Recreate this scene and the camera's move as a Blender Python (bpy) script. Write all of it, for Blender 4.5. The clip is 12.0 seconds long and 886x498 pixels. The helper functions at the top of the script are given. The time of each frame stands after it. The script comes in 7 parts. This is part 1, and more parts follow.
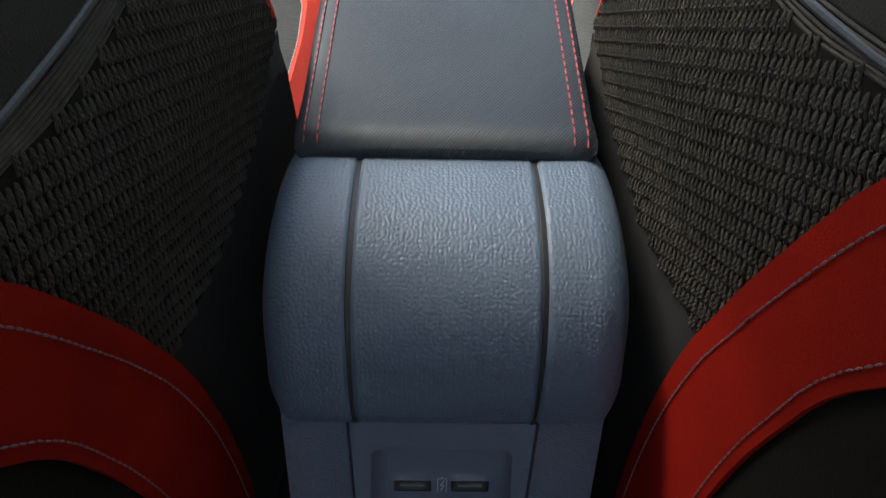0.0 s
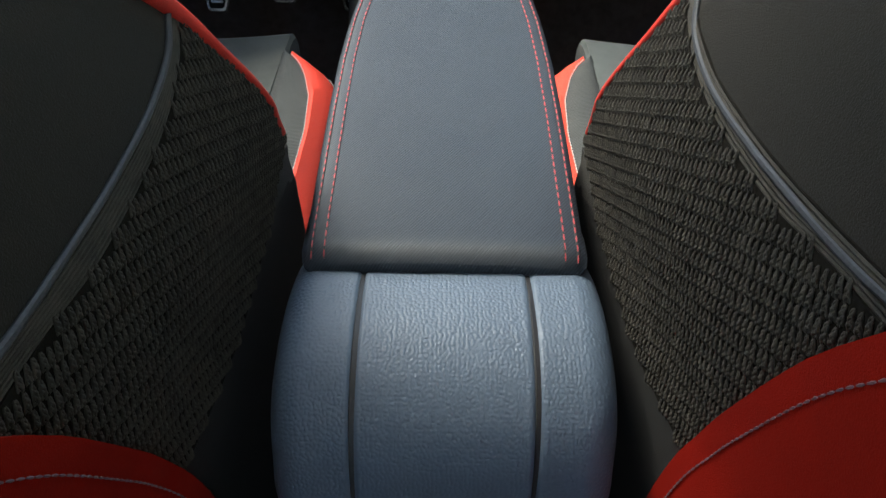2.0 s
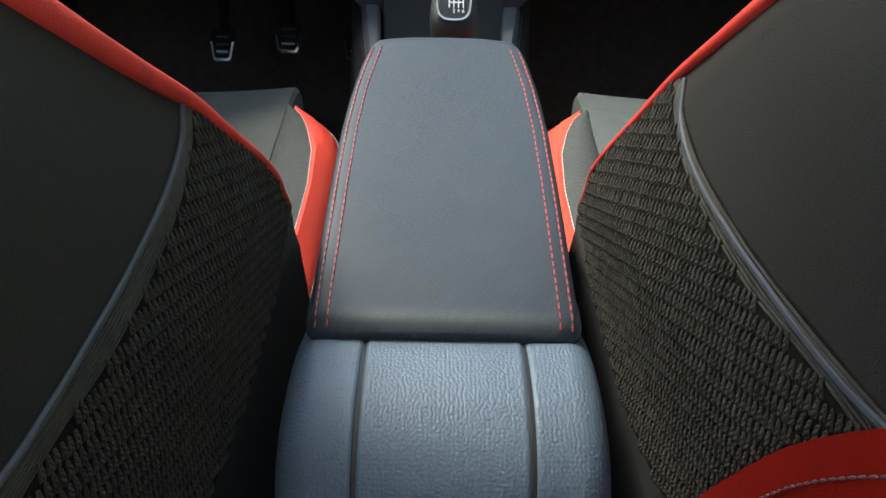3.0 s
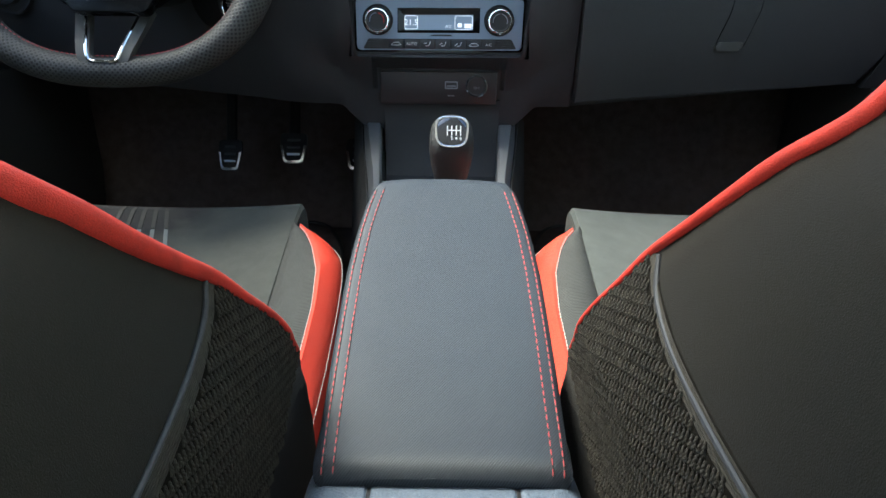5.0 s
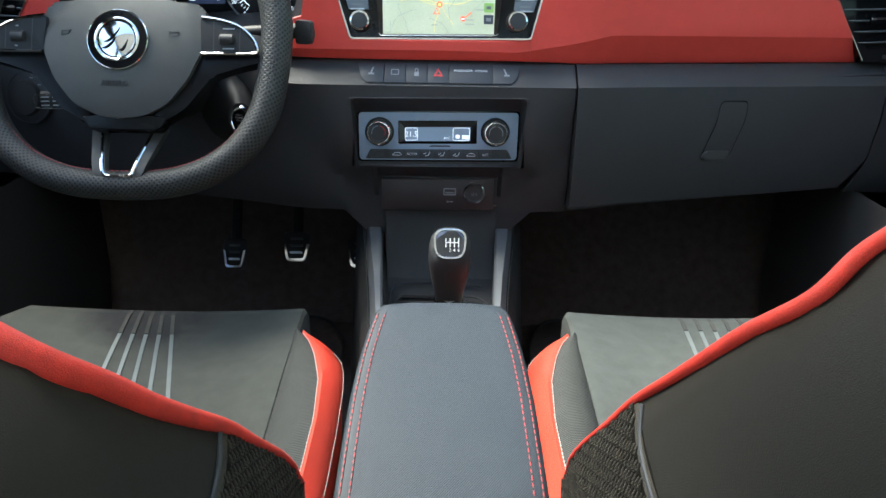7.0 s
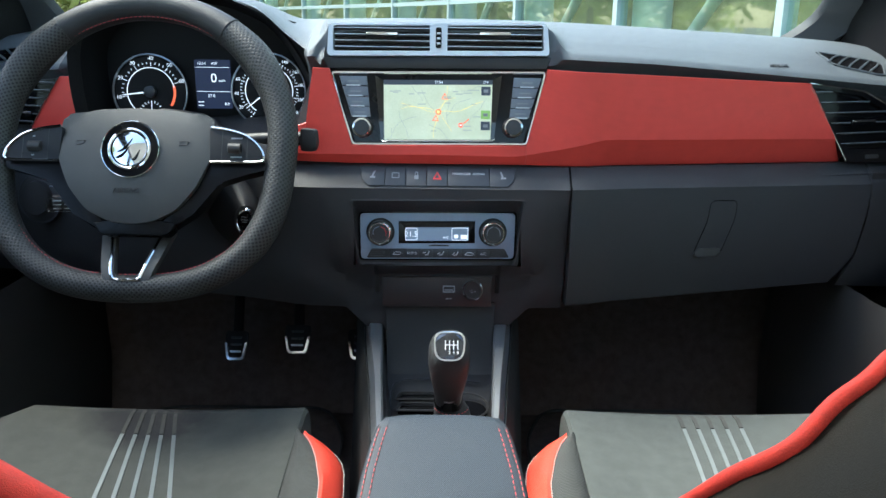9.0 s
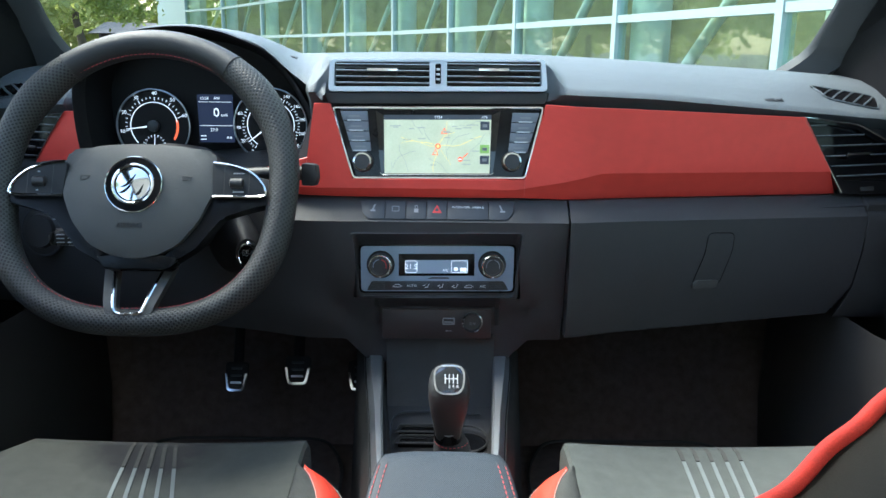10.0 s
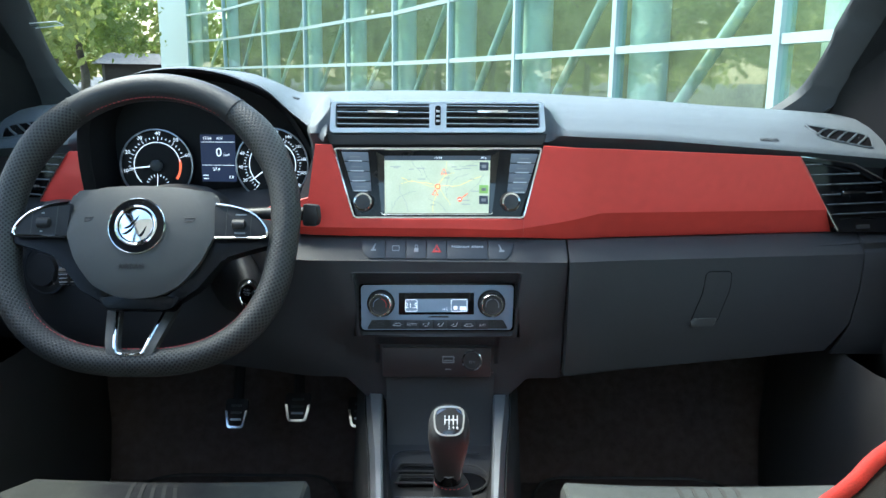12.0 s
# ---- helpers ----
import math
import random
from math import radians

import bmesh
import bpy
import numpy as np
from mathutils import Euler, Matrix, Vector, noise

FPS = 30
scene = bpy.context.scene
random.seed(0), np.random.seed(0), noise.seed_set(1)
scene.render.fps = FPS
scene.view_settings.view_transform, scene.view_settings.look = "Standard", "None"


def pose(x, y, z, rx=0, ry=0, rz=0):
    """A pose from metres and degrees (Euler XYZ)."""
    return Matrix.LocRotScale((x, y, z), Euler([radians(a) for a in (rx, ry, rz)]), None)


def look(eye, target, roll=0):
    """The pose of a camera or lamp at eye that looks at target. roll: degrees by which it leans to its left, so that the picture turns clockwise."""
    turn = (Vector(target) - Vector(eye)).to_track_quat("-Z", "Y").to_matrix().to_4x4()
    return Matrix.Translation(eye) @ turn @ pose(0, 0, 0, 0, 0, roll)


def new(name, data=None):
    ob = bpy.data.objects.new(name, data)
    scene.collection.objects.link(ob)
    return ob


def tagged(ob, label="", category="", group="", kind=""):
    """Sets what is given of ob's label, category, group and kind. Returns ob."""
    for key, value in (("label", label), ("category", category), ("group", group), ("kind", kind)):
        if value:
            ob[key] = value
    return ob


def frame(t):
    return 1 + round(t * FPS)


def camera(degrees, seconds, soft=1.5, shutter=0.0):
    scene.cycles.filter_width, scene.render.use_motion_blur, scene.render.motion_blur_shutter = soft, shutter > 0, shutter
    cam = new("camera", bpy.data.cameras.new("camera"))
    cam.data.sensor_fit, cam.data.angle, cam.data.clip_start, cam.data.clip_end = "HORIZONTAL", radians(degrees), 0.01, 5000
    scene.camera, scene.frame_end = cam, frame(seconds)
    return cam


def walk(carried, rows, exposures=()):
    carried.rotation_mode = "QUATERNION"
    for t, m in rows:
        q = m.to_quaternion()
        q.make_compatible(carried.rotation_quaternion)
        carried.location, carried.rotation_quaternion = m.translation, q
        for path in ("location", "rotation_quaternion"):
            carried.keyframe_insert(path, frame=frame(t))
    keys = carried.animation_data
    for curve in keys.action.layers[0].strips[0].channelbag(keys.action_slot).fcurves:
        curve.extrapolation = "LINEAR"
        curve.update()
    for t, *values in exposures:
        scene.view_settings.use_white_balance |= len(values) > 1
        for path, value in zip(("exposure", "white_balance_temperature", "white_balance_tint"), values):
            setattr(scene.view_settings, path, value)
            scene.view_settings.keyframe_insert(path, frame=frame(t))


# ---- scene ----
cam = camera(58.00, 12.0)
# seconds, eye x, y, z, yaw, pitch, roll
ROWS = [
    (0.0, 0.00015, 0.09360, 0.93010, -0.931, -40.487, 1.424),
    (0.5, 0.00002, 0.09395, 0.93787, -0.926, -39.626, 1.455),
    (1.0, 0.00039, 0.09407, 0.94593, -0.821, -38.761, 1.394),
    (1.5, 0.00053, 0.09402, 0.95345, -0.753, -37.859, 1.377),
    (2.0, 0.00064, 0.09375, 0.96298, -0.703, -36.756, 1.378),
    (2.5, 0.00076, 0.09308, 0.97279, -0.656, -35.578, 1.342),
    (3.0, 0.00079, 0.09211, 0.98350, -0.610, -34.239, 1.315),
    (5.0, 0.00034, 0.08481, 1.02856, -0.516, -28.368, 1.102),
    (5.5, 0.00030, 0.08333, 1.03922, -0.486, -27.009, 1.028),
    (6.0, 0.00040, 0.07917, 1.05057, -0.470, -25.568, 1.027),
    (6.5, 0.00033, 0.07682, 1.06206, -0.465, -24.353, 1.006),
    (7.0, 0.00030, 0.07427, 1.07257, -0.454, -22.938, 0.993),
    (9.0, -0.00104, 0.06323, 1.11034, -0.467, -17.635, 0.801),
    (9.5, -0.00039, 0.06117, 1.11606, -0.417, -16.696, 0.740),
    (10.0, -0.00075, 0.05813, 1.12188, -0.438, -15.805, 0.720),
    (10.5, -0.00092, 0.05701, 1.12681, -0.449, -15.182, 0.697),
    (11.0, -0.00125, 0.05447, 1.13042, -0.449, -14.486, 0.706),
    (11.5, -0.00108, 0.05378, 1.13573, -0.441, -14.052, 0.696),
    (12.0, -0.00057, 0.05353, 1.13836, -0.410, -13.787, 0.662),
]


def eye_pose(x, y, z, yaw, pitch, roll):
    m = Euler((radians(90 + pitch), 0, radians(yaw))).to_matrix().to_4x4()
    return Matrix.Translation((x, y, z)) @ m @ pose(0, 0, 0, 0, 0, roll)


walk(cam, [(t, eye_pose(x, y, z, yaw, pitch, roll)) for t, x, y, z, yaw, pitch, roll in ROWS], [(0.0, 1.65, 6600, 6), (3.0, 1.95, 6500, 1), (6.0, 2.25, 6500, 0), (9.0, 2.2, 6200, 0), (12.0, 2.37, 6000, -3)])

# ---- light ----
world = bpy.data.worlds.new("sky")
scene.world = world
world.use_nodes = True
wn = world.node_tree.nodes
sky = wn.new("ShaderNodeTexSky")
sky.sky_type = "NISHITA"
sky.sun_disc = False
sky.sun_elevation = radians(58)
sky.sun_rotation = radians(-60)
sky.air_density, sky.dust_density = 1.0, 2.0
wn["Background"].inputs["Strength"].default_value = 0.15
world.node_tree.links.new(sky.outputs["Color"], wn["Background"].inputs["Color"])
sun = new("sun", bpy.data.lights.new("sun", "SUN"))
sun.data.energy, sun.data.angle, sun.data.color = 2.0, radians(24), (1.0, 0.96, 0.90)
sun.matrix_world = look((-2.6, 1.5, 4.6), (0, 0, 0))


# ---- materials ----
def surface(name, base, rough=0.5, metal=0.0, vary=0.15, scale=40.0, bump=0.0, bump_scale=600.0, cells=0.0, coat=0.0, emit=0.0, sheen=0.0, tint=None, shine=0.5):
    """A surface with broad colour variation, fine grain and, where cells is set, a leather-like cell relief of that frequency."""
    m = bpy.data.materials.new(name)
    m.use_nodes = True
    n, l = m.node_tree.nodes, m.node_tree.links
    b = n["Principled BSDF"]
    b.inputs["Specular IOR Level"].default_value = shine
    b.inputs["Metallic"].default_value = metal
    b.inputs["Coat Weight"].default_value = coat
    b.inputs["Sheen Weight"].default_value = sheen
    coord = n.new("ShaderNodeTexCoord")
    wide = n.new("ShaderNodeTexNoise")
    wide.inputs["Scale"].default_value = scale
    wide.inputs["Detail"].default_value = 5
    fine = n.new("ShaderNodeTexNoise")
    fine.inputs["Scale"].default_value = scale * 17
    fine.inputs["Detail"].default_value = 2
    both = n.new("ShaderNodeMix")
    both.inputs["Factor"].default_value = 0.4
    for node in (wide, fine):
        l.new(coord.outputs["Object"], node.inputs["Vector"])
    l.new(wide.outputs["Fac"], both.inputs["A"])
    l.new(fine.outputs["Fac"], both.inputs["B"])
    ramp = n.new("ShaderNodeValToRGB")
    dark = [c * (1 - vary) for c in base]
    light = [min(1.0, c * (1 + vary)) for c in (tint or base)]
    ramp.color_ramp.elements[0].position, ramp.color_ramp.elements[1].position = 0.3, 0.7
    ramp.color_ramp.elements[0].color, ramp.color_ramp.elements[1].color = (*dark, 1), (*light, 1)
    l.new(both.outputs["Result"], ramp.inputs["Fac"])
    l.new(ramp.outputs["Color"], b.inputs["Base Color"])
    rr = n.new("ShaderNodeMapRange")
    rr.inputs["To Min"].default_value, rr.inputs["To Max"].default_value = max(0.02, rough - 0.08 * (rough > 0.2)), min(1, rough + 0.08 * (rough > 0.2))
    l.new(wide.outputs["Fac"], rr.inputs["Value"])
    l.new(rr.outputs["Result"], b.inputs["Roughness"])
    if emit:
        l.new(ramp.outputs["Color"], b.inputs["Emission Color"])
        b.inputs["Emission Strength"].default_value = emit
    if bump:
        bn = n.new("ShaderNodeBump")
        bn.inputs["Strength"].default_value = bump
        bn.inputs["Distance"].default_value = 0.0006
        if cells:
            v = n.new("ShaderNodeTexVoronoi")
            v.feature = "DISTANCE_TO_EDGE"
            v.inputs["Scale"].default_value = cells
            warp_noise = n.new("ShaderNodeTexNoise")
            warp_noise.inputs["Scale"].default_value = cells * 0.6
            off = n.new("ShaderNodeMix")
            off.data_type = "VECTOR"
            off.inputs["Factor"].default_value = 0.0005
            l.new(coord.outputs["Object"], warp_noise.inputs["Vector"])
            l.new(coord.outputs["Object"], off.inputs["A"])
            l.new(warp_noise.outputs["Color"], off.inputs["B"])
            l.new(off.outputs["Result"], v.inputs["Vector"])
            cr = n.new("ShaderNodeMapRange")
            cr.interpolation_type = "SMOOTHSTEP"
            cr.inputs["From Max"].default_value = 0.36
            l.new(v.outputs["Distance"], cr.inputs["Value"])
            l.new(cr.outputs["Result"], bn.inputs["Height"])
        else:
            g = n.new("ShaderNodeTexNoise")
            g.inputs["Scale"].default_value = bump_scale
            g.inputs["Detail"].default_value = 3
            l.new(coord.outputs["Object"], g.inputs["Vector"])
            l.new(g.outputs["Fac"], bn.inputs["Height"])
        l.new(bn.outputs["Normal"], b.inputs["Normal"])
    return m


def woven(name, base, light, period, turn, rough=0.9, bump=0.6, vary=0.2, slant=(0, 0), contrast=0.55):
    """Cloth with diagonal threads of the given period in metres, turned about the z axis (slant: about x and y)."""
    m = surface(name, base, rough, vary=vary, scale=60, tint=light, sheen=0.0)
    n, l = m.node_tree.nodes, m.node_tree.links
    b = n["Principled BSDF"]
    coord = n.new("ShaderNodeTexCoord")
    mp = n.new("ShaderNodeMapping")
    mp.inputs["Rotation"].default_value = (radians(slant[0]), radians(slant[1]), radians(turn))
    w = n.new("ShaderNodeTexWave")
    w.inputs["Scale"].default_value = 0.314 / period
    w.inputs["Distortion"].default_value = 0.3
    w.inputs["Detail"].default_value = 2
    w.inputs["Detail Scale"].default_value = 2.5
    l.new(coord.outputs["Object"], mp.inputs["Vector"])
    l.new(mp.outputs["Vector"], w.inputs["Vector"])
    old = b.inputs["Base Color"].links[0].from_socket
    mul = n.new("ShaderNodeMix")
    mul.data_type, mul.blend_type = "RGBA", "MULTIPLY"
    mul.inputs["Factor"].default_value = contrast
    l.new(old, mul.inputs["A"])
    l.new(w.outputs["Color"], mul.inputs["B"])
    l.new(mul.outputs["Result"], b.inputs["Base Color"])
    bn = n.new("ShaderNodeBump")
    bn.inputs["Strength"].default_value, bn.inputs["Distance"].default_value = bump, 0.0004
    l.new(w.outputs["Fac"], bn.inputs["Height"])
    l.new(bn.outputs["Normal"], b.inputs["Normal"])
    return m


def dotted(name, base, rough, period):
    """Leather with rows of small punched holes on a grid along the ring (UV in metres)."""
    m = surface(name, base, rough, vary=0.12, scale=30)
    n, l = m.node_tree.nodes, m.node_tree.links
    b = n["Principled BSDF"]
    uv = n.new("ShaderNodeTexCoord")
    v = n.new("ShaderNodeTexVoronoi")
    v.voronoi_dimensions = "2D"
    v.inputs["Randomness"].default_value = 0.0
    v.inputs["Scale"].default_value = 1 / period
    mp = n.new("ShaderNodeMapping")
    mp.inputs["Rotation"].default_value = (0, 0, radians(45))
    l.new(uv.outputs["UV"], mp.inputs["Vector"])
    l.new(mp.outputs["Vector"], v.inputs["Vector"])
    r = n.new("ShaderNodeMapRange")
    r.inputs["From Min"].default_value, r.inputs["From Max"].default_value = 0.22, 0.40
    l.new(v.outputs["Distance"], r.inputs["Value"])
    old = b.inputs["Base Color"].links[0].from_socket
    mul = n.new("ShaderNodeMix")
    mul.data_type, mul.blend_type = "RGBA", "MULTIPLY"
    mul.inputs["Factor"].default_value = 0.92
    l.new(old, mul.inputs["A"])
    l.new(r.outputs["Result"], mul.inputs["B"])
    l.new(mul.outputs["Result"], b.inputs["Base Color"])
    bn = n.new("ShaderNodeBump")
    bn.inputs["Strength"].default_value, bn.inputs["Distance"].default_value = 0.5, 0.0005
    l.new(r.outputs["Result"], bn.inputs["Height"])
    l.new(bn.outputs["Normal"], b.inputs["Normal"])
    return m


def clear(name, tint, rough=0.0, ior=1.45):
    m = bpy.data.materials.new(name)
    m.use_nodes = True
    b = m.node_tree.nodes["Principled BSDF"]
    b.inputs["Base Color"].default_value = (*tint, 1)
    b.inputs["Transmission Weight"].default_value = 1
    b.inputs["Roughness"].default_value = rough
    b.inputs["IOR"].default_value = ior
    return m


GRAIN = surface("grained_plastic", (0.105, 0.138, 0.182), 0.45, vary=0.08, scale=25, bump=0.15, bump_scale=2600)
GRAIN_FINE = surface("fine_grained_plastic", (0.165, 0.192, 0.245), 0.5, vary=0.10, scale=25, bump=0.7, cells=620)
SMOOTH_GREY = surface("smooth_grey_plastic", (0.185, 0.212, 0.265), 0.45, vary=0.06, scale=20, bump=0.1, bump_scale=1500)
DASH_LOW = surface("dark_dash_plastic", (0.036, 0.035, 0.037), 0.48, vary=0.12, scale=12, bump=0.35, cells=900)
DASH_TOP = surface("soft_grey_dash_skin", (0.098, 0.112, 0.124), 0.5, vary=0.08, scale=10, bump=0.5, cells=800)
DOOR_SKIN = surface("door_plastic", (0.050, 0.046, 0.045), 0.6, vary=0.12, scale=12, bump=0.35, cells=900, shine=0.3)
BLACK = surface("black_plastic", (0.028, 0.026, 0.026), 0.5, vary=0.2, scale=30, bump=0.2)
SPOKE_BLACK = surface("spoke_gloss_black", (0.007, 0.007, 0.008), 0.28, vary=0.1, scale=8, shine=0.15)
GLOSS = surface("gloss_black", (0.006, 0.006, 0.007), 0.10, vary=0.1, scale=8, shine=0.22)
CARPET = surface("black_carpet", (0.115, 0.088, 0.078), 0.95, vary=0.4, scale=60, bump=1.0, bump_scale=900)
SATIN = surface("satin_silver", (0.42, 0.44, 0.47), 0.36, metal=0.85, vary=0.06, scale=20, bump=0.08, bump_scale=2500)
PANEL_BLUE = surface("blue_grey_satin", (0.25, 0.31, 0.40), 0.38, metal=0.25, vary=0.05, scale=15, bump=0.05, bump_scale=2500)
VENT_SILVER = surface("vent_silver", (0.72, 0.77, 0.82), 0.4, metal=0.1, vary=0.05, scale=20, bump=0.05, bump_scale=2500)
CHROME = surface("chrome", (0.82, 0.83, 0.85), 0.09, metal=1.0, vary=0.03, scale=10)
RED_TRIM = woven("red_dash_trim", (0.73, 0.068, 0.053), (0.76, 0.072, 0.056), 0.0010, 45, rough=0.40, bump=0.08, vary=0.05, slant=(90, 0), contrast=0.15)
RED_TRIM.node_tree.nodes["Principled BSDF"].inputs["Specular IOR Level"].default_value = 0.25
RED_LEATHER = surface("red_leather", (0.80, 0.055, 0.028), 0.6, vary=0.08, scale=22, bump=0.35, cells=900)
RED_CLOTH = surface("red_fabric", (0.28, 0.008, 0.0025), 0.85, vary=0.12, scale=40, bump=0.4, bump_scale=1800, shine=0.12)
PIPE_RED = surface("red_piping", (0.70, 0.040, 0.024), 0.7, vary=0.25, scale=90, bump=0.6, bump_scale=1800)
PIPE_GREY = surface("grey_piping", (0.045, 0.047, 0.053), 0.6, vary=0.2, scale=60, bump=0.4)
TWILL = woven("dark_twill", (0.034, 0.042, 0.054), (0.038, 0.047, 0.059), 0.00115, 40, bump=0.5, vary=0.04, slant=(-35, 0), contrast=0.42, rough=0.48)
TWILL.node_tree.nodes["Principled BSDF"].inputs["Specular IOR Level"].default_value = 0.42
CUSHION = surface("grey_seat_cloth", (0.066, 0.072, 0.067), 0.92, vary=0.24, scale=60, bump=0.5, bump_scale=1500, sheen=0.03)


def dark_patched(name, base, at, size, patch_colour):
    """The seat cloth with one irregular, soft-edged patch of another colour."""
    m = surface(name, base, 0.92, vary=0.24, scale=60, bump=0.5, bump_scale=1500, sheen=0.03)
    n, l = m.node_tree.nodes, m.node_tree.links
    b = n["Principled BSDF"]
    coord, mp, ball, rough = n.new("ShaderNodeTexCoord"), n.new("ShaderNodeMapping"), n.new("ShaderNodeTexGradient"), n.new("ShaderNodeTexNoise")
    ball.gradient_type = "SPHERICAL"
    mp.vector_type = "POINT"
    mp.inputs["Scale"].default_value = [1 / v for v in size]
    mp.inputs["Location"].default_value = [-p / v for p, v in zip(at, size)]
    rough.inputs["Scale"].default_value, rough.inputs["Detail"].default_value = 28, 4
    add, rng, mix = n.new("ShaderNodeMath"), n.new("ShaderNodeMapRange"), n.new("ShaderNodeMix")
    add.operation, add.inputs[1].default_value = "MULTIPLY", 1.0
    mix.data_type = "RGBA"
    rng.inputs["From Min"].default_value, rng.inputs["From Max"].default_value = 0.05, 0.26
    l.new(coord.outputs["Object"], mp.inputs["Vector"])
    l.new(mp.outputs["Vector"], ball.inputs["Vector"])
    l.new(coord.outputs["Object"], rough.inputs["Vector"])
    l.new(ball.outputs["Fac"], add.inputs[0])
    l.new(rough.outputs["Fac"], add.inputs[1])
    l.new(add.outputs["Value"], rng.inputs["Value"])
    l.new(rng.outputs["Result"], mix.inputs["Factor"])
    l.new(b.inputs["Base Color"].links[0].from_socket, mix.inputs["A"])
    mix.inputs["B"].default_value = (*patch_colour, 1)
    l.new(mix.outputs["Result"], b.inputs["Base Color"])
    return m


# Driver's cloth: base darkened for the shade on that seat, plus a darker patch.
CUSHION_DRIVER = dark_patched("driver_grey_seat_cloth", (0.056, 0.058, 0.050), (-0.352, 0.960, 0.602), (0.11, 0.10, 0.14), (0.016, 0.016, 0.018))
RIB_CLOTH = woven("ribbed_grey_cloth", (0.070, 0.072, 0.066), (0.085, 0.087, 0.080), 0.0022, 62, bump=0.9, vary=0.1, contrast=0.7)
RIB_DARK = woven("fine_ribbed_dark_cloth", (0.010, 0.009, 0.008), (0.016, 0.015, 0.013), 0.0013, 0, bump=0.8, slant=(0, 90))
BACK_CLOTH = surface("dark_grey_seat_cloth", (0.0180, 0.0150, 0.0105), 0.9, vary=0.14, scale=30, bump=0.5, bump_scale=1600, sheen=0.04, shine=0.3)
KNIT = surface("dark_knit_yarn", (0.036, 0.031, 0.024), 0.8, vary=0.3, scale=140, bump=0.6, bump_scale=4000, tint=(0.064, 0.056, 0.044), shine=0.4)
KNIT_BASE = surface("dark_knit_ground", (0.013, 0.011, 0.0085), 0.95, vary=0.2, scale=80, bump=0.4, shine=0.1)
STRIPE = surface("silver_print", (0.19, 0.21, 0.21), 0.5, metal=0.25, vary=0.12, scale=60)
THREAD_RED = surface("red_thread", (0.50, 0.07, 0.075), 0.6, vary=0.15, scale=200)
THREAD_PALE = surface("pale_thread", (0.52, 0.45, 0.41), 0.6, vary=0.1, scale=200)
THREAD_DULL = surface("dull_grey_thread", (0.19, 0.11, 0.12), 0.6, vary=0.1, scale=200)
LEATHER = surface("black_leather", (0.024, 0.024, 0.025), 0.5, vary=0.10, scale=20, bump=0.3, cells=900)
PERF = dotted("perforated_leather", (0.043, 0.043, 0.042), 0.55, 0.0040)
PAD = surface("airbag_cover", (0.062, 0.061, 0.058), 0.5, vary=0.06, scale=18, bump=0.3, cells=1100)
KEY_GREY = surface("key_grey", (0.170, 0.190, 0.225), 0.30, vary=0.06, scale=30)
POD_DARK = surface("pod_plastic", (0.030, 0.031, 0.034), 0.65, vary=0.06, scale=30, shine=0.2)
SWITCH = surface("switch_plastic", (0.038, 0.040, 0.046), 0.45, vary=0.06, scale=30)
MARK = surface("white_print", (0.65, 0.67, 0.70), 0.5, vary=0.03, scale=50)
MARK_DIM = surface("grey_print", (0.24, 0.25, 0.27), 0.5, vary=0.05, scale=50)
MARK_RED = surface("red_print", (0.6, 0.03, 0.03), 0.45, vary=0.05, scale=50)
GLOW = surface("lit_white", (0.75, 0.82, 0.95), 0.4, vary=0.02, scale=50, emit=0.26)
GLOW_RED = surface("lit_red", (0.8, 0.12, 0.05), 0.4, vary=0.02, scale=50, emit=0.3)
LCD = surface("climate_display", (0.20, 0.27, 0.38), 0.25, vary=0.03, scale=20, emit=0.05)
LCD_DARK = surface("cluster_display", (0.010, 0.014, 0.030), 0.2, vary=0.05, scale=20, emit=0.5)
MAP = surface("lit_map", (0.52, 0.57, 0.41), 0.25, vary=0.05, scale=35, emit=0.13, tint=(0.59, 0.63, 0.49))
MAP_ROAD = surface("lit_map_road", (0.70, 0.60, 0.24), 0.3, vary=0.03, scale=50, emit=0.24)
MAP_LINE = surface("lit_map_line", (0.36, 0.40, 0.36), 0.3, vary=0.03, scale=50, emit=0.12)
MAP_DARK = surface("lit_map_icon", (0.03, 0.04, 0.06), 0.3, vary=0.03, scale=50, emit=0.15)
MAP_GREEN = surface("lit_map_green", (0.20, 0.36, 0.10), 0.3, vary=0.03, scale=50, emit=0.2)
WINDSCREEN = bpy.data.materials.new("windscreen_glass")
WINDSCREEN.use_nodes = True
wsn, wsl = WINDSCREEN.node_tree.nodes, WINDSCREEN.node_tree.links
wst, wsg, wsm = wsn.new("ShaderNodeBsdfTransparent"), wsn.new("ShaderNodeBsdfGlossy"), wsn.new("ShaderNodeMixShader")
wst.inputs["Color"].default_value = (0.95, 0.98, 0.96, 1)
wsg.inputs["Roughness"].default_value = 0.0
wsm.inputs["Fac"].default_value = 0.015
wsl.new(wst.outputs["BSDF"], wsm.inputs[1])
wsl.new(wsg.outputs["BSDF"], wsm.inputs[2])
wsl.new(wsm.outputs["Shader"], wsn["Material Output"].inputs["Surface"])
FRAME_WHITE = surface("white_facade_frame", (0.38, 0.47, 0.46), 0.4, vary=0.04, scale=3)
COLUMN = surface("pale_concrete", (0.78, 0.86, 0.76), 0.6, vary=0.10, scale=2)
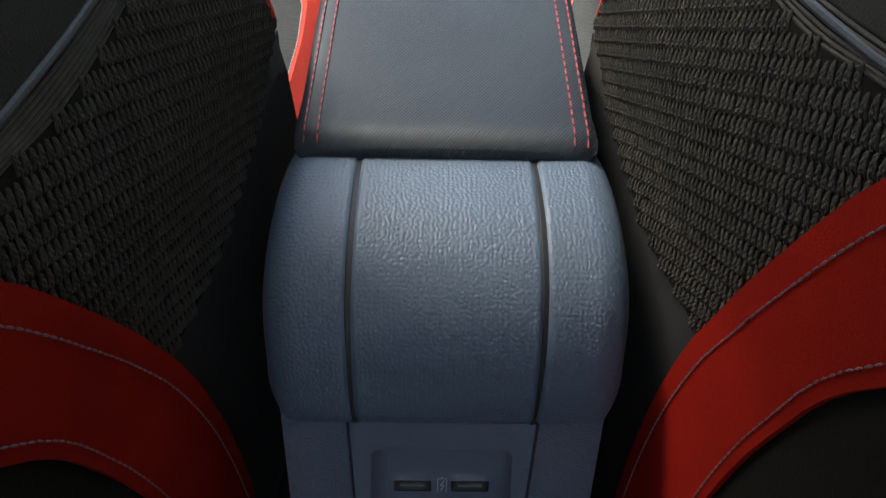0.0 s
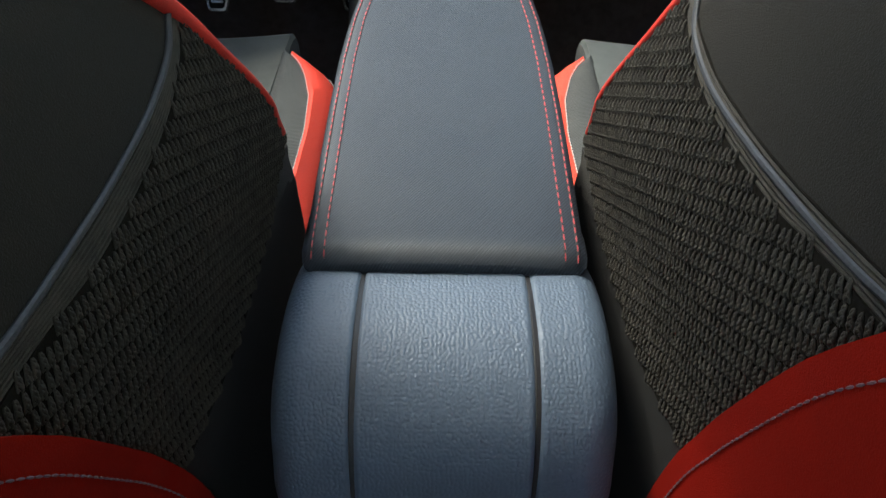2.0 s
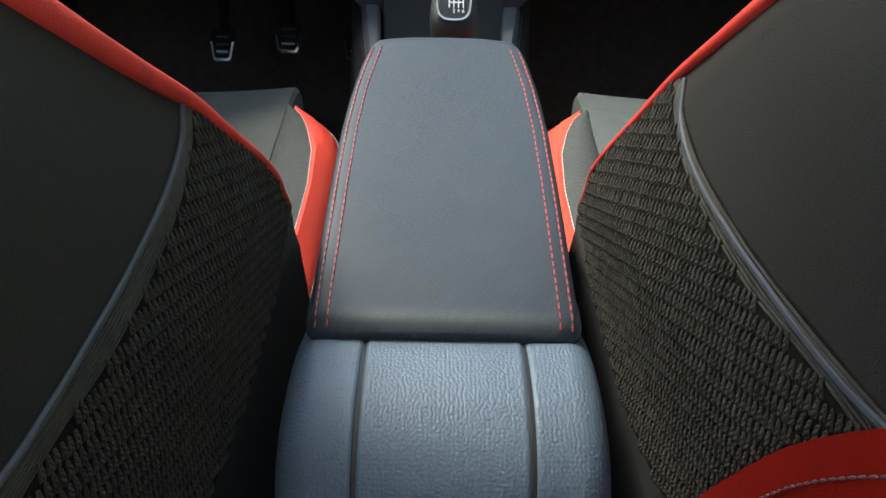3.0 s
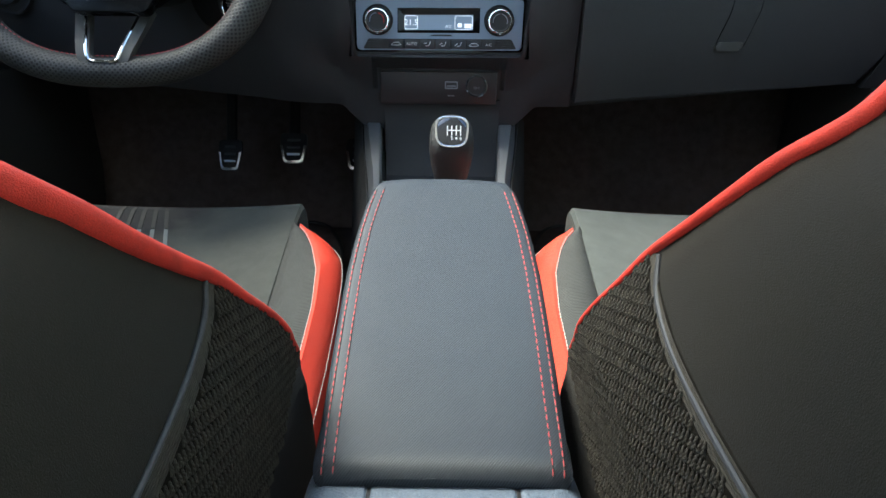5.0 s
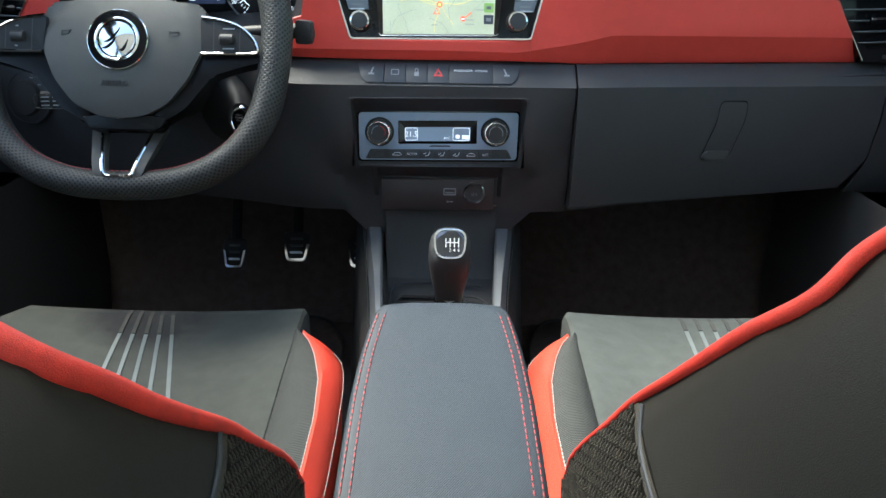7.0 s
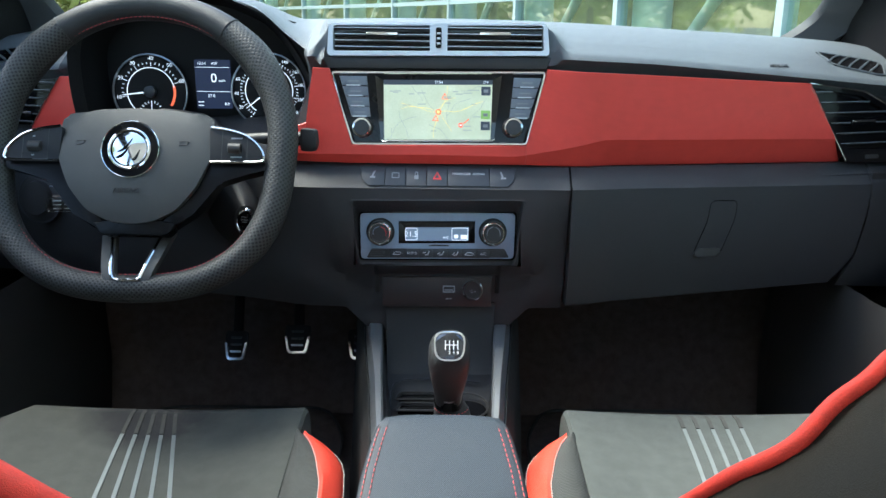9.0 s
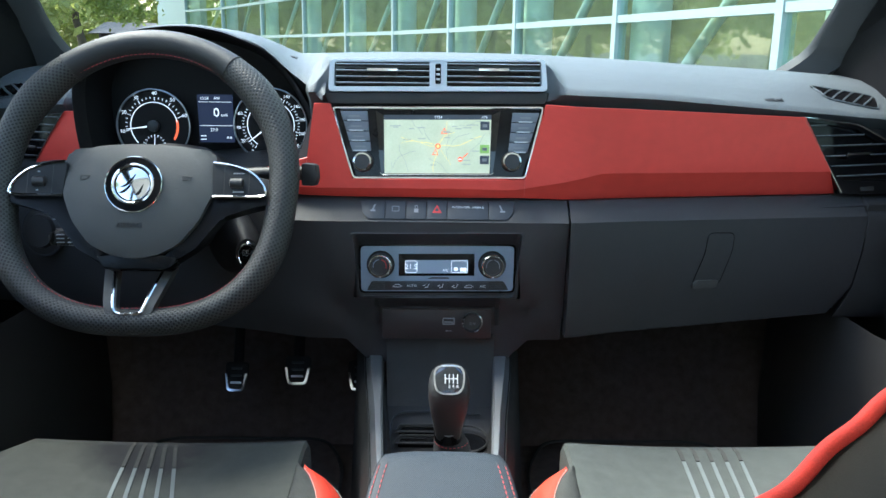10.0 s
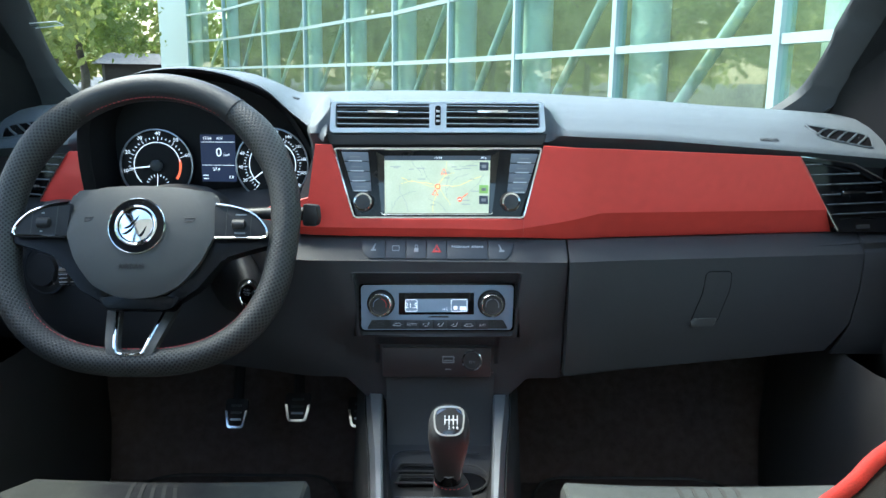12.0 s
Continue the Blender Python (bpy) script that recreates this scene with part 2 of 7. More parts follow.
def leafy(name, base, tint):
    """Leaves that let some of the light through."""
    m = surface(name, base, 0.6, vary=0.35, scale=1.2, tint=tint)
    n, l = m.node_tree.nodes, m.node_tree.links
    glow, both = n.new("ShaderNodeBsdfTranslucent"), n.new("ShaderNodeMixShader")
    l.new(n["Principled BSDF"].inputs["Base Color"].links[0].from_socket, glow.inputs["Color"])
    both.inputs["Fac"].default_value = 0.5
    l.new(n["Principled BSDF"].outputs["BSDF"], both.inputs[1])
    l.new(glow.outputs["BSDF"], both.inputs[2])
    l.new(both.outputs["Shader"], n["Material Output"].inputs["Surface"])
    return m


LEAF = leafy("green_leaves", (0.16, 0.22, 0.045), (0.28, 0.34, 0.08))
LEAF_PALE = leafy("pale_green_leaves", (0.22, 0.25, 0.06), (0.36, 0.38, 0.11))
BARK = surface("tree_bark", (0.14, 0.11, 0.08), 0.9, vary=0.4, scale=6, bump=0.8, bump_scale=40)
ROOF_TILE = surface("weathered_roof", (0.20, 0.18, 0.17), 0.8, vary=0.3, scale=4, bump=0.5, bump_scale=30)
HUT_WALL = surface("dark_boards", (0.06, 0.045, 0.04), 0.8, vary=0.3, scale=5, bump=0.5, bump_scale=30)
ASPHALT = surface("asphalt", (0.055, 0.055, 0.056), 0.9, vary=0.25, scale=1.5, bump=0.4, bump_scale=60)
HEADLINER = surface("grey_headliner", (0.50, 0.49, 0.46), 0.95, vary=0.06, scale=20, bump=0.3)
# Near black: the shade on the pillar trim is put into its colour.
PILLAR_SHADED = surface("shaded_pillar_trim", (0.006, 0.006, 0.007), 0.8, vary=0.08, scale=20, bump=0.4, shine=0.1)
# Paler copy of that trim for the strip that catches light by the glass.
PILLAR_LIT = surface("lit_pillar_trim", (0.045, 0.047, 0.052), 0.65, vary=0.08, scale=20, bump=0.3)
CLUSTER_BLACK = surface("cluster_black", (0.009, 0.009, 0.010), 0.6, vary=0.15, scale=30, bump=0.2, shine=0.2)
RUBBER = surface("pedal_rubber", (0.010, 0.010, 0.010), 0.7, vary=0.2, scale=50)
STRIPE_END = surface("dark_stripe_end_cloth", (0.060, 0.058, 0.054), 0.95, vary=0.3, scale=60, bump=0.5, bump_scale=1500)

# ---- helpers ----
HOME = {}


def thing(name, at, label, category, group="", kind=""):
    ob = new(name)
    ob.empty_display_size = 0.05
    ob.location = at
    HOME[ob] = Matrix.Translation(at)
    return tagged(ob, label, category, group, kind)


def mesh_of(name, bm, mat, angle=38, flip=True):
    if flip:
        bmesh.ops.recalc_face_normals(bm, faces=bm.faces)
    me = bpy.data.meshes.new(name)
    bm.to_mesh(me)
    bm.free()
    me.materials.append(mat)
    me.polygons.foreach_set("use_smooth", [True] * len(me.polygons))
    me.set_sharp_from_angle(angle=radians(angle))
    return me


def part(name, bm, mat, parent, label="", angle=38, kind=""):
    """One mesh, given in world places, as a part under a thing or a part."""
    ob = new(name, mesh_of(name, bm, mat, angle))
    ob.parent = parent
    ob.matrix_parent_inverse = HOME.get(parent, Matrix()).inverted()
    return tagged(ob, label, kind=kind)


def solid(name, bm, mat, label, category, group="", kind="", angle=38):
    return tagged(new(name, mesh_of(name, bm, mat, angle)), label, category, group, kind)


def lerp(x, xs, ys):
    return float(np.interp(x, xs, ys))


def smooth(a, b, x):
    u = min(1.0, max(0.0, (x - a) / (b - a)))
    return u * u * (3 - 2 * u)


def rounded(poly, r, n=4):
    """A polygon with its corners rounded by r."""
    out = []
    for i, p in enumerate(poly):
        p, a, b = Vector(p), Vector(poly[i - 1]), Vector(poly[(i + 1) % len(poly)])
        da, db = (a - p), (b - p)
        k = min(r, da.length * 0.45, db.length * 0.45)
        s, e = p + da.normalized() * k, p + db.normalized() * k
        for j in range(n + 1):
            u = j / n
            out.append(tuple(s * (1 - u) ** 2 + p * 2 * u * (1 - u) + e * u * u))
    return out


def box2(x0, y0, x1, y1, r=0.0, n=4):
    poly = [(x0, y0), (x1, y0), (x1, y1), (x0, y1)]
    return rounded(poly, r, n) if r else poly


def prism(poly, d0, d1, bevel=0.0, m=None, bm=None, segs=2):
    """A flat plate of outline poly in the local xy plane from height d0 to d1, with its upper edge bevelled."""
    work = bmesh.new()
    lo = [work.verts.new((x, y, d0)) for x, y in poly]
    hi = [work.verts.new((x, y, d1)) for x, y in poly]
    n = len(poly)
    work.faces.new(lo[::-1])
    top = work.faces.new(hi)
    for i in range(n):
        work.faces.new((lo[i], lo[(i + 1) % n], hi[(i + 1) % n], hi[i]))
    if bevel:
        bmesh.ops.bevel(work, geom=list(top.edges), offset=bevel, segments=segs, profile=0.5, affect="EDGES", clamp_overlap=True)
    if m is not None:
        work.transform(m)
    return joined(bm, work)


def joined(bm, work):
    if bm is None:
        return work
    tmp = bpy.data.meshes.new("tmp")
    work.to_mesh(tmp)
    work.free()
    bm.from_mesh(tmp)
    bpy.data.meshes.remove(tmp)
    return bm


def block(x0, y0, z0, x1, y1, z1, bevel=0.0, bm=None, segs=2):
    work = bmesh.new()
    bmesh.ops.create_cube(work, size=1)
    for v in work.verts:
        v.co = ((x0 + x1) / 2 + v.co.x * (x1 - x0), (y0 + y1) / 2 + v.co.y * (y1 - y0), (z0 + z1) / 2 + v.co.z * (z1 - z0))
    if bevel:
        bmesh.ops.bevel(work, geom=list(work.edges), offset=bevel, segments=segs, profile=0.5, affect="EDGES", clamp_overlap=True)
    return joined(bm, work)


def loft(rings, caps=True, closed=True, bm=None, loop=False):
    """A skin over rings of points, one after another."""
    work = bmesh.new()
    vs = [[work.verts.new(p) for p in ring] for ring in rings]
    n = len(vs[0])
    pairs = list(zip(vs[:-1], vs[1:])) + ([(vs[-1], vs[0])] if loop else [])
    for a, b in pairs:
        for i in range(n if closed else n - 1):
            work.faces.new((a[i], a[(i + 1) % n], b[(i + 1) % n], b[i]))
    if caps and not loop:
        work.faces.new(vs[0][::-1])
        work.faces.new(vs[-1])
    return joined(bm, work)


def tube(pts, r, n=8, closed=False, bm=None, flat=1.0):
    """A round cord along points; r may be a list."""
    pts = [Vector(p) for p in pts]
    rings = []
    side = None
    for i, p in enumerate(pts):
        a = pts[i - 1] if (i or closed) else p
        b = pts[(i + 1) % len(pts)] if (i < len(pts) - 1 or closed) else p
        d = (b - a).normalized()
        if side is None:
            side = d.orthogonal().normalized()
        side = (side - d * side.dot(d)).normalized()
        up = d.cross(side)
        k = r[i] if isinstance(r, (list, tuple)) else r
        rings.append([p + (side * math.cos(t) + up * math.sin(t) * flat) * k for t in (2 * math.pi * j / n for j in range(n))])
    return loft(rings, caps=not closed, bm=bm, loop=closed)


def lathe(profile, n=24, m=None, bm=None):
    """A turned body: rows of radius and height about the local z axis."""
    work = bmesh.new()
    rings = [[(max(r, 1e-5) * math.cos(2 * math.pi * j / n), max(r, 1e-5) * math.sin(2 * math.pi * j / n), h) for j in range(n)] for r, h in profile]
    work = loft(rings, loop=profile[0][0] > 0 and profile[-1][0] > 0)
    if m is not None:
        work.transform(m)
    return joined(bm, work)


def cut(bm, axis, step):
    """Cuts a mesh by even planes, so that it can be bent."""
    vals = [v.co[axis] for v in bm.verts]
    no = Vector((axis == 0, axis == 1, axis == 2))
    k = math.floor(min(vals) / step) + 1
    while k * step < max(vals) - 1e-6:
        bmesh.ops.bisect_plane(bm, geom=bm.verts[:] + bm.edges[:] + bm.faces[:], plane_co=no * (k * step), plane_no=no, dist=1e-7)
        k += 1


def bent(bm, fn, step=0.03, axes=(0, 1)):
    bmesh.ops.triangulate(bm, faces=[f for f in bm.faces if len(f.verts) > 4])
    for axis in axes:
        cut(bm, axis, step)
    for v in bm.verts:
        v.co = fn(v.co)
    return bm


def path(pts, step):
    """Points at an even step along a line."""
    pts = [Vector(p) for p in pts]
    s = [0.0]
    for a, b in zip(pts, pts[1:]):
        s.append(s[-1] + (b - a).length)
    n = max(2, int(s[-1] / step) + 1)
    at = np.linspace(0, s[-1], n)
    return [Vector([np.interp(u, s, [p[k] for p in pts]) for k in range(3)]) for u in at]


def spline(pts, n=8):
    """A smooth line through points."""
    p = [Vector(q) for q in pts]
    p = [2 * p[0] - p[1]] + p + [2 * p[-1] - p[-2]]
    out = []
    for i in range(1, len(p) - 2):
        for j in range(n):
            t = j / n
            a, b, c, d = p[i - 1 : i + 3]
            out.append(0.5 * (2 * b + (c - a) * t + (2 * a - 5 * b + 4 * c - d) * t * t + (3 * b - a - 3 * c + d) * t ** 3))
    return out + [p[-2]]


def stitches(pts, long, gap, r, bm=None):
    """A row of single stitches along a line."""
    bm = bm or bmesh.new()
    run = path(pts, 0.0006)
    per, on = max(2, round((long + gap) / 0.0006)), max(1, round(long / 0.0006))
    for i in range(0, len(run) - on, per):
        tube([run[i], (run[i] + run[i + on]) / 2 , run[i + on]], [r * 0.6, r, r * 0.6], 5, bm=bm)
    return bm


def words(name, body, size, m, mat, parent, align="CENTER", thick=0.0002, label=""):
    """Raised letters in the built-in font, in the local xy plane of m."""
    cu = bpy.data.curves.new(name, "FONT")
    cu.body, cu.size, cu.align_x, cu.align_y, cu.extrude, cu.resolution_u = body, size, align, "CENTER", thick, 2
    tmp = bpy.data.objects.new(name, cu)
    scene.collection.objects.link(tmp)
    me = bpy.data.meshes.new_from_object(tmp.evaluated_get(bpy.context.evaluated_depsgraph_get()))
    bpy.data.objects.remove(tmp)
    bpy.data.curves.remove(cu)
    bm = bmesh.new()
    bm.from_mesh(me)
    bpy.data.meshes.remove(me)
    bm.transform(m)
    return part(name, bm, mat, parent, label)


def facing(o, right, up):
    """A local frame at o, whose z axis looks out of the plane of right and up."""
    r = Vector(right).normalized()
    n = r.cross(Vector(up)).normalized()
    u = n.cross(r)
    return Matrix.Translation(o) @ Matrix((r, u, n)).transposed().to_4x4()


XC = 0.005  # middle of the tunnel

# ---- shell of the car ----


def dash_y(x, z):
    a = abs(x)
    return 1.105 + 0.28 * max(a - 0.165, 0) * smooth(0.14, 0.24, a) + 0.18 * (z - 0.89)


def dash_pt(c):
    """From the dash's own width, height and stand-off to the world."""
    return Vector((c[0], dash_y(c[0], c[1]) - c[2], c[1] + 0.18 * c[2]))


def on_dash(bm, step=0.04):
    return bent(bm, dash_pt, step)


def dash_frame(x, z, d=0.0):
    e = 0.002
    return facing(dash_pt((x, z, d)), dash_pt((x + e, z, 0)) - dash_pt((x - e, z, 0)), dash_pt((x, z + e, 0)) - dash_pt((x, z - e, 0)))


floor_bm = block(-0.72, -1.3, 0.33, 0.72, 1.56, 0.36, 0.004)
solid("floor", floor_bm, CARPET, "black carpet on the car's floor pan", "floor", kind="structure")
fire = loft([[(-0.72, 1.40, 0.36), (0.72, 1.40, 0.36)], [(-0.72, 1.50, 0.50), (0.72, 1.50, 0.50)], [(-0.72, 1.52, 0.98), (0.72, 1.52, 0.98)], [(-0.72, 1.56, 0.98), (0.72, 1.56, 0.98)], [(-0.72, 1.56, 0.36), (0.72, 1.56, 0.36)]], closed=False, caps=False)
solid("wall_front", fire, CARPET, "black carpeted bulkhead behind the pedals", "bulkhead", kind="structure")
tunnel = loft([[(s * w + XC, y, z) for s, w, z in ((-1, 0.13, 0.355), (-1, 0.10, 0.48), (-1, 0.065, 0.53), (1, 0.065, 0.53), (1, 0.10, 0.48), (1, 0.13, 0.355))] for y in (-1.2, 0.2, 0.8, 1.48)])
solid("trim", tunnel, CARPET, "carpeted tunnel between the front seats", "trim", kind="structure")


def door_panel(s, name):
    ob = thing(name, (s * 0.74, 0.6, 0.36), "dark door panel with a rounded armrest beside the seat", "door", kind="structure")
    rows = []
    for y in np.linspace(-1.25, 1.5, 23):
        ring = []
        for z, d in ((0.36, 0.05), (0.45, 0.04), (0.60, 0.03), (0.66, 0.055), (0.70, 0.075), (0.735, 0.07), (0.76, 0.035), (0.90, 0.025), (0.955, 0.03), (0.975, 0.01)):
            k = smooth(1.42, 1.1, y) if 0.62 < z < 0.75 else 1.0
            ring.append((s * (0.74 - d * k), y, z))
        ring += [(s * 0.78, y, 0.975), (s * 0.78, y, 0.36)]
        rows.append(ring)
    part("door_skin", loft(rows), DOOR_SKIN, ob)
    part("sill", block(s * 0.66 - 0.03, -1.2, 0.36, s * 0.66 + 0.03, 1.45, 0.42, 0.012), BLACK, ob)
    part("armrest_trim", tube([(s * 0.665, y, 0.712) for y in np.linspace(-0.2, 1.0, 9)], 0.004, 8), SATIN, ob, "satin silver strip")
    return ob


door_panel(-1, "door_1")
door_panel(1, "door_2")

for s in (-1, 1):
    mat_bm = prism(rounded([(s * 0.16, 0.98), (s * 0.60, 0.98), (s * 0.60, 1.30), (s * 0.50, 1.40), (s * 0.20, 1.40), (s * 0.16, 1.30)][:: s], 0.04, 4), 0.361, 0.370, 0.003)
    fm = thing("floor_mat", (s * 0.38, 1.2, 0.36), "black carpet floor mat with a bound edge in the footwell", "floor mat", group="front floor mats")
    part("mat_top", mat_bm, CARPET, fm)
    edge_pts = [(x, y, 0.370) for x, y in rounded([(s * 0.16, 0.98), (s * 0.60, 0.98), (s * 0.60, 1.30), (s * 0.50, 1.40), (s * 0.20, 1.40), (s * 0.16, 1.30)], 0.04, 4)]
    part("binding", tube(edge_pts, 0.0035, 6, closed=True), BLACK, fm, "bound black edge")
    kick = loft([[(s * x, y, z) for x, y in ((0.70, 0.98), (0.655, 1.02), (0.625, 1.12), (0.615, 1.25), (0.60, 1.38), (0.62, 1.46), (0.73, 1.46))] for z in (0.36, 0.50, 0.62, 0.70)], closed=False, caps=False)
    solid("trim", kick, DOOR_SKIN, "dark plastic kick panel beside the footwell", "trim", kind="structure")

# roof, screen pillars and the closed rear
def roof_z(x, y):
    return 1.40 + 0.06 * (1 - (x / 0.72) ** 2) + lerp(y, [-1.22, -0.4, 0.3, 0.62], [-0.05, 0.02, 0.01, -0.02])


roof = bmesh.new()
for x0, x1, y0, y1 in ((-0.70, 0.70, -1.10, 0.55),):
    n = 8 if x1 - x0 > 1 else 3
    piece = loft([[(x, y, roof_z(x, y)) for x in np.linspace(x0, x1, n)] for y in np.linspace(y0, y1, 5)], closed=False, caps=False)
    bmesh.ops.solidify(piece, geom=piece.faces[:], thickness=0.03)
    joined(roof, piece)
solid("ceiling", roof, HEADLINER, "pale grey cloth headliner", "ceiling", kind="structure")
back_wall = block(-0.72, -1.36, 0.36, 0.72, -1.30, 0.98, 0.005)
solid("wall_back", back_wall, BACK_CLOTH, "plain dark wall that closes the cabin behind", "wall", kind="structure")
# Unseen side walls, added to hold back sky light from the rear.
for s in (-1, 1):
    solid("wall_rear_side", block(min(s * 0.70, s * 0.76), -1.36, 0.97, max(s * 0.70, s * 0.76), -0.70, 1.40, 0.004), HEADLINER, "unseen plain grey side wall that cuts light from behind", "wall", kind="structure")
for s, name in ((-1, "wall_left"), (1, "wall_right")):
    pts = [(s * 0.735, 1.53, 1.02), (s * 0.715, 1.40, 1.105), (s * 0.690, 1.20, 1.235), (s * 0.67, 1.0, 1.33), (s * 0.66, 0.75, 1.395), (s * 0.66, 0.40, 1.415)]
    rings = []
    for i, p in enumerate(spline(pts, 5)):
        x, y, z = p
        w = 0.042 + 0.01 * (i < 3)
        rings.append([(x - s * 0.012, y - 0.012, z - 0.006), (x - s * 0.028, y + 0.022, z + 0.008), (x - s * 0.01, y + 0.055, z + 0.024), (x + s * w * 1.5, y + 0.035, z + 0.01), (x + s * w * 1.9, y - 0.035, z - 0.02), (x + s * w, y - 0.045, z - 0.025)])
    solid(name, loft(rings), PILLAR_SHADED, "sloping windscreen pillar trim, its shade painted in as near black", "pillar", kind="structure")
    rail = tube(spline([(s * 0.655, 0.45, 1.42), (s * 0.68, 0.2, 1.42), (s * 0.68, -0.6, 1.41), (s * 0.64, -1.25, 1.34)], 4), 0.035, 8)
    solid("trim", rail, HEADLINER, "grey rail along the roof's edge", "trim", kind="structure")
    sail = prism([(1.16, 0.955), (1.58, 0.955), (1.58, 1.04), (1.42, 1.13), (1.16, 1.285)], min(s * 0.690, s * 0.715), max(s * 0.690, s * 0.715), 0.004, m=Matrix(((0, 0, 1, 0), (1, 0, 0, 0), (0, 1, 0, 0), (0, 0, 0, 1))))
    solid("trim", sail, PILLAR_SHADED, "black corner panel in front of the side window", "trim", kind="structure")
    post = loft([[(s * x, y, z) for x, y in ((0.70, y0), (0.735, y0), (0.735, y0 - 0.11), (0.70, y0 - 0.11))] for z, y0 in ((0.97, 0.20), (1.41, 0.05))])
    solid("trim", post, PILLAR_SHADED, "grey door post behind the front seat", "trim", kind="structure")

for s, run in ((1, [(0.6105, 1.50, 1.054), (0.637, 1.485, 1.0811), (0.6427, 1.45, 1.1165), (0.6393, 1.40, 1.1574), (0.6317, 1.37, 1.1821), (0.6291, 1.33, 1.2161)]), (-1, [(-0.6177, 1.50, 1.0438), (-0.640, 1.485, 1.0671), (-0.6528, 1.45, 1.1096), (-0.647, 1.40, 1.1536), (-0.6338, 1.34, 1.2014)])):
    run = [(s * 0.580, 1.52, 1.030)] + run + [(s * 0.590, 1.18, 1.285), (s * 0.572, 1.0, 1.36), (s * 0.56, 0.75, 1.42)]
    rings = []
    for p in spline(run, 4):
        rings.append([p, p + Vector((s * 0.006, -0.010, -0.002)), p + Vector((s * 0.060, -0.028, -0.012)), p + Vector((s * 0.078, -0.010, -0.012)), p + Vector((s * 0.078, 0.006, 0.0)), p + Vector((0, 0.006, 0.004))])
    solid("trim", loft(rings), PILLAR_LIT, "paler lit strip of pillar trim along the windscreen's edge", "trim", kind="structure")

screen_rows = []
for v in np.linspace(0, 1, 9):
    y, z = 1.62 - 1.06 * v, 1.015 + 0.400 * v + 0.035 * math.sin(math.pi * v)
    screen_rows.append([(x, y - 0.18 * (x / 0.66) ** 2, z - 0.02 * (x / 0.66) ** 2) for x in np.linspace(-0.64, 0.64, 13)])
glass = loft(screen_rows, closed=False, caps=False)
bmesh.ops.solidify(glass, geom=glass.faces[:], thickness=0.004)
ws = solid("window_1", glass, WINDSCREEN, "clear raked windscreen above the dashboard", "windscreen", kind="structure")
ws.visible_shadow = False
sticker_m = facing((-0.572, 1.262, 1.172), (1, 0, 0.09), (0, -0.9, 0.42))
st = thing("toll_sticker", (-0.575, 1.26, 1.16), "small clear sticker with a pale border on the windscreen", "sticker")
edge = bmesh.new()
for a, b in ((( -0.020, -0.008), (0.022, -0.006)), ((0.022, -0.006), (0.018, 0.007)), ((0.018, 0.007), (-0.022, 0.007))):
    tube([sticker_m @ Vector((*a, 0)), sticker_m @ Vector((*b, 0))], 0.0007, 5, bm=edge)
part("border", edge, MARK, st)
part("film", prism([(-0.022, -0.008), (0.022, -0.006), (0.018, 0.007), (-0.022, 0.007)], 0, 0.0002, m=sticker_m), clear("sticker_film", (0.8, 0.9, 0.95), 0.2, 1.1), st)

# ---- dashboard ----
dashboard = thing("dashboard", (0, 1.3, 0.62), "two-tone grey dashboard with red trim panels", "dashboard")


def lip_z(x):
    return lerp(abs(x), [0, 0.15, 0.3, 0.53, 0.72], [1.034, 1.033, 1.024, 1.003, 0.985])


def crest_z(x):
    return 1.071 - 0.060 * x * x


def pad_line(x):
    """The pad's profile at x, from its lip over the crest to the windscreen: (y, z) pairs."""
    c = 1 - smooth(0.138, 0.170, abs(x))
    zl, zt = lip_z(x), crest_z(x)
    y0 = dash_y(x, zl)
    yf = 1.62 - 0.30 * (x / 0.66) ** 2
    up = zl + 0.010 + 0.028 * c
    y0 += 0.16 * smooth(-0.172, -0.20, x) * smooth(-0.53, -0.505, x)
    return [(y0 + 0.012, zl - 0.014), (y0 - 0.003, zl - 0.004 - 0.006 * c), (y0 - 0.011 + 0.012 * c, zl + 0.001 - 0.002 * c), (y0 - 0.006 + 0.008 * c, up - 0.003), (y0 + 0.002, up), (y0 + 0.03, up + (zt - up) * 0.38), (y0 + 0.07, up + (zt - up) * 0.70),
            (y0 + 0.12, up + (zt - up) * 0.93), (y0 + 0.19, zt), (max(yf - 0.03, y0 + 0.22), zt - 0.002), (max(yf, y0 + 0.25), zt - 0.012), (max(yf, y0 + 0.25), 0.93), (y0 + 0.06, 0.93)]


rows = [[(x, y, z) for y, z in pad_line(x)] for x in sorted(list(np.linspace(-0.735, 0.735, 61)) + [-0.20, -0.19, -0.18, -0.165, -0.155, -0.145, 0.14, 0.148, 0.156, 0.165])]
part("top_pad", loft(rows), DASH_TOP, dashboard, "soft grey top pad", angle=50)

# the centre stack leans back towards the tray; its sides fall away from the front face
STACK_Z = [0.8655, 0.851, 0.830, 0.80, 0.7625, 0.7465, 0.72, 0.685, 0.665]
STACK_D = [0.021, 0.0195, 0.0165, 0.0125, -0.002, -0.0315, -0.036, -0.043, -0.047]
FLANK_Z = [0.8655, 0.851, 0.830, 0.80, 0.770, 0.752, 0.735, 0.718, 0.700]
KNEE_D = [0.021, 0.015, 0.008, -0.002, -0.010, -0.014, -0.018, -0.026, -0.036]
REC = [(-0.1055, 0.7605), (0.1050, 0.7640), (0.1130, 0.8520), (-0.1145, 0.8495)]


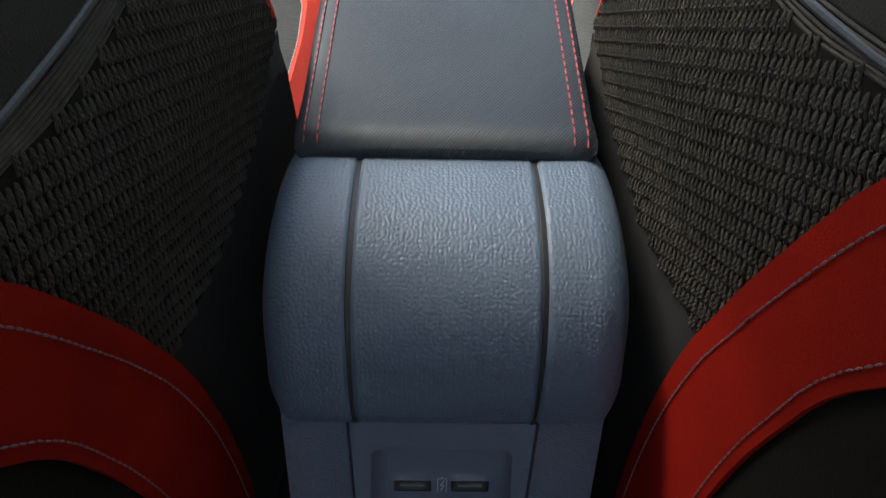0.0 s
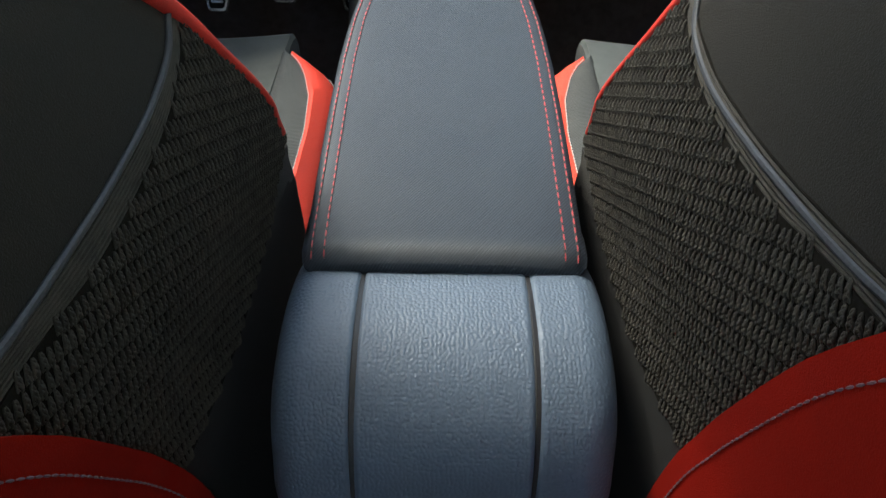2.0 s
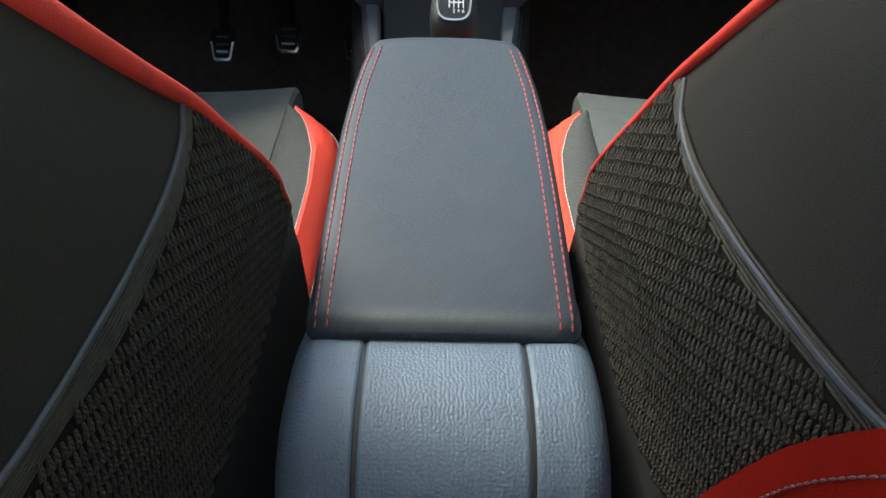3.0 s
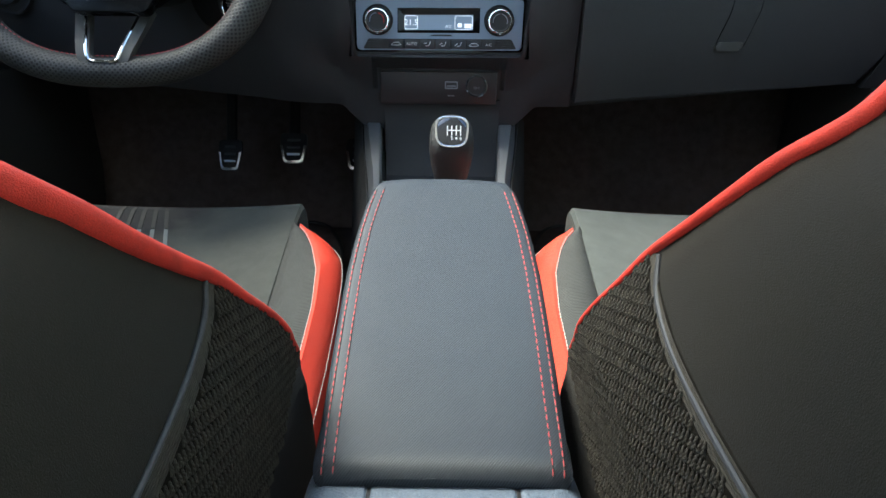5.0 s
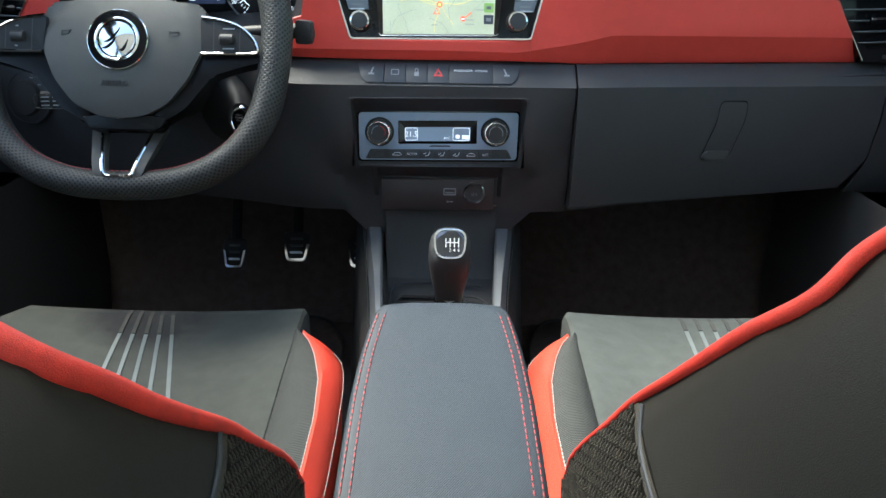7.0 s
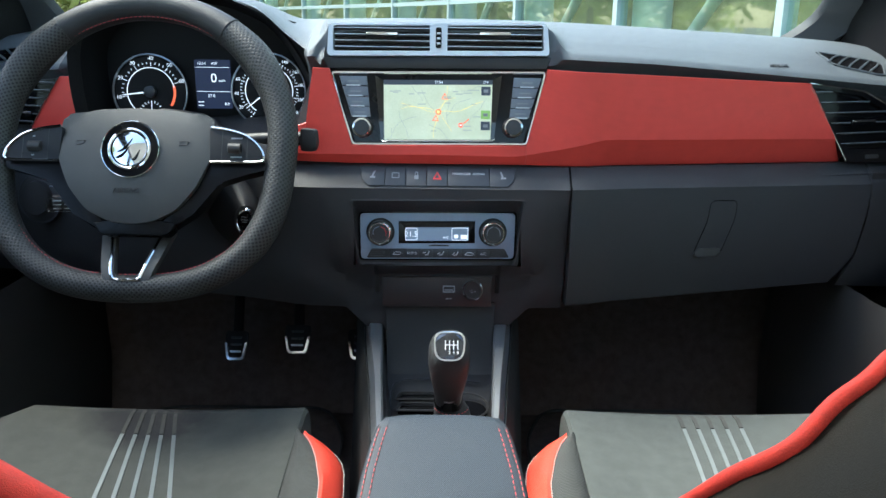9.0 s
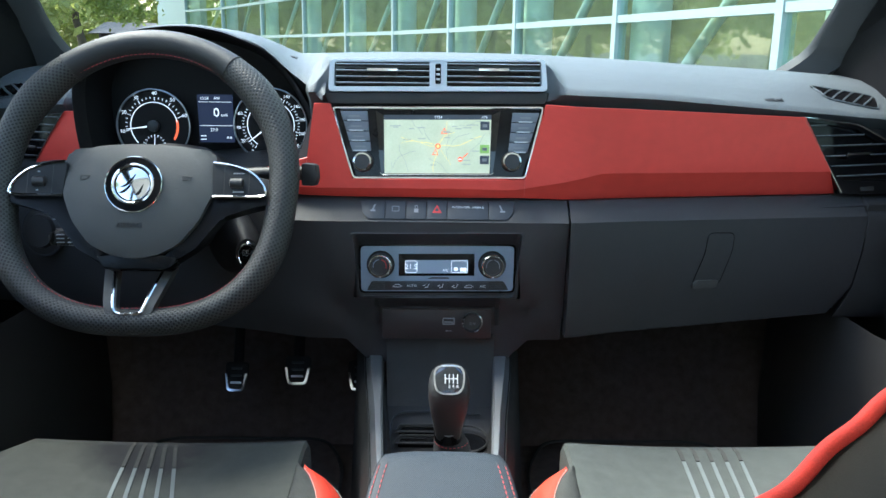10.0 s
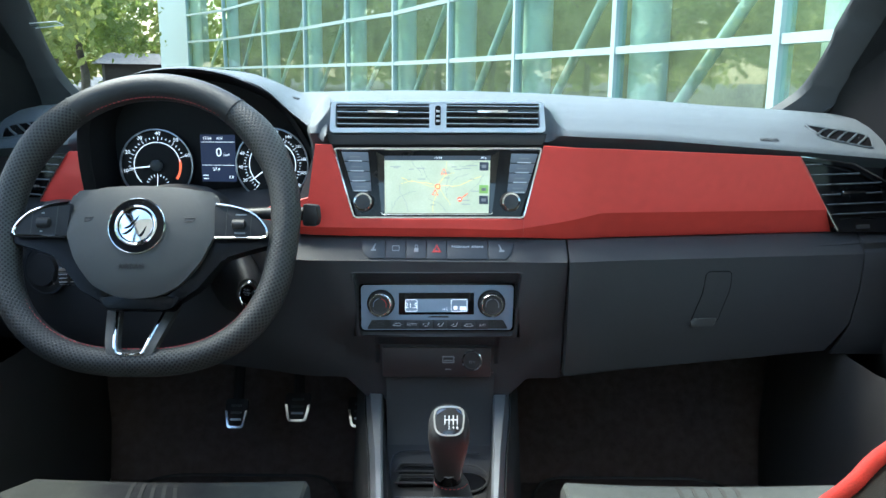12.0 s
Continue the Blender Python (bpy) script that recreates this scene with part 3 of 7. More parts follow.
def grown(poly, k, dz=0.0):
    cx, cz = sum(p[0] for p in poly) / len(poly), sum(p[1] for p in poly) / len(poly)
    return [(cx + (p[0] - cx) * k, cz + (p[1] - cz) * k + dz) for p in poly]


rows = []
for x in sorted(list(np.linspace(-0.735, 0.735, 61)) + [-0.142, -0.1256, -0.109, -0.09, -0.084, -0.079, 0.079, 0.084, 0.09, 0.109, 0.1256, 0.142, 0.1728, 0.1750, 0.6355, 0.6380]):
    a = abs(x)
    sunk = 0.008 * smooth(0.1728, 0.1750, x) * smooth(0.6380, 0.6355, x)
    out = 1.0 if x > -0.19 else smooth(-0.26, -0.19, x)
    top = min(1.026, lip_z(x) - 0.010) - 0.09 * smooth(-0.165, -0.185, x) * smooth(-0.53, -0.51, x)
    e, tb = smooth(0.108, 0.120, x), 0.897 - 0.0281 * max(0.0, x - 0.1145)
    prof = [(x, top, -0.012 - 0.004 * e), (x, 0.905, -0.006 - 0.018 * e), (x, 0.895 + (tb + 0.001 - 0.895) * e, -0.001 - 0.023 * e), (x, 0.894 + (tb - 0.0015 - 0.894) * e, 0.0 - 0.003 * e - sunk)]
    for zc, dc, zf, dk in zip(STACK_Z, STACK_D, FLANK_Z, KNEE_D):
        a0 = lerp(zc, [0.69, 0.744, 0.868], [0.085, 0.112, 0.142])
        side = smooth(a0, a0 + 0.045, a)
        dc += (0.012 if zc == 0.7465 else 0.003 if zc == 0.72 else 0.0) * smooth(0.079, 0.084, a)
        d = dk
        skew = 0.004 * (2 * min(1.0, max(0.0, (zc - 0.7625) / 0.0885)) - 1) * max(0.0, 1 - abs(a - 0.109) / 0.05)
        prof.append((x + math.copysign(skew, x), zc + (zf - zc) * side, (dc + (d - dc) * side) * (out if d > 0 else 1.0) - sunk))
    ring = [tuple(dash_pt(p)) for p in prof]
    y1, low = ring[-1][1], prof[-1][1]
    ring += [(x, y1 + 0.10, low - 0.02), (x, y1 + 0.28, low - 0.03), (x, 1.56, low), (x, 1.56, 0.98)]
    rows.append(ring)
body_bm = loft(rows)
opening = []
for f in body_bm.faces:
    c = f.calc_center_median()
    if abs(c.x) < 0.1100 and 0.765 < c.z < 0.853 and c.y < 1.13:
        opening.append(f)
bmesh.ops.delete(body_bm, geom=opening, context="FACES")
part("lower_body", body_bm, DASH_LOW, dashboard, "dark lower dash body", angle=28)

# red trim, in three stretches


def crease_z(x):
    return lerp(x, [-0.2, 0.02, 0.10, 0.16, 0.224, 0.60], [0.9085, 0.9085, 0.9075, 0.917, 0.928, 0.9165])


def trim_pt(c):
    """The trim's lower facet folds inward below its crease."""
    return dash_pt((c[0], c[1], c[2] + 0.007 - 0.65 * max(0.0, crease_z(c[0]) - c[1])))


def trim_plate(corners, n, bm=None):
    """A folded plate; corners: the two ends of its bottom, middle and top lines."""
    rings = []
    for i in range(n + 1):
        u = i / n
        bot, mid, top = [(p[0] + (q[0] - p[0]) * u, p[1] + (q[1] - p[1]) * u) for p, q in corners]
        cz = min(crease_z(bot[0]), top[1] - 0.004)
        ck = (bot[0] + (mid[0] - bot[0]) * (cz - bot[1]) / max(1e-4, mid[1] - bot[1]) if mid[1] > cz else mid[0], cz)
        mid = (mid[0], max(mid[1], cz + 0.002))
        line = [(*bot, -0.004), (*bot, 0.003), (bot[0], bot[1] + 0.0010, 0.004), (*ck, 0.004), (*mid, 0.004)]
        for k in range(1, 4):
            line.append((mid[0] + (top[0] - mid[0]) * k / 4, mid[1] + (top[1] - mid[1]) * k / 4, 0.004))
        line += [(top[0], top[1] - 0.0012, 0.004), (*top, 0.003), (*top, -0.004)]
        rings.append([trim_pt(p) for p in line])
    return loft(rings, bm=bm)


red = thing("trim_panel", (0.35, 1.15, 0.89), "matt red dashboard trim panel", "trim panel", group="red dash panels")
part("face", trim_plate((((0.1145, 0.897), (0.5946, 0.8835)), ((0.1145, 0.9215), (0.572, 0.9240)), ((0.140, 1.0185), (0.5285, 0.9956))), 48), RED_TRIM, red, angle=20)
red = thing("trim_panel", (-0.10, 1.11, 0.89), "matt red dashboard trim panel round the screen unit", "trim panel", group="red dash panels")
face = trim_plate((((-0.180, 0.8985), (-0.1135, 0.8970)), ((-0.1770, 0.9195), (-0.1135, 0.9195)), ((-0.1640, 1.0175), (-0.1425, 1.0168))), 6)
trim_plate((((-0.1135, 0.8970), (0.1143, 0.897)), ((-0.1135, 0.9150), (0.1143, 0.9150)), ((-0.1135, 0.9205), (0.1143, 0.9215))), 24, face)
trim_plate((((-0.238, 0.8985), (-0.180, 0.8985)), ((-0.238, 0.9150), (-0.1770, 0.9195)), ((-0.238, 0.9290), (-0.1735, 0.9480))), 6, face)
part("face", face, RED_TRIM, red, angle=20)
red = thing("trim_panel", (-0.54, 1.2, 0.92), "small matt red dashboard trim panel beside the cluster", "trim panel", group="red dash panels")
part("face", on_dash(prism([(-0.505, 0.9936), (-0.5399, 0.9921), (-0.59, 0.917), (-0.50, 0.921)], -0.004, 0.008, 0.002)), RED_TRIM, red)

# glove compartment
glove = thing("glove_compartment", (0.4, 1.18, 0.73), "closed dark grey glove compartment lid with a sunken latch", "glove box")


def glove_pt(c):
    crease = 0.866 - 0.035 * (c[0] - 0.175)
    z = c[1]
    d = lerp(crease - z, [-0.034, 0.0, 0.05, 0.11, 0.14, 0.18], [-0.0068, 0.0212, 0.017, 0.007, -0.001, -0.020])
    return dash_pt((c[0], z, c[2] + d))


rings = []
for x in [0.1755, 0.1765] + list(np.linspace(0.19, 0.58, 14)) + [0.5874, 0.60, 0.612, 0.6227, 0.628, 0.632, 0.6345, 0.6360]:
    zt, zc = 0.8945 - 0.0290 * (x - 0.175), 0.866 - 0.035 * (x - 0.175)
    zb = lerp(x, [0.175, 0.5874, 0.6227, 0.632, 0.6365], [0.7090, 0.7060, 0.7450, 0.80, 0.845])
    low = [zb + (zc - zb) * k for k in (0.75, 0.5, 0.25)]
    face = [(zt, 0.0004), (zt - 0.0015, 0.002), (zc, 0.002)] + [(z, 0.002) for z in low] + [(zb + 0.0015, 0.002), (zb, 0.0004)]
    rings.append([glove_pt((x, zt, -0.012))] + [glove_pt((x, z, d)) for z, d in face] + [glove_pt((x, zb, -0.034))])
part("lid", loft(rings), DASH_LOW, glove, angle=25)
latch_poly = rounded([(0.3775, 0.8405), (0.4180, 0.8385), (0.4165, 0.815), (0.3990, 0.7660), (0.3572, 0.7690), (0.374, 0.812)], 0.008)
part("latch", bent(prism(latch_poly[::-1], 0.0, 0.0026, 0.001), glove_pt, 0.012), DASH_LOW, glove, "dark latch flap")
part("latch_gap", tube([glove_pt((*p, 0.0022)) for p in latch_poly], 0.0007, 5, closed=True), GLOSS, glove, "thin dark gap round the latch")
lip_poly = rounded([(0.3600, 0.7755), (0.3985, 0.7735), (0.3960, 0.7625), (0.3560, 0.7640)], 0.006)
part("latch_lip", bent(prism(lip_poly[::-1], 0.0, 0.006, 0.0025), glove_pt, 0.012), PAD, glove, "slightly paler finger lip")
end_cap = thing("dash_end_cap", (0.67, 1.25, 0.75), "dark end panel of the dashboard beside the glove box", "trim panel")
part("panel", bent(prism([(0.6395, 0.8725), (0.735, 0.868), (0.735, 0.685), (0.60, 0.700), (0.6255, 0.745), (0.635, 0.80)][::-1], -0.006, 0.002, 0.0015), glove_pt, 0.012, axes=(1,)), DASH_LOW, end_cap, angle=25)


def slat_vent(name, quad, label, slats, frame_mat, tab, tab_at=0.5):
    """A vent set in the dash: dark box, level slats, frame and a bright slider."""
    ob = thing(name, dash_pt((quad[0][0], quad[2][1], 0)), label, "air vent", group="dash vents")
    (x0, z0), (x1, z1), (x2, z2), (x3, z3) = quad
    part("box", on_dash(prism([quad[3], quad[2], quad[1], quad[0]], -0.008, 0.0035)), GLOSS, ob, "black recess")
    zb, zm = (z2 + z3) / 2, max(z0, z1)
    for i in range(slats):
        z = zb + (zm - zb) * (i + 0.5) / slats
        xl, xr = lerp(z, [z3, z0], [x3, x0]), lerp(z, [z2, z1], [x2, x1])
        if z > z1 + 0.001:
            xr = x1 + (x0 - x1) * (z - z1) / (z0 - z1)
        if z > z0 + 0.001:
            xl = x0 + (x1 - x0) * (z - z0) / (z1 - z0)
        h = 0.0011
        part("slat", on_dash(prism(box2(xl, z - h, xr, z + h), 0.003, 0.0085, 0.0005)), BLACK, ob)
        part("slat_edge", on_dash(prism(box2(xl, z + h * 0.25, xr, z + h), 0.0083, 0.0093)), frame_mat, ob, "pale slat edge")
    if tab:
        u = tab_at
        cx, cz = (x0 + x1 + x2 + x3) / 4, (z0 + z1) / 2 * (1 - u) + (z2 + z3) / 2 * u
        part("slider", on_dash(prism(box2(cx - 0.020, cz - 0.0035, cx + 0.020, cz + 0.0035, 0.002), 0.004, 0.014, 0.0015)), GLOSS, ob)
        part("slider_edge", on_dash(prism(box2(cx - 0.020, cz + 0.001, cx + 0.020, cz + 0.0042, 0.001), 0.0125, 0.0150, 0.0008)), CHROME, ob, "chrome slider edge")
    return ob


def ring_of(outer, inner, d0, d1, bevel=0.0):
    """A flat frame between two outlines of as many corners."""
    work = bmesh.new()
    n = len(outer)
    vs = [[work.verts.new((*p, d)) for p in poly] for poly, d in ((outer, d0), (outer, d1), (inner, d1), (inner, d0))]
    for a, b in zip(vs, vs[1:] + vs[:1]):
        for i in range(n):
            work.faces.new((a[i], a[(i + 1) % n], b[(i + 1) % n], b[i]))
    if bevel:
        work.normal_update()
        bmesh.ops.bevel(work, geom=[e for e in work.edges if all(abs(v.co.z - d1) < 1e-9 for v in e.verts)], offset=bevel, segments=2, affect="EDGES", clamp_overlap=True)
    return work


slat_vent("centre_vent", [(-0.1355, 1.0695), (-0.0132, 1.0706), (-0.0129, 1.0403), (-0.1355, 1.039)], "black slatted centre air vent with a chrome slider", 4, VENT_SILVER, True, 0.42)
slat_vent("centre_vent", [(0.0095, 1.0708), (0.1315, 1.0721), (0.132, 1.0419), (0.0098, 1.0406)], "black slatted centre air vent with a chrome slider", 4, VENT_SILVER, True, 0.42)
vf = thing("vent_surround", (0, 1.14, 1.03), "satin silver frame round the two centre vents", "vent frame")
outer = rounded([(-0.1455, 1.0325), (0.1420, 1.0355), (0.1380, 1.0755), (-0.1430, 1.0725)], 0.006)
inner = rounded([(-0.1380, 1.0385), (0.1345, 1.0412), (0.1325, 1.0728), (-0.1370, 1.0700)], 0.004)
part("frame", on_dash(ring_of(outer, inner, -0.004, 0.010)), VENT_SILVER, vf)
part("bridge", on_dash(prism([(-0.0129, 1.0395), (0.0096, 1.0398), (0.0096, 1.0715), (-0.0132, 1.0712)], 0.0, 0.0098)), VENT_SILVER, vf)
part("thumbwheel", on_dash(prism(box2(-0.0055, 1.043, 0.0020, 1.0685, 0.002), 0.009, 0.0115, 0.001)), GLOSS, vf, "black ribbed thumbwheel")
for k in range(3):
    part("rib", on_dash(prism(box2(-0.0040, 1.0475 + 0.0062 * k, 0.0006, 1.0500 + 0.0062 * k), 0.011, 0.0128, 0.0004)), MARK, vf)

sv = slat_vent("side_vent", [(0.5330, 0.9905), (0.668, 0.9600), (0.688, 0.9010), (0.590, 0.9030)], "black slatted side air vent with a chrome slider", 6, MARK_DIM, True, 0.5)
part("surround", on_dash(ring_of([(0.5260, 0.9956), (0.62, 0.982), (0.70, 0.944), (0.715, 0.878), (0.5950, 0.8835)], [(0.5340, 0.9895), (0.615, 0.9765), (0.688, 0.940), (0.70, 0.899), (0.6000, 0.9020)], -0.004, 0.009)), GLOSS, sv)
part("chrome_line", on_dash(tube([(0.5275, 0.9935, 0.010), (0.565, 0.935, 0.010), (0.5960, 0.886, 0.010)], 0.0012, 6)), CHROME, sv, "chrome edge line")
part("chrome_line", on_dash(tube([(0.5275, 0.9955, 0.010), (0.62, 0.983, 0.010), (0.70, 0.945, 0.010)], 0.0010, 6)), CHROME, sv, "chrome edge line")
part("thumbwheel", on_dash(prism(box2(0.628, 0.8865, 0.652, 0.8925, 0.002), 0.008, 0.011, 0.001)), BLACK, sv)
lv = slat_vent("side_vent", [(-0.6450, 0.978), (-0.5420, 0.988), (-0.5860, 0.9230), (-0.65, 0.9190)], "black slatted side air vent with a chrome slider", 6, MARK_DIM, True, 0.75)
part("chrome_line", on_dash(tube([(-0.5400, 0.9900, 0.010), (-0.565, 0.955, 0.010), (-0.5880, 0.9200, 0.010)], 0.0012, 6)), CHROME, lv, "chrome edge line")
for s in (-1, 1):
    dv = thing("defroster_vent", (s * 0.60, 1.25, 1.0), "triangular black defroster slot with slanting blades", "air vent", group="defroster slots")

    def top_pt(c, s=s):
        line = pad_line(s * c[0])[3:9]
        return Vector((s * c[0], c[1], lerp(c[1], [p[0] for p in line], [p[1] for p in line]) + c[2]))

    slot = [(0.563, 1.2945), (0.5785, 1.2610), (0.6500, 1.2675), (0.6630, 1.2710), (0.6690, 1.2990), (0.6560, 1.3040)]
    part("recess", bent(prism(rounded(slot, 0.003, 2), -0.004, 0.0012), top_pt, 0.02), GLOSS, dv, "black slot")
    rim_pts = path([(*p, 0.0014) for p in rounded(slot, 0.003, 2)] + [(*rounded(slot, 0.003, 2)[0], 0.0014)], 0.012)
    part("slot_edge", bent(tube(rim_pts, 0.0011, 5), top_pt, 0.05, axes=()), DASH_TOP, dv, "grey edge of the slot")
    for k in range(5):
        x0 = 0.583 + 0.0165 * k
        part("blade", bent(tube([(x0 - 0.012, 1.264 + 0.001 * k, 0.0018), (x0 + 0.003, 1.282, 0.0022), (x0 + 0.018, 1.2970 + 0.0012 * k, 0.0018)], 0.0014, 5), top_pt, 0.05, axes=()), DASH_TOP, dv, "grey slanting blade")
AIR = [Vector((x, y, lerp(y, [p[0] for p in pad_line(x)[3:9]], [p[1] for p in pad_line(x)[3:9]]))) for x, y in ((0.482, 1.2215), (0.502, 1.229), (0.484, 1.228))]
words("lettering", "AIRBAG", 0.0098, facing(AIR[0] + Vector((0, 0, 0.0008)), AIR[1] - AIR[0], AIR[2] - AIR[0]), SWITCH, dashboard, thick=0.0006, label="raised letters")

# dark strip under the vents
strip = thing("trim_strip", (0, 1.12, 1.02), "dark strip between the vents and the screen unit", "trim strip")
part("strip", on_dash(prism([(-0.1535, 1.0310), (-0.1440, 1.0165), (0.1390, 1.0185), (0.1445, 1.0340)], -0.002, 0.006, 0.002)), BLACK, strip)

# screen unit
unit = thing("infotainment_unit", (0, 1.11, 0.92), "gloss black navigation unit with a lit map screen and two knobs", "navigation unit")
U = [(-0.1130, 0.9215), (0.1148, 0.9235), (0.1372, 1.0145), (-0.1402, 1.0115)]
part("bezel", on_dash(prism(rounded(U, 0.005), -0.004, 0.006, 0.0015)), GLOSS, unit)
part("chrome_edge", on_dash(tube([(x, z, 0.0065) for x, z in rounded(U, 0.005)], 0.0022, 6, closed=True)), CHROME, unit, "chrome edge line")
for s in (-1, 1):
    ox = 0.0012
    for k in range(4):
        z0, z1 = 0.9955 - 0.0130 * k, 1.0075 - 0.0130 * k
        xa = lambda z: 0.0905 + (z - 0.9555) / 0.052 * 0.005
        xb = lambda z: 0.1150 + (z - 0.9555) / 0.052 * 0.016
        q = [(s * xa(z0) + ox, z0), (s * xb(z0) + ox, z0), (s * xb(z1) + ox, z1), (s * xa(z1) + ox, z1)]
        key = part("key", on_dash(prism(q if s > 0 else q[::-1], 0.004, 0.0085, 0.0008)), KEY_GREY, unit)
        cx = s * (xa(z0) + xb(z1)) / 2 + ox
        part("key_line", on_dash(prism(box2(cx - 0.009, z0 - 0.0004, cx + 0.009, z0 + 0.0012), 0.0083, 0.0092)), MARK, key, "pale line under the key")
        part("key_mark", on_dash(prism(box2(cx - 0.007, z0 + 0.0048, cx + 0.007, z0 + 0.0066), 0.0083, 0.0088)), MARK_DIM, key, "grey unreadable word bar")
    kx, kz = (-0.0995, 0.9425) if s < 0 else (0.0960, 0.9445)
    knob = part("knob", lathe([(0.0135, 0), (0.0135, 0.006), (0.0115, 0.0165), (0.0105, 0.018), (0, 0.018)], 28, dash_frame(kx, kz, 0.006)), BLACK, unit, "black turning knob")
    part("knob_ring", lathe([(0.0115, 0.0164), (0.0119, 0.0185), (0.0098, 0.0190), (0.0098, 0.0164)], 28, dash_frame(kx, kz, 0.006)), CHROME, knob, "chrome ring")
    part("knob_cap", lathe([(0.0097, 0.0176), (0.0092, 0.0186), (0, 0.0190)], 28, dash_frame(kx, kz, 0.006)), SWITCH, knob, "dark cap of the knob")
SCR = [(-0.0715, 0.9275), (0.0675, 0.9290), (0.0690, 1.0040), (-0.0725, 1.0025)]
for s, q in ((-1, [(-0.0835, 1.0085), (-0.0730, 1.0025), (-0.0720, 0.9275), (-0.0760, 0.9262)]), (1, [(0.0810, 1.0105), (0.0695, 1.0040), (0.0680, 0.9290), (0.0720, 0.9272)])):
    part("screen_flank", on_dash(prism(q if s < 0 else q[::-1], 0.004, 0.0072)), surface("mirror_black", (0.05, 0.05, 0.05), 0.03, metal=0.9, vary=0.02), unit, "mirror black flank")
screen = part("screen", on_dash(prism(SCR, 0.004, 0.0075)), MAP, unit, "lit pale green road map")
part("screen_bar", on_dash(prism([(-0.0722, 0.9970), (0.0688, 0.9985), (0.0692, 1.0045), (-0.0726, 1.0030)], 0.007, 0.0079)), MAP_DARK, screen, "dark status bar")
part("screen_edge", on_dash(tube([(-0.0770, 0.9285, 0.0085), (-0.0745, 0.9262, 0.0085), (0.0700, 0.9276, 0.0085), (0.0730, 0.9300, 0.0085)], 0.0007, 5)), CHROME, unit, "thin chrome line")
SURF = 0.0079


def drawn(name, pts, w, mat, parent, d=SURF):
    work = bmesh.new()
    for a, b in zip(pts, pts[1:]):
        a, b = Vector(a), Vector(b)
        t = (b - a).normalized() * w / 2
        nn = Vector((-t.y, t.x))
        prism([tuple(a - t - nn), tuple(b + t - nn), tuple(b + t + nn), tuple(a - t + nn)], d - 0.0004, d + 0.0002, bm=work)
    return part(name, on_dash(work), mat, parent)


rnd = random.Random(4)
hub = (-0.001, 0.9635)
for k, (ang, ln) in enumerate(((80, 0.03), (140, 0.05), (195, 0.05), (255, 0.034), (300, 0.03), (10, 0.06), (40, 0.05))):
    p, pts, a = Vector(hub), [hub], radians(ang)
    for j in range(6):
        a += rnd.uniform(-0.35, 0.35)
        p = p + Vector((math.cos(a), math.sin(a))) * ln / 6
        pts.append((min(0.066, max(-0.070, p.x)), min(0.996, max(0.9295, p.y))))
    drawn("road", pts, 0.0008 if k % 2 else 0.0005, MAP_ROAD, screen)
for k in range(10):
    p, a, pts = Vector((rnd.uniform(-0.068, 0.062), rnd.uniform(0.932, 0.993))), rnd.uniform(0, 6.28), []
    for j in range(6):
        pts.append((min(0.066, max(-0.070, p.x)), min(0.996, max(0.9295, p.y))))
        a += rnd.uniform(-0.5, 0.5)
        p = p + Vector((math.cos(a), math.sin(a))) * 0.008
    drawn("road", pts, 0.0005, MAP_LINE, screen)
for k in range(20):
    x, z = rnd.uniform(-0.065, 0.045), rnd.uniform(0.933, 0.993)
    part("place_mark", on_dash(prism(box2(x, z, x + rnd.uniform(0.006, 0.012), z + 0.0013), SURF - 0.0004, SURF + 0.0002)), MAP_LINE, screen, "grey unreadable place name bar")
part("map_pin", on_dash(lathe([(0.0036, -0.0003), (0.0036, 0.0003), (0, 0.0003)], 16, Matrix.Translation((hub[0], hub[1], SURF)))), GLOW_RED, screen, "red position mark")
part("map_pin", on_dash(lathe([(0.0022, -0.0003), (0.0022, 0.0006), (0, 0.0006)], 16, Matrix.Translation((hub[0], hub[1], SURF)))), MAP_ROAD, screen, "yellow centre of the position mark")
part("road_sign", on_dash(lathe([(0.0032, -0.0003), (0.0032, 0.0004), (0, 0.0004)], 16, Matrix.Translation((0.0285, 0.9470, SURF)))), GLOW_RED, screen, "round red no-entry sign")
part("road_sign_bar", on_dash(prism(box2(0.0265, 0.9463, 0.0305, 0.9477), SURF, SURF + 0.0006)), GLOW, screen)
drawn("blocked_road", [(0.0325, 0.9495), (0.0385, 0.9545)], 0.0012, GLOW_RED, screen)
for x, z in ((0.0070, 0.9830), (-0.0045, 0.9555)):
    work_pts = [(x - 0.0038, z - 0.003), (x + 0.0038, z - 0.003), (x, z + 0.0038), (x - 0.0038, z - 0.003)]
    drawn("warning_sign", work_pts, 0.0007, GLOW_RED, screen)
for z, m in ((0.9905, MAP_DARK), (0.9605, MAP_GREEN), (0.9465, MAP_DARK)):
    key = part("touch_key", on_dash(prism(box2(0.0545, z - 0.0055, 0.0665, z + 0.0055, 0.001), SURF - 0.0006, SURF + 0.0003)), m, screen, "small touch key on the map")
    part("touch_mark", on_dash(prism(box2(0.0575, z - 0.002, 0.0635, z + 0.002), SURF, SURF + 0.0005)), MARK_DIM, key)
words("clock", "13:54", 0.0048, dash_frame(-0.001, 1.0008, SURF + 0.0002), GLOW, screen)
words("outside_temperature", "27.0", 0.0042, dash_frame(0.060, 1.0014, SURF + 0.0002), GLOW, screen)

# row of switches
row = thing("switch_row", (0, 1.10, 0.868), "row of dark switches with a red hazard triangle", "switches")
edges = [-0.1035, -0.0700, -0.0426, -0.0152, 0.0122, 0.0671, 0.1026]


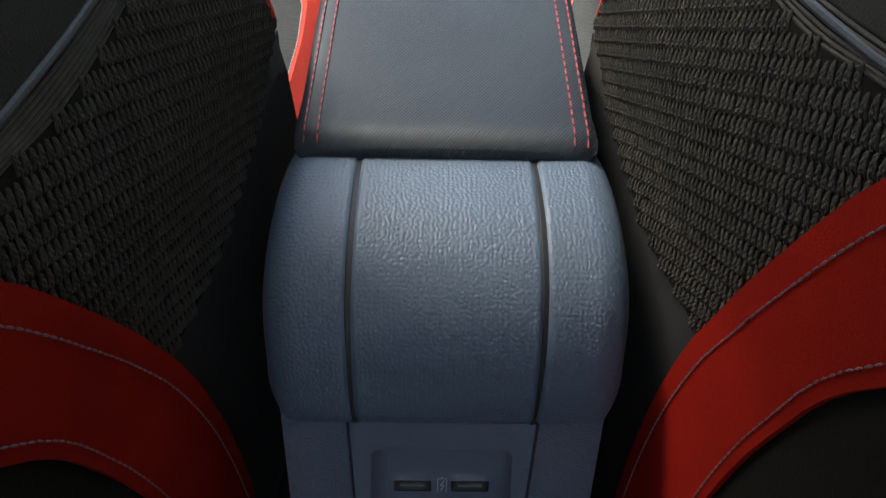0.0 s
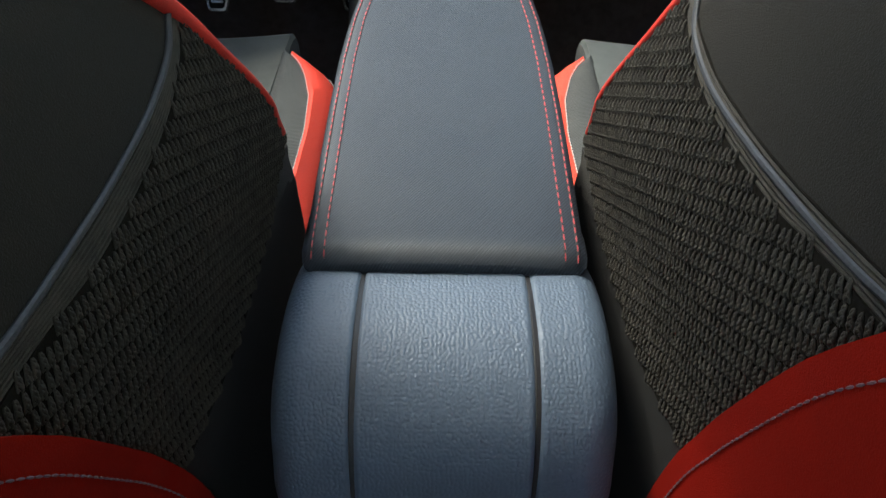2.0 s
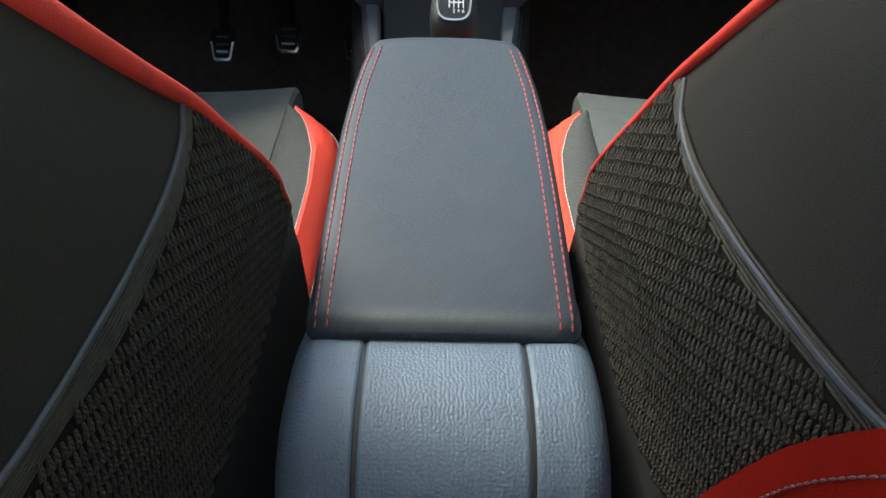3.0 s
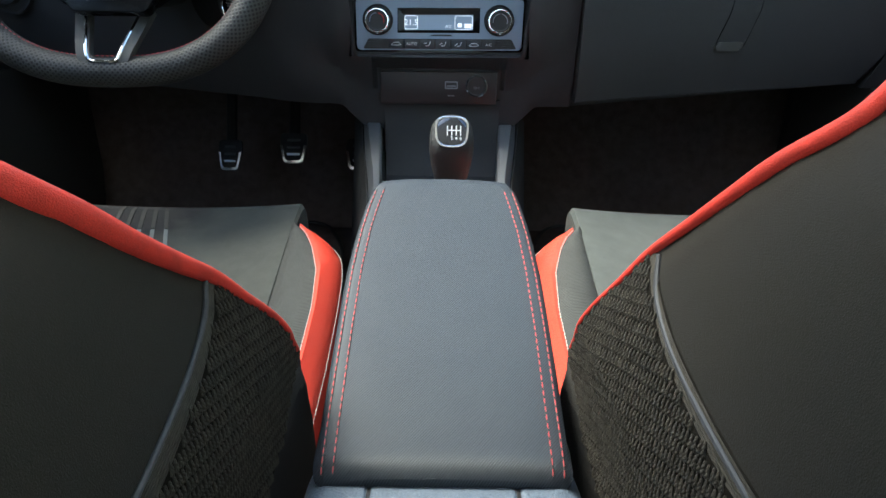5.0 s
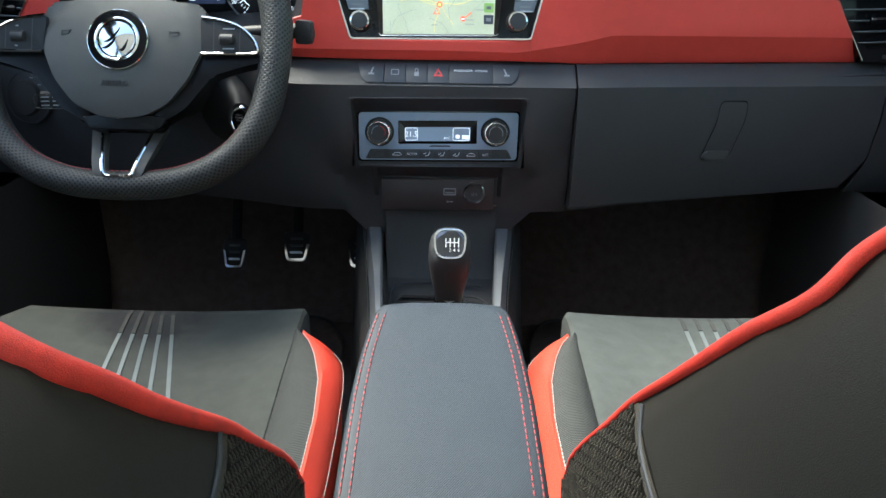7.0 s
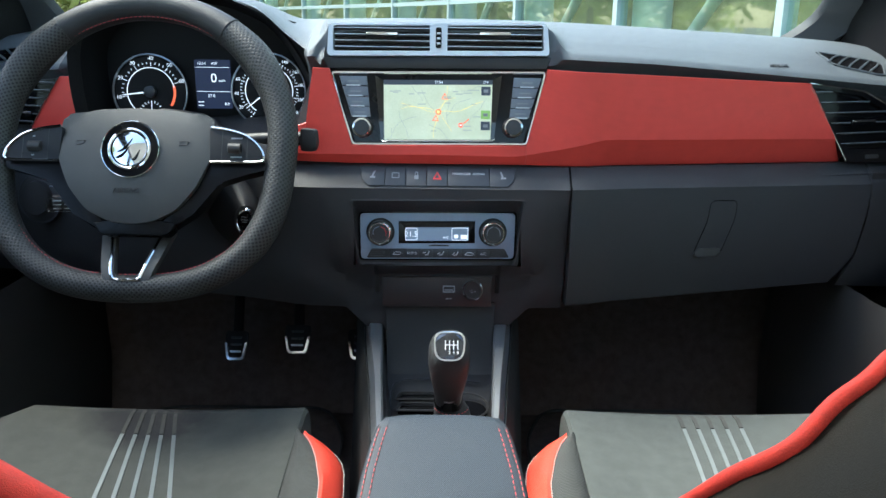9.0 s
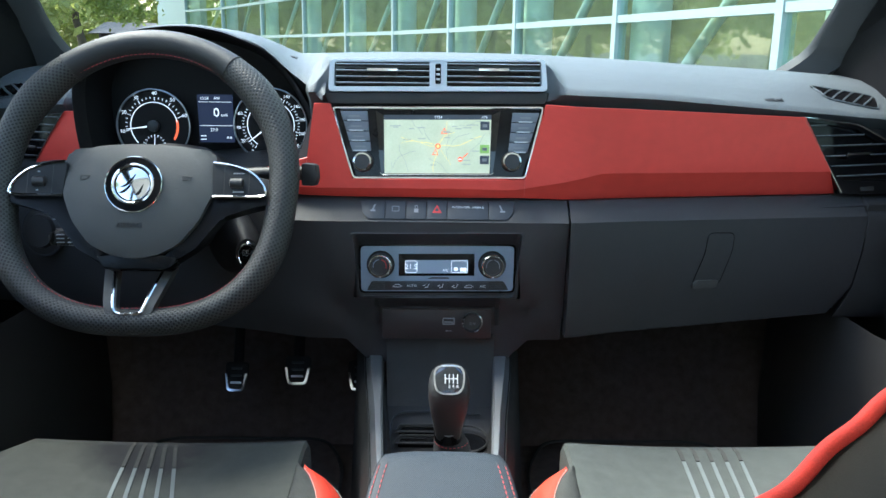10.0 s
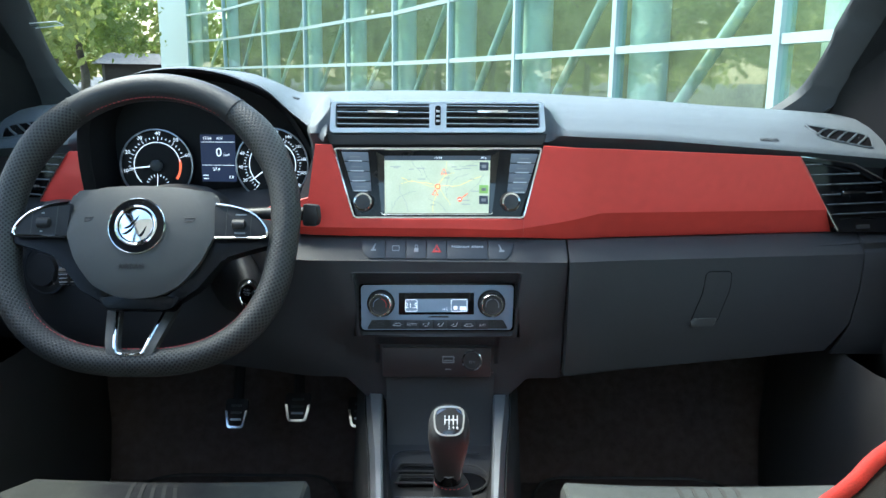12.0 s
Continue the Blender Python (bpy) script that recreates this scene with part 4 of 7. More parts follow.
def ledge_pt(c):
    return dash_pt((c[0], c[1], c[2] + lerp(0.895 - c[1], [0, 0.029], [-0.0008, 0.0205])))


for k, (a, b) in enumerate(zip(edges, edges[1:])):
    q = [(a + 0.0004, 0.8925), (a + 0.0004, 0.8690), (b - 0.0004, 0.8690), (b - 0.0004, 0.8925)]
    if k == 0:
        q = [(a, 0.8925), (a + 0.004, 0.876), (a + 0.012, 0.8690), (b - 0.0004, 0.8690), (b - 0.0004, 0.8925)]
    if k == 5:
        q = [(a + 0.0004, 0.8925), (a + 0.0004, 0.8690), (b - 0.012, 0.8690), (b - 0.004, 0.876), (b, 0.8925)]
    sw = part("switch", bent(prism(q, -0.002, 0.0022, 0.0008), ledge_pt, 0.05, axes=()), SWITCH, row)
    cx, cz = (a + b) / 2, 0.8815
    if k == 3:
        for s0, m0 in ((0.0062, MARK_RED),):
            o, i = [(cx - s0, cz - 0.0042), (cx + s0, cz - 0.0042), (cx, cz + 0.006)], [(cx - s0 * 0.45, cz - 0.0020), (cx + s0 * 0.45, cz - 0.0020), (cx, cz + 0.0026)]
            part("hazard_triangle", bent(ring_of(o, i, 0.0018, 0.0027), ledge_pt, 0.05, axes=()), m0, sw, "red warning triangle")
    elif k == 4:
        fr = ledge_pt((cx, 0.8845, 0.0024))
        words("lettering", "PASSENGER  AIRBAG", 0.0046, facing(fr, (1, 0, 0), ledge_pt((cx, 0.89, 0)) - ledge_pt((cx, 0.88, 0))), MARK, sw)
    else:
        sym = bmesh.new()
        if k in (0, 5):
            sg = -1 if k == 0 else 1
            prism([(cx - 0.0012, cz - 0.001), (cx + 0.0012, cz - 0.001), (cx + 0.0012 - 0.003 * sg, cz + 0.006), (cx - 0.001 - 0.003 * sg, cz + 0.006)], 0.0018, 0.0026, bm=sym)
            prism([(cx - 0.003, cz - 0.003), (cx + 0.004, cz - 0.003), (cx + 0.004, cz - 0.0008), (cx - 0.003, cz - 0.0008)], 0.0018, 0.0026, bm=sym)
        elif k == 1:
            sym = ring_of(box2(cx - 0.005, cz - 0.003, cx + 0.005, cz + 0.004, 0.001), box2(cx - 0.004, cz - 0.002, cx + 0.004, cz + 0.003, 0.0008), 0.0018, 0.0026)
        else:
            prism(box2(cx - 0.0028, cz - 0.004, cx + 0.0028, cz + 0.0008), 0.0018, 0.0026, bm=sym)
            joined(sym, ring_of(box2(cx - 0.0021, cz + 0.0008, cx + 0.0021, cz + 0.0055, 0.0018), box2(cx - 0.0012, cz + 0.0008, cx + 0.0012, cz + 0.0045, 0.001), 0.0018, 0.0026))
        part("symbol", bent(sym, ledge_pt, 0.05, axes=()), MARK_DIM, sw)

# climate panel in its recess
clim = thing("climate_control", (0, 1.1, 0.76), "blue-grey climate control panel with two knobs and a display", "climate control")
well = []
for k, over, r in ((1.04, -0.002, 0.004), (1.012, 0.0008, 0.004), (0.992, 0.0010, 0.006), (0.985, 0.0, 0.009)):
    well.append([(*p, lerp(p[1], STACK_Z[::-1], STACK_D[::-1]) + over) for p in rounded(grown(REC, k), r, 6)])
SEAT_IN = [(-0.1055, 0.7645), (0.1055, 0.7670), (0.1072, 0.8350), (-0.1080, 0.8325)]
for k, d in ((1.012, -0.0035), (0.99, -0.0060), (0.2, -0.0065)):
    well.append([(*p, d) for p in rounded(grown(SEAT_IN, k), 0.007, 6)])
part("climate_recess", on_dash(loft(well, caps=False), 0.03), DASH_LOW, dashboard, "dark sunken recess with a soft edge", angle=60)
C_O = rounded([(-0.1035, 0.7640), (0.1030, 0.7660), (0.1040, 0.8295), (-0.1045, 0.8275)], 0.006)
part("rim", on_dash(prism(C_O, 0.004, 0.0175, 0.0012)), GLOSS, clim, "thin gloss black rim")
C_I = rounded([(-0.1010, 0.7665), (0.1005, 0.7685), (0.1015, 0.8275), (-0.1020, 0.8255)], 0.005)
part("face", on_dash(prism(C_I, 0.016, 0.0190, 0.0008)), PANEL_BLUE, clim)
for kx in (-0.0752, 0.0722):
    kz = 0.8020 + 0.001 * (kx > 0)
    f0 = dash_frame(kx, kz, 0.0188)
    knob = part("knob", lathe([(0.0185, -0.001), (0.0185, 0.002), (0.0160, 0.004), (0.0150, 0.018), (0.0135, 0.0205), (0.0110, 0.0205), (0.0105, 0.0195), (0, 0.0195)], 36, f0), BLACK, clim, "black turning knob")
    part("knob_ring", lathe([(0.0152, 0.0170), (0.0156, 0.0195), (0.0140, 0.0212), (0.0128, 0.0212), (0.0128, 0.0175)], 36, f0), CHROME, knob, "chrome ring")
    part("dial_mark", tube([f0 @ Vector((0.0085 * math.cos(radians(a)), 0.0085 * math.sin(radians(a)), 0.0198)) for a in range(95, 200, 9)], 0.0005, 5), PANEL_BLUE if kx < 0 else MARK_DIM, knob)
    part("dial_mark", tube([f0 @ Vector((0.0085 * math.cos(radians(a)), 0.0085 * math.sin(radians(a)), 0.0198)) for a in range(-20, 85, 9)], 0.0005, 5), MARK_RED if kx < 0 else MARK_DIM, knob)
part("display_frame", on_dash(prism([(-0.0515, 0.7870), (0.0490, 0.7882), (0.0490, 0.8172), (-0.0515, 0.8160)], 0.017, 0.0198, 0.0008)), GLOSS, clim, "gloss black display window")
part("display_flank", on_dash(prism([(-0.0505, 0.7885), (-0.0435, 0.7915), (-0.0435, 0.8080), (-0.0505, 0.8150)], 0.019, 0.0204)), GLOSS, clim)
lcd = part("display", on_dash(prism([(-0.0425, 0.7905), (0.0405, 0.7917), (0.0405, 0.8092), (-0.0425, 0.8080)], 0.019, 0.0203)), LCD, clim, "lit blue-grey display")
words("temperature_digits", "21.5", 0.0098, dash_frame(-0.0348, 0.7992, 0.0205), GLOW, lcd)
part("digit_frame", on_dash(tube([(x, z, 0.0205) for x, z in rounded([(-0.0425, 0.7918), (-0.0270, 0.7920), (-0.0270, 0.8072), (-0.0425, 0.8070)], 0.002, 2)], 0.0004, 4, closed=True)), GLOW, lcd)
part("fan_frame", on_dash(tube([(x, z, 0.0205) for x, z in rounded([(0.0185, 0.7922), (0.0395, 0.7924), (0.0395, 0.8080), (0.0185, 0.8078)], 0.002, 2)], 0.0004, 4, closed=True)), GLOW, lcd)
part("fan_bars", on_dash(prism(box2(0.0300, 0.7938, 0.0385, 0.7990), 0.020, 0.0206)), GLOW, lcd)
part("fan_mark", on_dash(prism(box2(0.0215, 0.7945, 0.0270, 0.7995, 0.002), 0.020, 0.0206)), GLOW, lcd)
words("ac_mark", "A/C", 0.0045, dash_frame(0.0105, 0.7952, 0.0205), GLOW, lcd)
part("slot", on_dash(prism(rounded([(-0.0130, 0.7838), (0.0160, 0.7840), (0.0140, 0.7858), (-0.0080, 0.7858)], 0.0006), 0.0185, 0.0194)), BLACK, clim)
part("key_strip", on_dash(prism(rounded([(-0.0935, 0.7680), (0.0945, 0.7700), (0.0880, 0.7815), (-0.0870, 0.7800)], 0.002), 0.0185, 0.0199, 0.0005)), BLACK, clim)
kb = [-0.0625, -0.0435, -0.0245, -0.0055, 0.0135, 0.0325, 0.0515, 0.0690]
for k, (a, b) in enumerate(zip(kb, kb[1:])):
    key = part("key", on_dash(prism(box2(a + 0.0005, 0.7692, b - 0.0005, 0.7798), 0.0195, 0.0212, 0.0005)), SWITCH, clim)
    fr = dash_frame((a + b) / 2, 0.7745, 0.0214)
    if k == 1:
        words("lettering", "AUTO", 0.0048, fr, MARK, key)
    elif k == 6:
        words("lettering", "A/C", 0.0048, fr, MARK, key)
    elif k in (0, 5):
        part("symbol", tube([fr @ Vector((x, z, 0)) for x, z in ((-0.006, -0.0015), (-0.003, 0.0015), (0.003, 0.0018), (0.006, -0.0008), (0.002, -0.0018), (-0.006, -0.0015))], 0.0004, 4), MARK, key)
    else:
        part("symbol", tube([fr @ Vector((x, z, 0)) for x, z in ((0.004, 0.003), (0.0022, -0.0015), (-0.0018, -0.002))], 0.0006, 4), MARK, key)
        part("symbol_arrow", tube([fr @ Vector((x, z, 0)) for x, z in ((-0.004, 0.002 - 0.0008 * k), (-0.0005, 0.0015))], 0.0005, 4), MARK, key)
for s in (-1, 1):
    for k in range(4):
        part("grille_slot", on_dash(prism(box2(s * 0.079 - 0.009, 0.7702 + 0.0026 * k, s * 0.079 + 0.009, 0.7712 + 0.0026 * k), 0.0198, 0.0206)), SWITCH, clim)

clim.location, clim.scale = (0, 1.1233, 0.7601), (1.021, 1.021, 1.021)

# socket panel
sock = thing("socket_panel", (0, 1.09, 0.69), "reddish black panel with a USB port and a 12 volt socket", "socket panel")
part("panel", on_dash(prism([(-0.0735, 0.6985), (0.0730, 0.6995), (0.0735, 0.7390), (-0.0735, 0.7380)], -0.006, 0.0040, 0.001)), surface("brownish_black", (0.028, 0.020, 0.020), 0.45, vary=0.1, scale=30, bump=0.2), sock)
part("port_frame", on_dash(ring_of(box2(0.0075, 0.7180, 0.0240, 0.7272, 0.0015), box2(0.0090, 0.7194, 0.0225, 0.7258, 0.001), 0.003, 0.0052)), MARK_DIM, sock, "grey USB port frame")
part("port", on_dash(prism(box2(0.0088, 0.7192, 0.0227, 0.7260), 0.0036, 0.0044)), BLACK, sock)
part("port_tongue", on_dash(prism(box2(0.0100, 0.7205, 0.0215, 0.7222), 0.004, 0.0048)), MARK_DIM, sock)
fr = dash_frame(0.0478, 0.7220, 0.004)
so = part("socket", lathe([(0.0134, -0.002), (0.0134, 0.003), (0.0118, 0.004), (0.0110, 0.001), (0, 0.001)], 32, fr), BLACK, sock)
part("socket_ring", lathe([(0.0134, 0.001), (0.0137, 0.0045), (0.0124, 0.0055), (0.0118, 0.003)], 32, fr), CHROME, so, "chrome ring")
words("lettering", "12 V", 0.0048, dash_frame(0.0478, 0.7195, 0.0056), MARK_DIM, so)
part("usb_symbol", tube([dash_frame(0.0158, 0.7095, 0.0046) @ Vector((x, 0, 0)) for x in (-0.004, 0, 0.004)], [0.0010, 0.0004, 0.0008], 5), MARK_DIM, sock)

sock.location, sock.scale = (0, 1.1218, 0.6877), (1.029, 1.029, 1.029)

# ---- driver's place ----
WH = facing((-0.3555, 1.0, 0.943), (1, 0, 0), (0, math.sin(radians(25.5)), math.cos(radians(25.5))))


def rim_at(a):
    """The rim's middle line: round above, squared off below."""
    c, s = math.cos(a), math.sin(a)
    if s > 0:
        return 0.1695 * c, 0.1710 * s
    p = 2.0 + 0.55 * smooth(0, 0.5, -s)
    k = (abs(c) ** p + abs(s) ** p) ** (-1 / p)
    return 0.1695 * c * k, 0.1745 * s * k


RIM_H = -0.012  # the rim lies behind the hub's face


def rim_piece(a0, a1, n, r):
    work = bmesh.new()
    uvl = work.loops.layers.uv.new("UVMap")
    rows, run, last = [], 0.0, None
    seg = 16
    for i in range(n + 1):
        a = a0 + (a1 - a0) * i / n
        x, y = rim_at(a)
        x2, y2 = rim_at(a + 0.01)
        x1, y1 = rim_at(a - 0.01)
        t = Vector((x2 - x1, y2 - y1)).normalized()
        nrm = Vector((t.y, -t.x))
        if last is not None:
            run += math.hypot(x - last[0], y - last[1])
        last = (x, y)
        thick = r * (1.0 + 0.10 * math.cos(a) ** 2 + 0.17 * math.exp(-((math.degrees(a) % 360 - 38) / 14) ** 2) + 0.17 * math.exp(-((math.degrees(a) % 360 - 142) / 14) ** 2))
        rows.append(([work.verts.new(WH @ Vector((x + nrm.x * thick * math.cos(b), y + nrm.y * thick * math.cos(b), RIM_H + 1.08 * thick * math.sin(b)))) for b in (2 * math.pi * j / seg for j in range(seg))], run))
    for (ra, ua), (rb, ub) in zip(rows, rows[1:]):
        for j in range(seg):
            f = work.faces.new((ra[j], ra[(j + 1) % seg], rb[(j + 1) % seg], rb[j]))
            for loop, (u, v) in zip(f.loops, ((ua, j), (ua, j + 1), (ub, j + 1), (ub, j))):
                loop[uvl].uv = (u, v * 2 * math.pi * r / seg)
    return work


wheel = thing("steering_wheel", (-0.3555, 1.0, 0.943), "black leather flat-bottomed steering wheel with chrome and red stitching", "steering wheel")
part("rim_top", rim_piece(radians(54), radians(126), 36, 0.0168), LEATHER, wheel, "smooth black leather top of the rim")
part("rim", rim_piece(radians(126), radians(414), 130, 0.0166), PERF, wheel, "perforated black leather rim")
for a in (54, 126):
    x, y = rim_at(radians(a))
    t = Vector((*rim_at(radians(a) + 0.01), 0)) - Vector((*rim_at(radians(a) - 0.01), 0))
    nn = Vector((t.y, -t.x, 0)).normalized()
    part("rim_joint", tube([WH @ (Vector((x, y, 0)) + nn * 0.0182 * math.cos(b) + Vector((0, 0, RIM_H + 0.0197 * math.sin(b)))) for b in (2 * math.pi * j / 20 for j in range(20))], 0.0008, 5, closed=True), BLACK, wheel)
x, y = rim_at(radians(270))
part("rim_joint", tube([WH @ Vector((x - 0.004 * math.sin(b), y + 0.0168 * math.cos(b), RIM_H + 0.0181 * math.sin(b))) for b in (2 * math.pi * j / 20 for j in range(20))], 0.0007, 5, closed=True), BLACK, wheel)
inner_line = []
for i in range(0, 361, 2):
    x, y = rim_at(radians(i))
    n2 = Vector((x, y)).normalized()
    inner_line.append(WH @ Vector((x - n2.x * 0.0160, y - n2.y * 0.0160, RIM_H + 0.0068)))
part("stitching", stitches(inner_line, 0.0036, 0.0018, 0.0007), THREAD_RED, wheel, "red stitching along the rim's inner side")
PADP = [(-0.0905, 0.020), (-0.086, 0.0295), (-0.078, 0.0325), (-0.045, 0.0352), (0, 0.0365), (0.045, 0.0352), (0.078, 0.0325), (0.086, 0.0295), (0.0905, 0.020), (0.0893, -0.022), (0.074, -0.0575), (0.052, -0.085), (0.026, -0.098), (0, -0.1015), (-0.026, -0.098), (-0.052, -0.085), (-0.074, -0.0575), (-0.0893, -0.022)]


def pad_dome(c):
    rise = max(0.0, 1 - (c[0] / 0.098) ** 2 - ((c[1] + 0.030) / 0.080) ** 2)
    return WH @ Vector((c[0], c[1], c[2] - 0.003 + 0.0185 * rise ** 0.6))


pad = part("airbag_pad", bent(prism(rounded(PADP[::-1], 0.008, 3), -0.026, 0.0, 0.004, segs=3), pad_dome, 0.01), PAD, wheel, "matt grey airbag cover")
words("lettering", "AIRBAG", 0.0088, facing(pad_dome((-0.0035, -0.064, 0.0004)), pad_dome((0.01, -0.064, 0)) - pad_dome((-0.01, -0.064, 0)), pad_dome((0, -0.060, 0)) - pad_dome((0, -0.068, 0))), BLACK, pad, thick=0.0007)
for s in (-1, 1):
    hx = 0.060 * s
    part("horn_mark", tube([pad_dome((hx + x, -0.007 + y, 0.0002)) for x, y in ((-0.006, 0.004), (-0.006, -0.002), (0.002, -0.001), (0.005, 0.003), (-0.006, 0.003))], 0.0005, 4), BLACK, pad)
EMB = WH @ Matrix.Translation((-0.0010, -0.0155, 0.0150))
em = part("emblem", lathe([(0.0335, -0.004), (0.0335, 0.001), (0.0320, 0.0022), (0, 0.0022)], 40, EMB), GLOSS, pad, "round black emblem with chrome rings")
part("emblem_ring", lathe([(0.0335, -0.002), (0.0339, 0.0016), (0.0332, 0.0024), (0.0324, 0.0018)], 40, EMB), CHROME, em)
part("emblem_ring", lathe([(0.0245, 0.0015), (0.0248, 0.0035), (0.0228, 0.0042), (0.0215, 0.0035), (0.0210, 0.0015)], 40, EMB), CHROME, em)
part("emblem_disc", lathe([(0.0205, 0.0016), (0.0195, 0.0034), (0.0120, 0.0050), (0, 0.0056)], 32, EMB), CHROME, em, "plain domed chrome disc")
for x0, x1, y0, y1 in ((-0.013, 0.004, -0.004, 0.012), (-0.015, 0.002, -0.011, 0.004), (0.004, 0.013, -0.013, -0.001)):
    part("emblem_slit", tube([EMB @ Vector((x0 + (x1 - x0) * u, y0 + (y1 - y0) * u - 0.004 * math.sin(math.pi * u), 0.0050)) for u in np.linspace(0, 1, 7)], [0.0004, 0.0012, 0.0016, 0.0017, 0.0014, 0.0010, 0.0004], 6), GLOSS, em, "dark curved slit")
for s in (-1, 1):
    POD = [(0.086, 0.0145), (0.110, 0.0110), (0.1310, 0.0035), (0.146, -0.0105), (0.1510, -0.0255), (0.088, -0.0260)]
    q = [(s * x, y) for x, y in POD]
    pod = part("switch_pod", prism(rounded(q if s < 0 else q[::-1], 0.003, 2), -0.020, 0.004, 0.001, m=WH), POD_DARK, wheel, "dark switch pod")
    part("pod_edge", tube([WH @ Vector((s * p.x, p.y, 0.0045)) for p in spline([(x, y, 0) for x, y in ((0.088, 0.0148), (0.110, 0.0115), (0.1315, 0.0040), (0.1465, -0.0100), (0.1510, -0.0225), (0.1440, -0.0262), (0.115, -0.0265), (0.089, -0.0268))], 4)], 0.0017, 6), CHROME, pod, "chrome edge of the pod")
    part("roller", tube([WH @ Vector((s * x, -0.0100, 0.004)) for x in (0.1080, 0.1095, 0.1235, 0.1250)], [0.003, 0.0062, 0.0062, 0.003], 12), BLACK, pod, "ribbed roller")
    for dy in (0.002, -0.0205):
        part("pod_mark", prism(box2(s * 0.116 - 0.004, dy - 0.0008, s * 0.121 + 0.004, dy + 0.0008), 0.0038, 0.0044, m=WH), MARK_DIM, pod)
    for x in (0.1015, 0.1310):
        part("pod_groove", prism(box2(s * x - 0.0005, -0.0240, s * x + 0.0005, 0.0020 if x > 0.13 else 0.011), 0.0036, 0.0042, m=WH), BLACK, pod)
    band = [(0.086, -0.020), (0.160, -0.0250), (0.160, -0.0330), (0.130, -0.040), (0.100, -0.050), (0.070, -0.088), (0.040, -0.108), (0.030, -0.098), (0.058, -0.074)]
    q = [(s * x, y) for x, y in band]
    part("spoke", prism(rounded(q if s < 0 else q[::-1], 0.004, 2), -0.024, -0.002, 0.002, m=WH), SPOKE_BLACK, wheel, "gloss black spoke")
    arm = [(0.080, 0.012), (0.164, -0.002), (0.165, -0.030), (0.085, -0.040)]
    q = [(s * x, y) for x, y in arm]
    part("spoke_core", prism(q if s < 0 else q[::-1], -0.030, -0.012, 0.003, m=WH), BLACK, wheel)
part("hub", lathe([(0.055, -0.07), (0.060, -0.03), (0.050, -0.01)], 24, WH @ Matrix.Translation((0, -0.02, 0))), BLACK, wheel)
part("lower_band", prism(rounded([(-0.046, -0.098), (-0.036, -0.113), (0.042, -0.113), (0.052, -0.098), (0, -0.092)][::-1], 0.004, 2)[::-1], -0.02, 0.0, 0.002, m=WH), SPOKE_BLACK, wheel, "gloss black band under the airbag cover")


def spoke_pt(c):
    """The lower spoke starts deep behind the airbag cover and rises outward to lie on the rim."""
    return WH @ Vector((c[0] - 0.0010, c[1], c[2] + lerp(c[1], [-0.180, -0.160, -0.150, -0.104], [0.004, 0.0035, 0.0, -0.028])))


V_OUT = [(-0.0430, -0.104), (0.0430, -0.104), (0.0340, -0.140), (0.0270, -0.1650), (0.0160, -0.1745), (-0.0160, -0.1745), (-0.0270, -0.1650), (-0.0340, -0.140)]
V_IN = [(-0.0270, -0.104), (0.0270, -0.104), (0.0200, -0.135), (0.0145, -0.1585), (0.0100, -0.1625), (-0.0100, -0.1625), (-0.0145, -0.1585), (-0.0200, -0.135)]
sp = part("lower_spoke", bent(ring_of([p for p in rounded(V_OUT, 0.004, 3)], [p for p in rounded(V_IN, 0.003, 3)], -0.012, 0.0), spoke_pt, 0.008, axes=(1,)), PAD, wheel, "dark grey V-shaped lower spoke")
part("spoke_chrome", tube([spoke_pt((x, y, 0.0002)) for x, y, _ in spline([(-0.0300, -0.1065, 0), (-0.0232, -0.135, 0), (-0.0175, -0.1590, 0), (-0.0125, -0.1655, 0), (0.0, -0.1660, 0), (0.0125, -0.1655, 0), (0.0175, -0.1590, 0), (0.0232, -0.135, 0), (0.0300, -0.1065, 0)], 4)], 0.0022, 8), CHROME, sp, "chrome U-shaped strip")

column = thing("steering_column", (-0.36, 1.1, 0.80), "black steering column cover with stalks and a start button", "steering column")
cs = []
for y, w, zt, zb in ((1.035, 0.050, 0.955, 0.845), (1.06, 0.062, 0.965, 0.835), (1.11, 0.072, 0.965, 0.815), (1.20, 0.080, 0.950, 0.790)):
    cs.append([(-0.358 + w * math.cos(t), y, (zt + zb) / 2 + (zt - zb) / 2 * math.sin(t)) for t in (2 * math.pi * j / 20 for j in range(20))])
part("cover", loft(cs), BLACK, column)
sf = facing((-0.2492, 1.066, 0.8255), (1, -0.35, 0), (0.05, 0.15, 1))
boss = loft([[(-0.2492 + r * math.cos(t) - dy * 0.5, 1.068 + dy, 0.8255 + r * 1.35 * math.sin(t)) for t in (2 * math.pi * j / 20 for j in range(20))] for r, dy in ((0.016, 0.0), (0.024, 0.02), (0.045, 0.10))])
part("button_boss", boss, BLACK, column)
bt = part("start_button", lathe([(0.0125, -0.004), (0.0125, 0.003), (0.0095, 0.0045), (0, 0.0045)], 28, sf), GLOSS, column, "black start button")
part("button_ring", lathe([(0.0150, -0.003), (0.0150, 0.002), (0.0128, 0.0042), (0.0115, 0.0035)], 28, sf @ Matrix.Diagonal((0.92, 1.25, 1, 1))), CHROME, bt, "chrome ring")
words("lettering", "START\nENGINE\nSTOP", 0.0032, sf @ Matrix.Translation((0, 0.003, 0.0047)), MARK_DIM, bt)
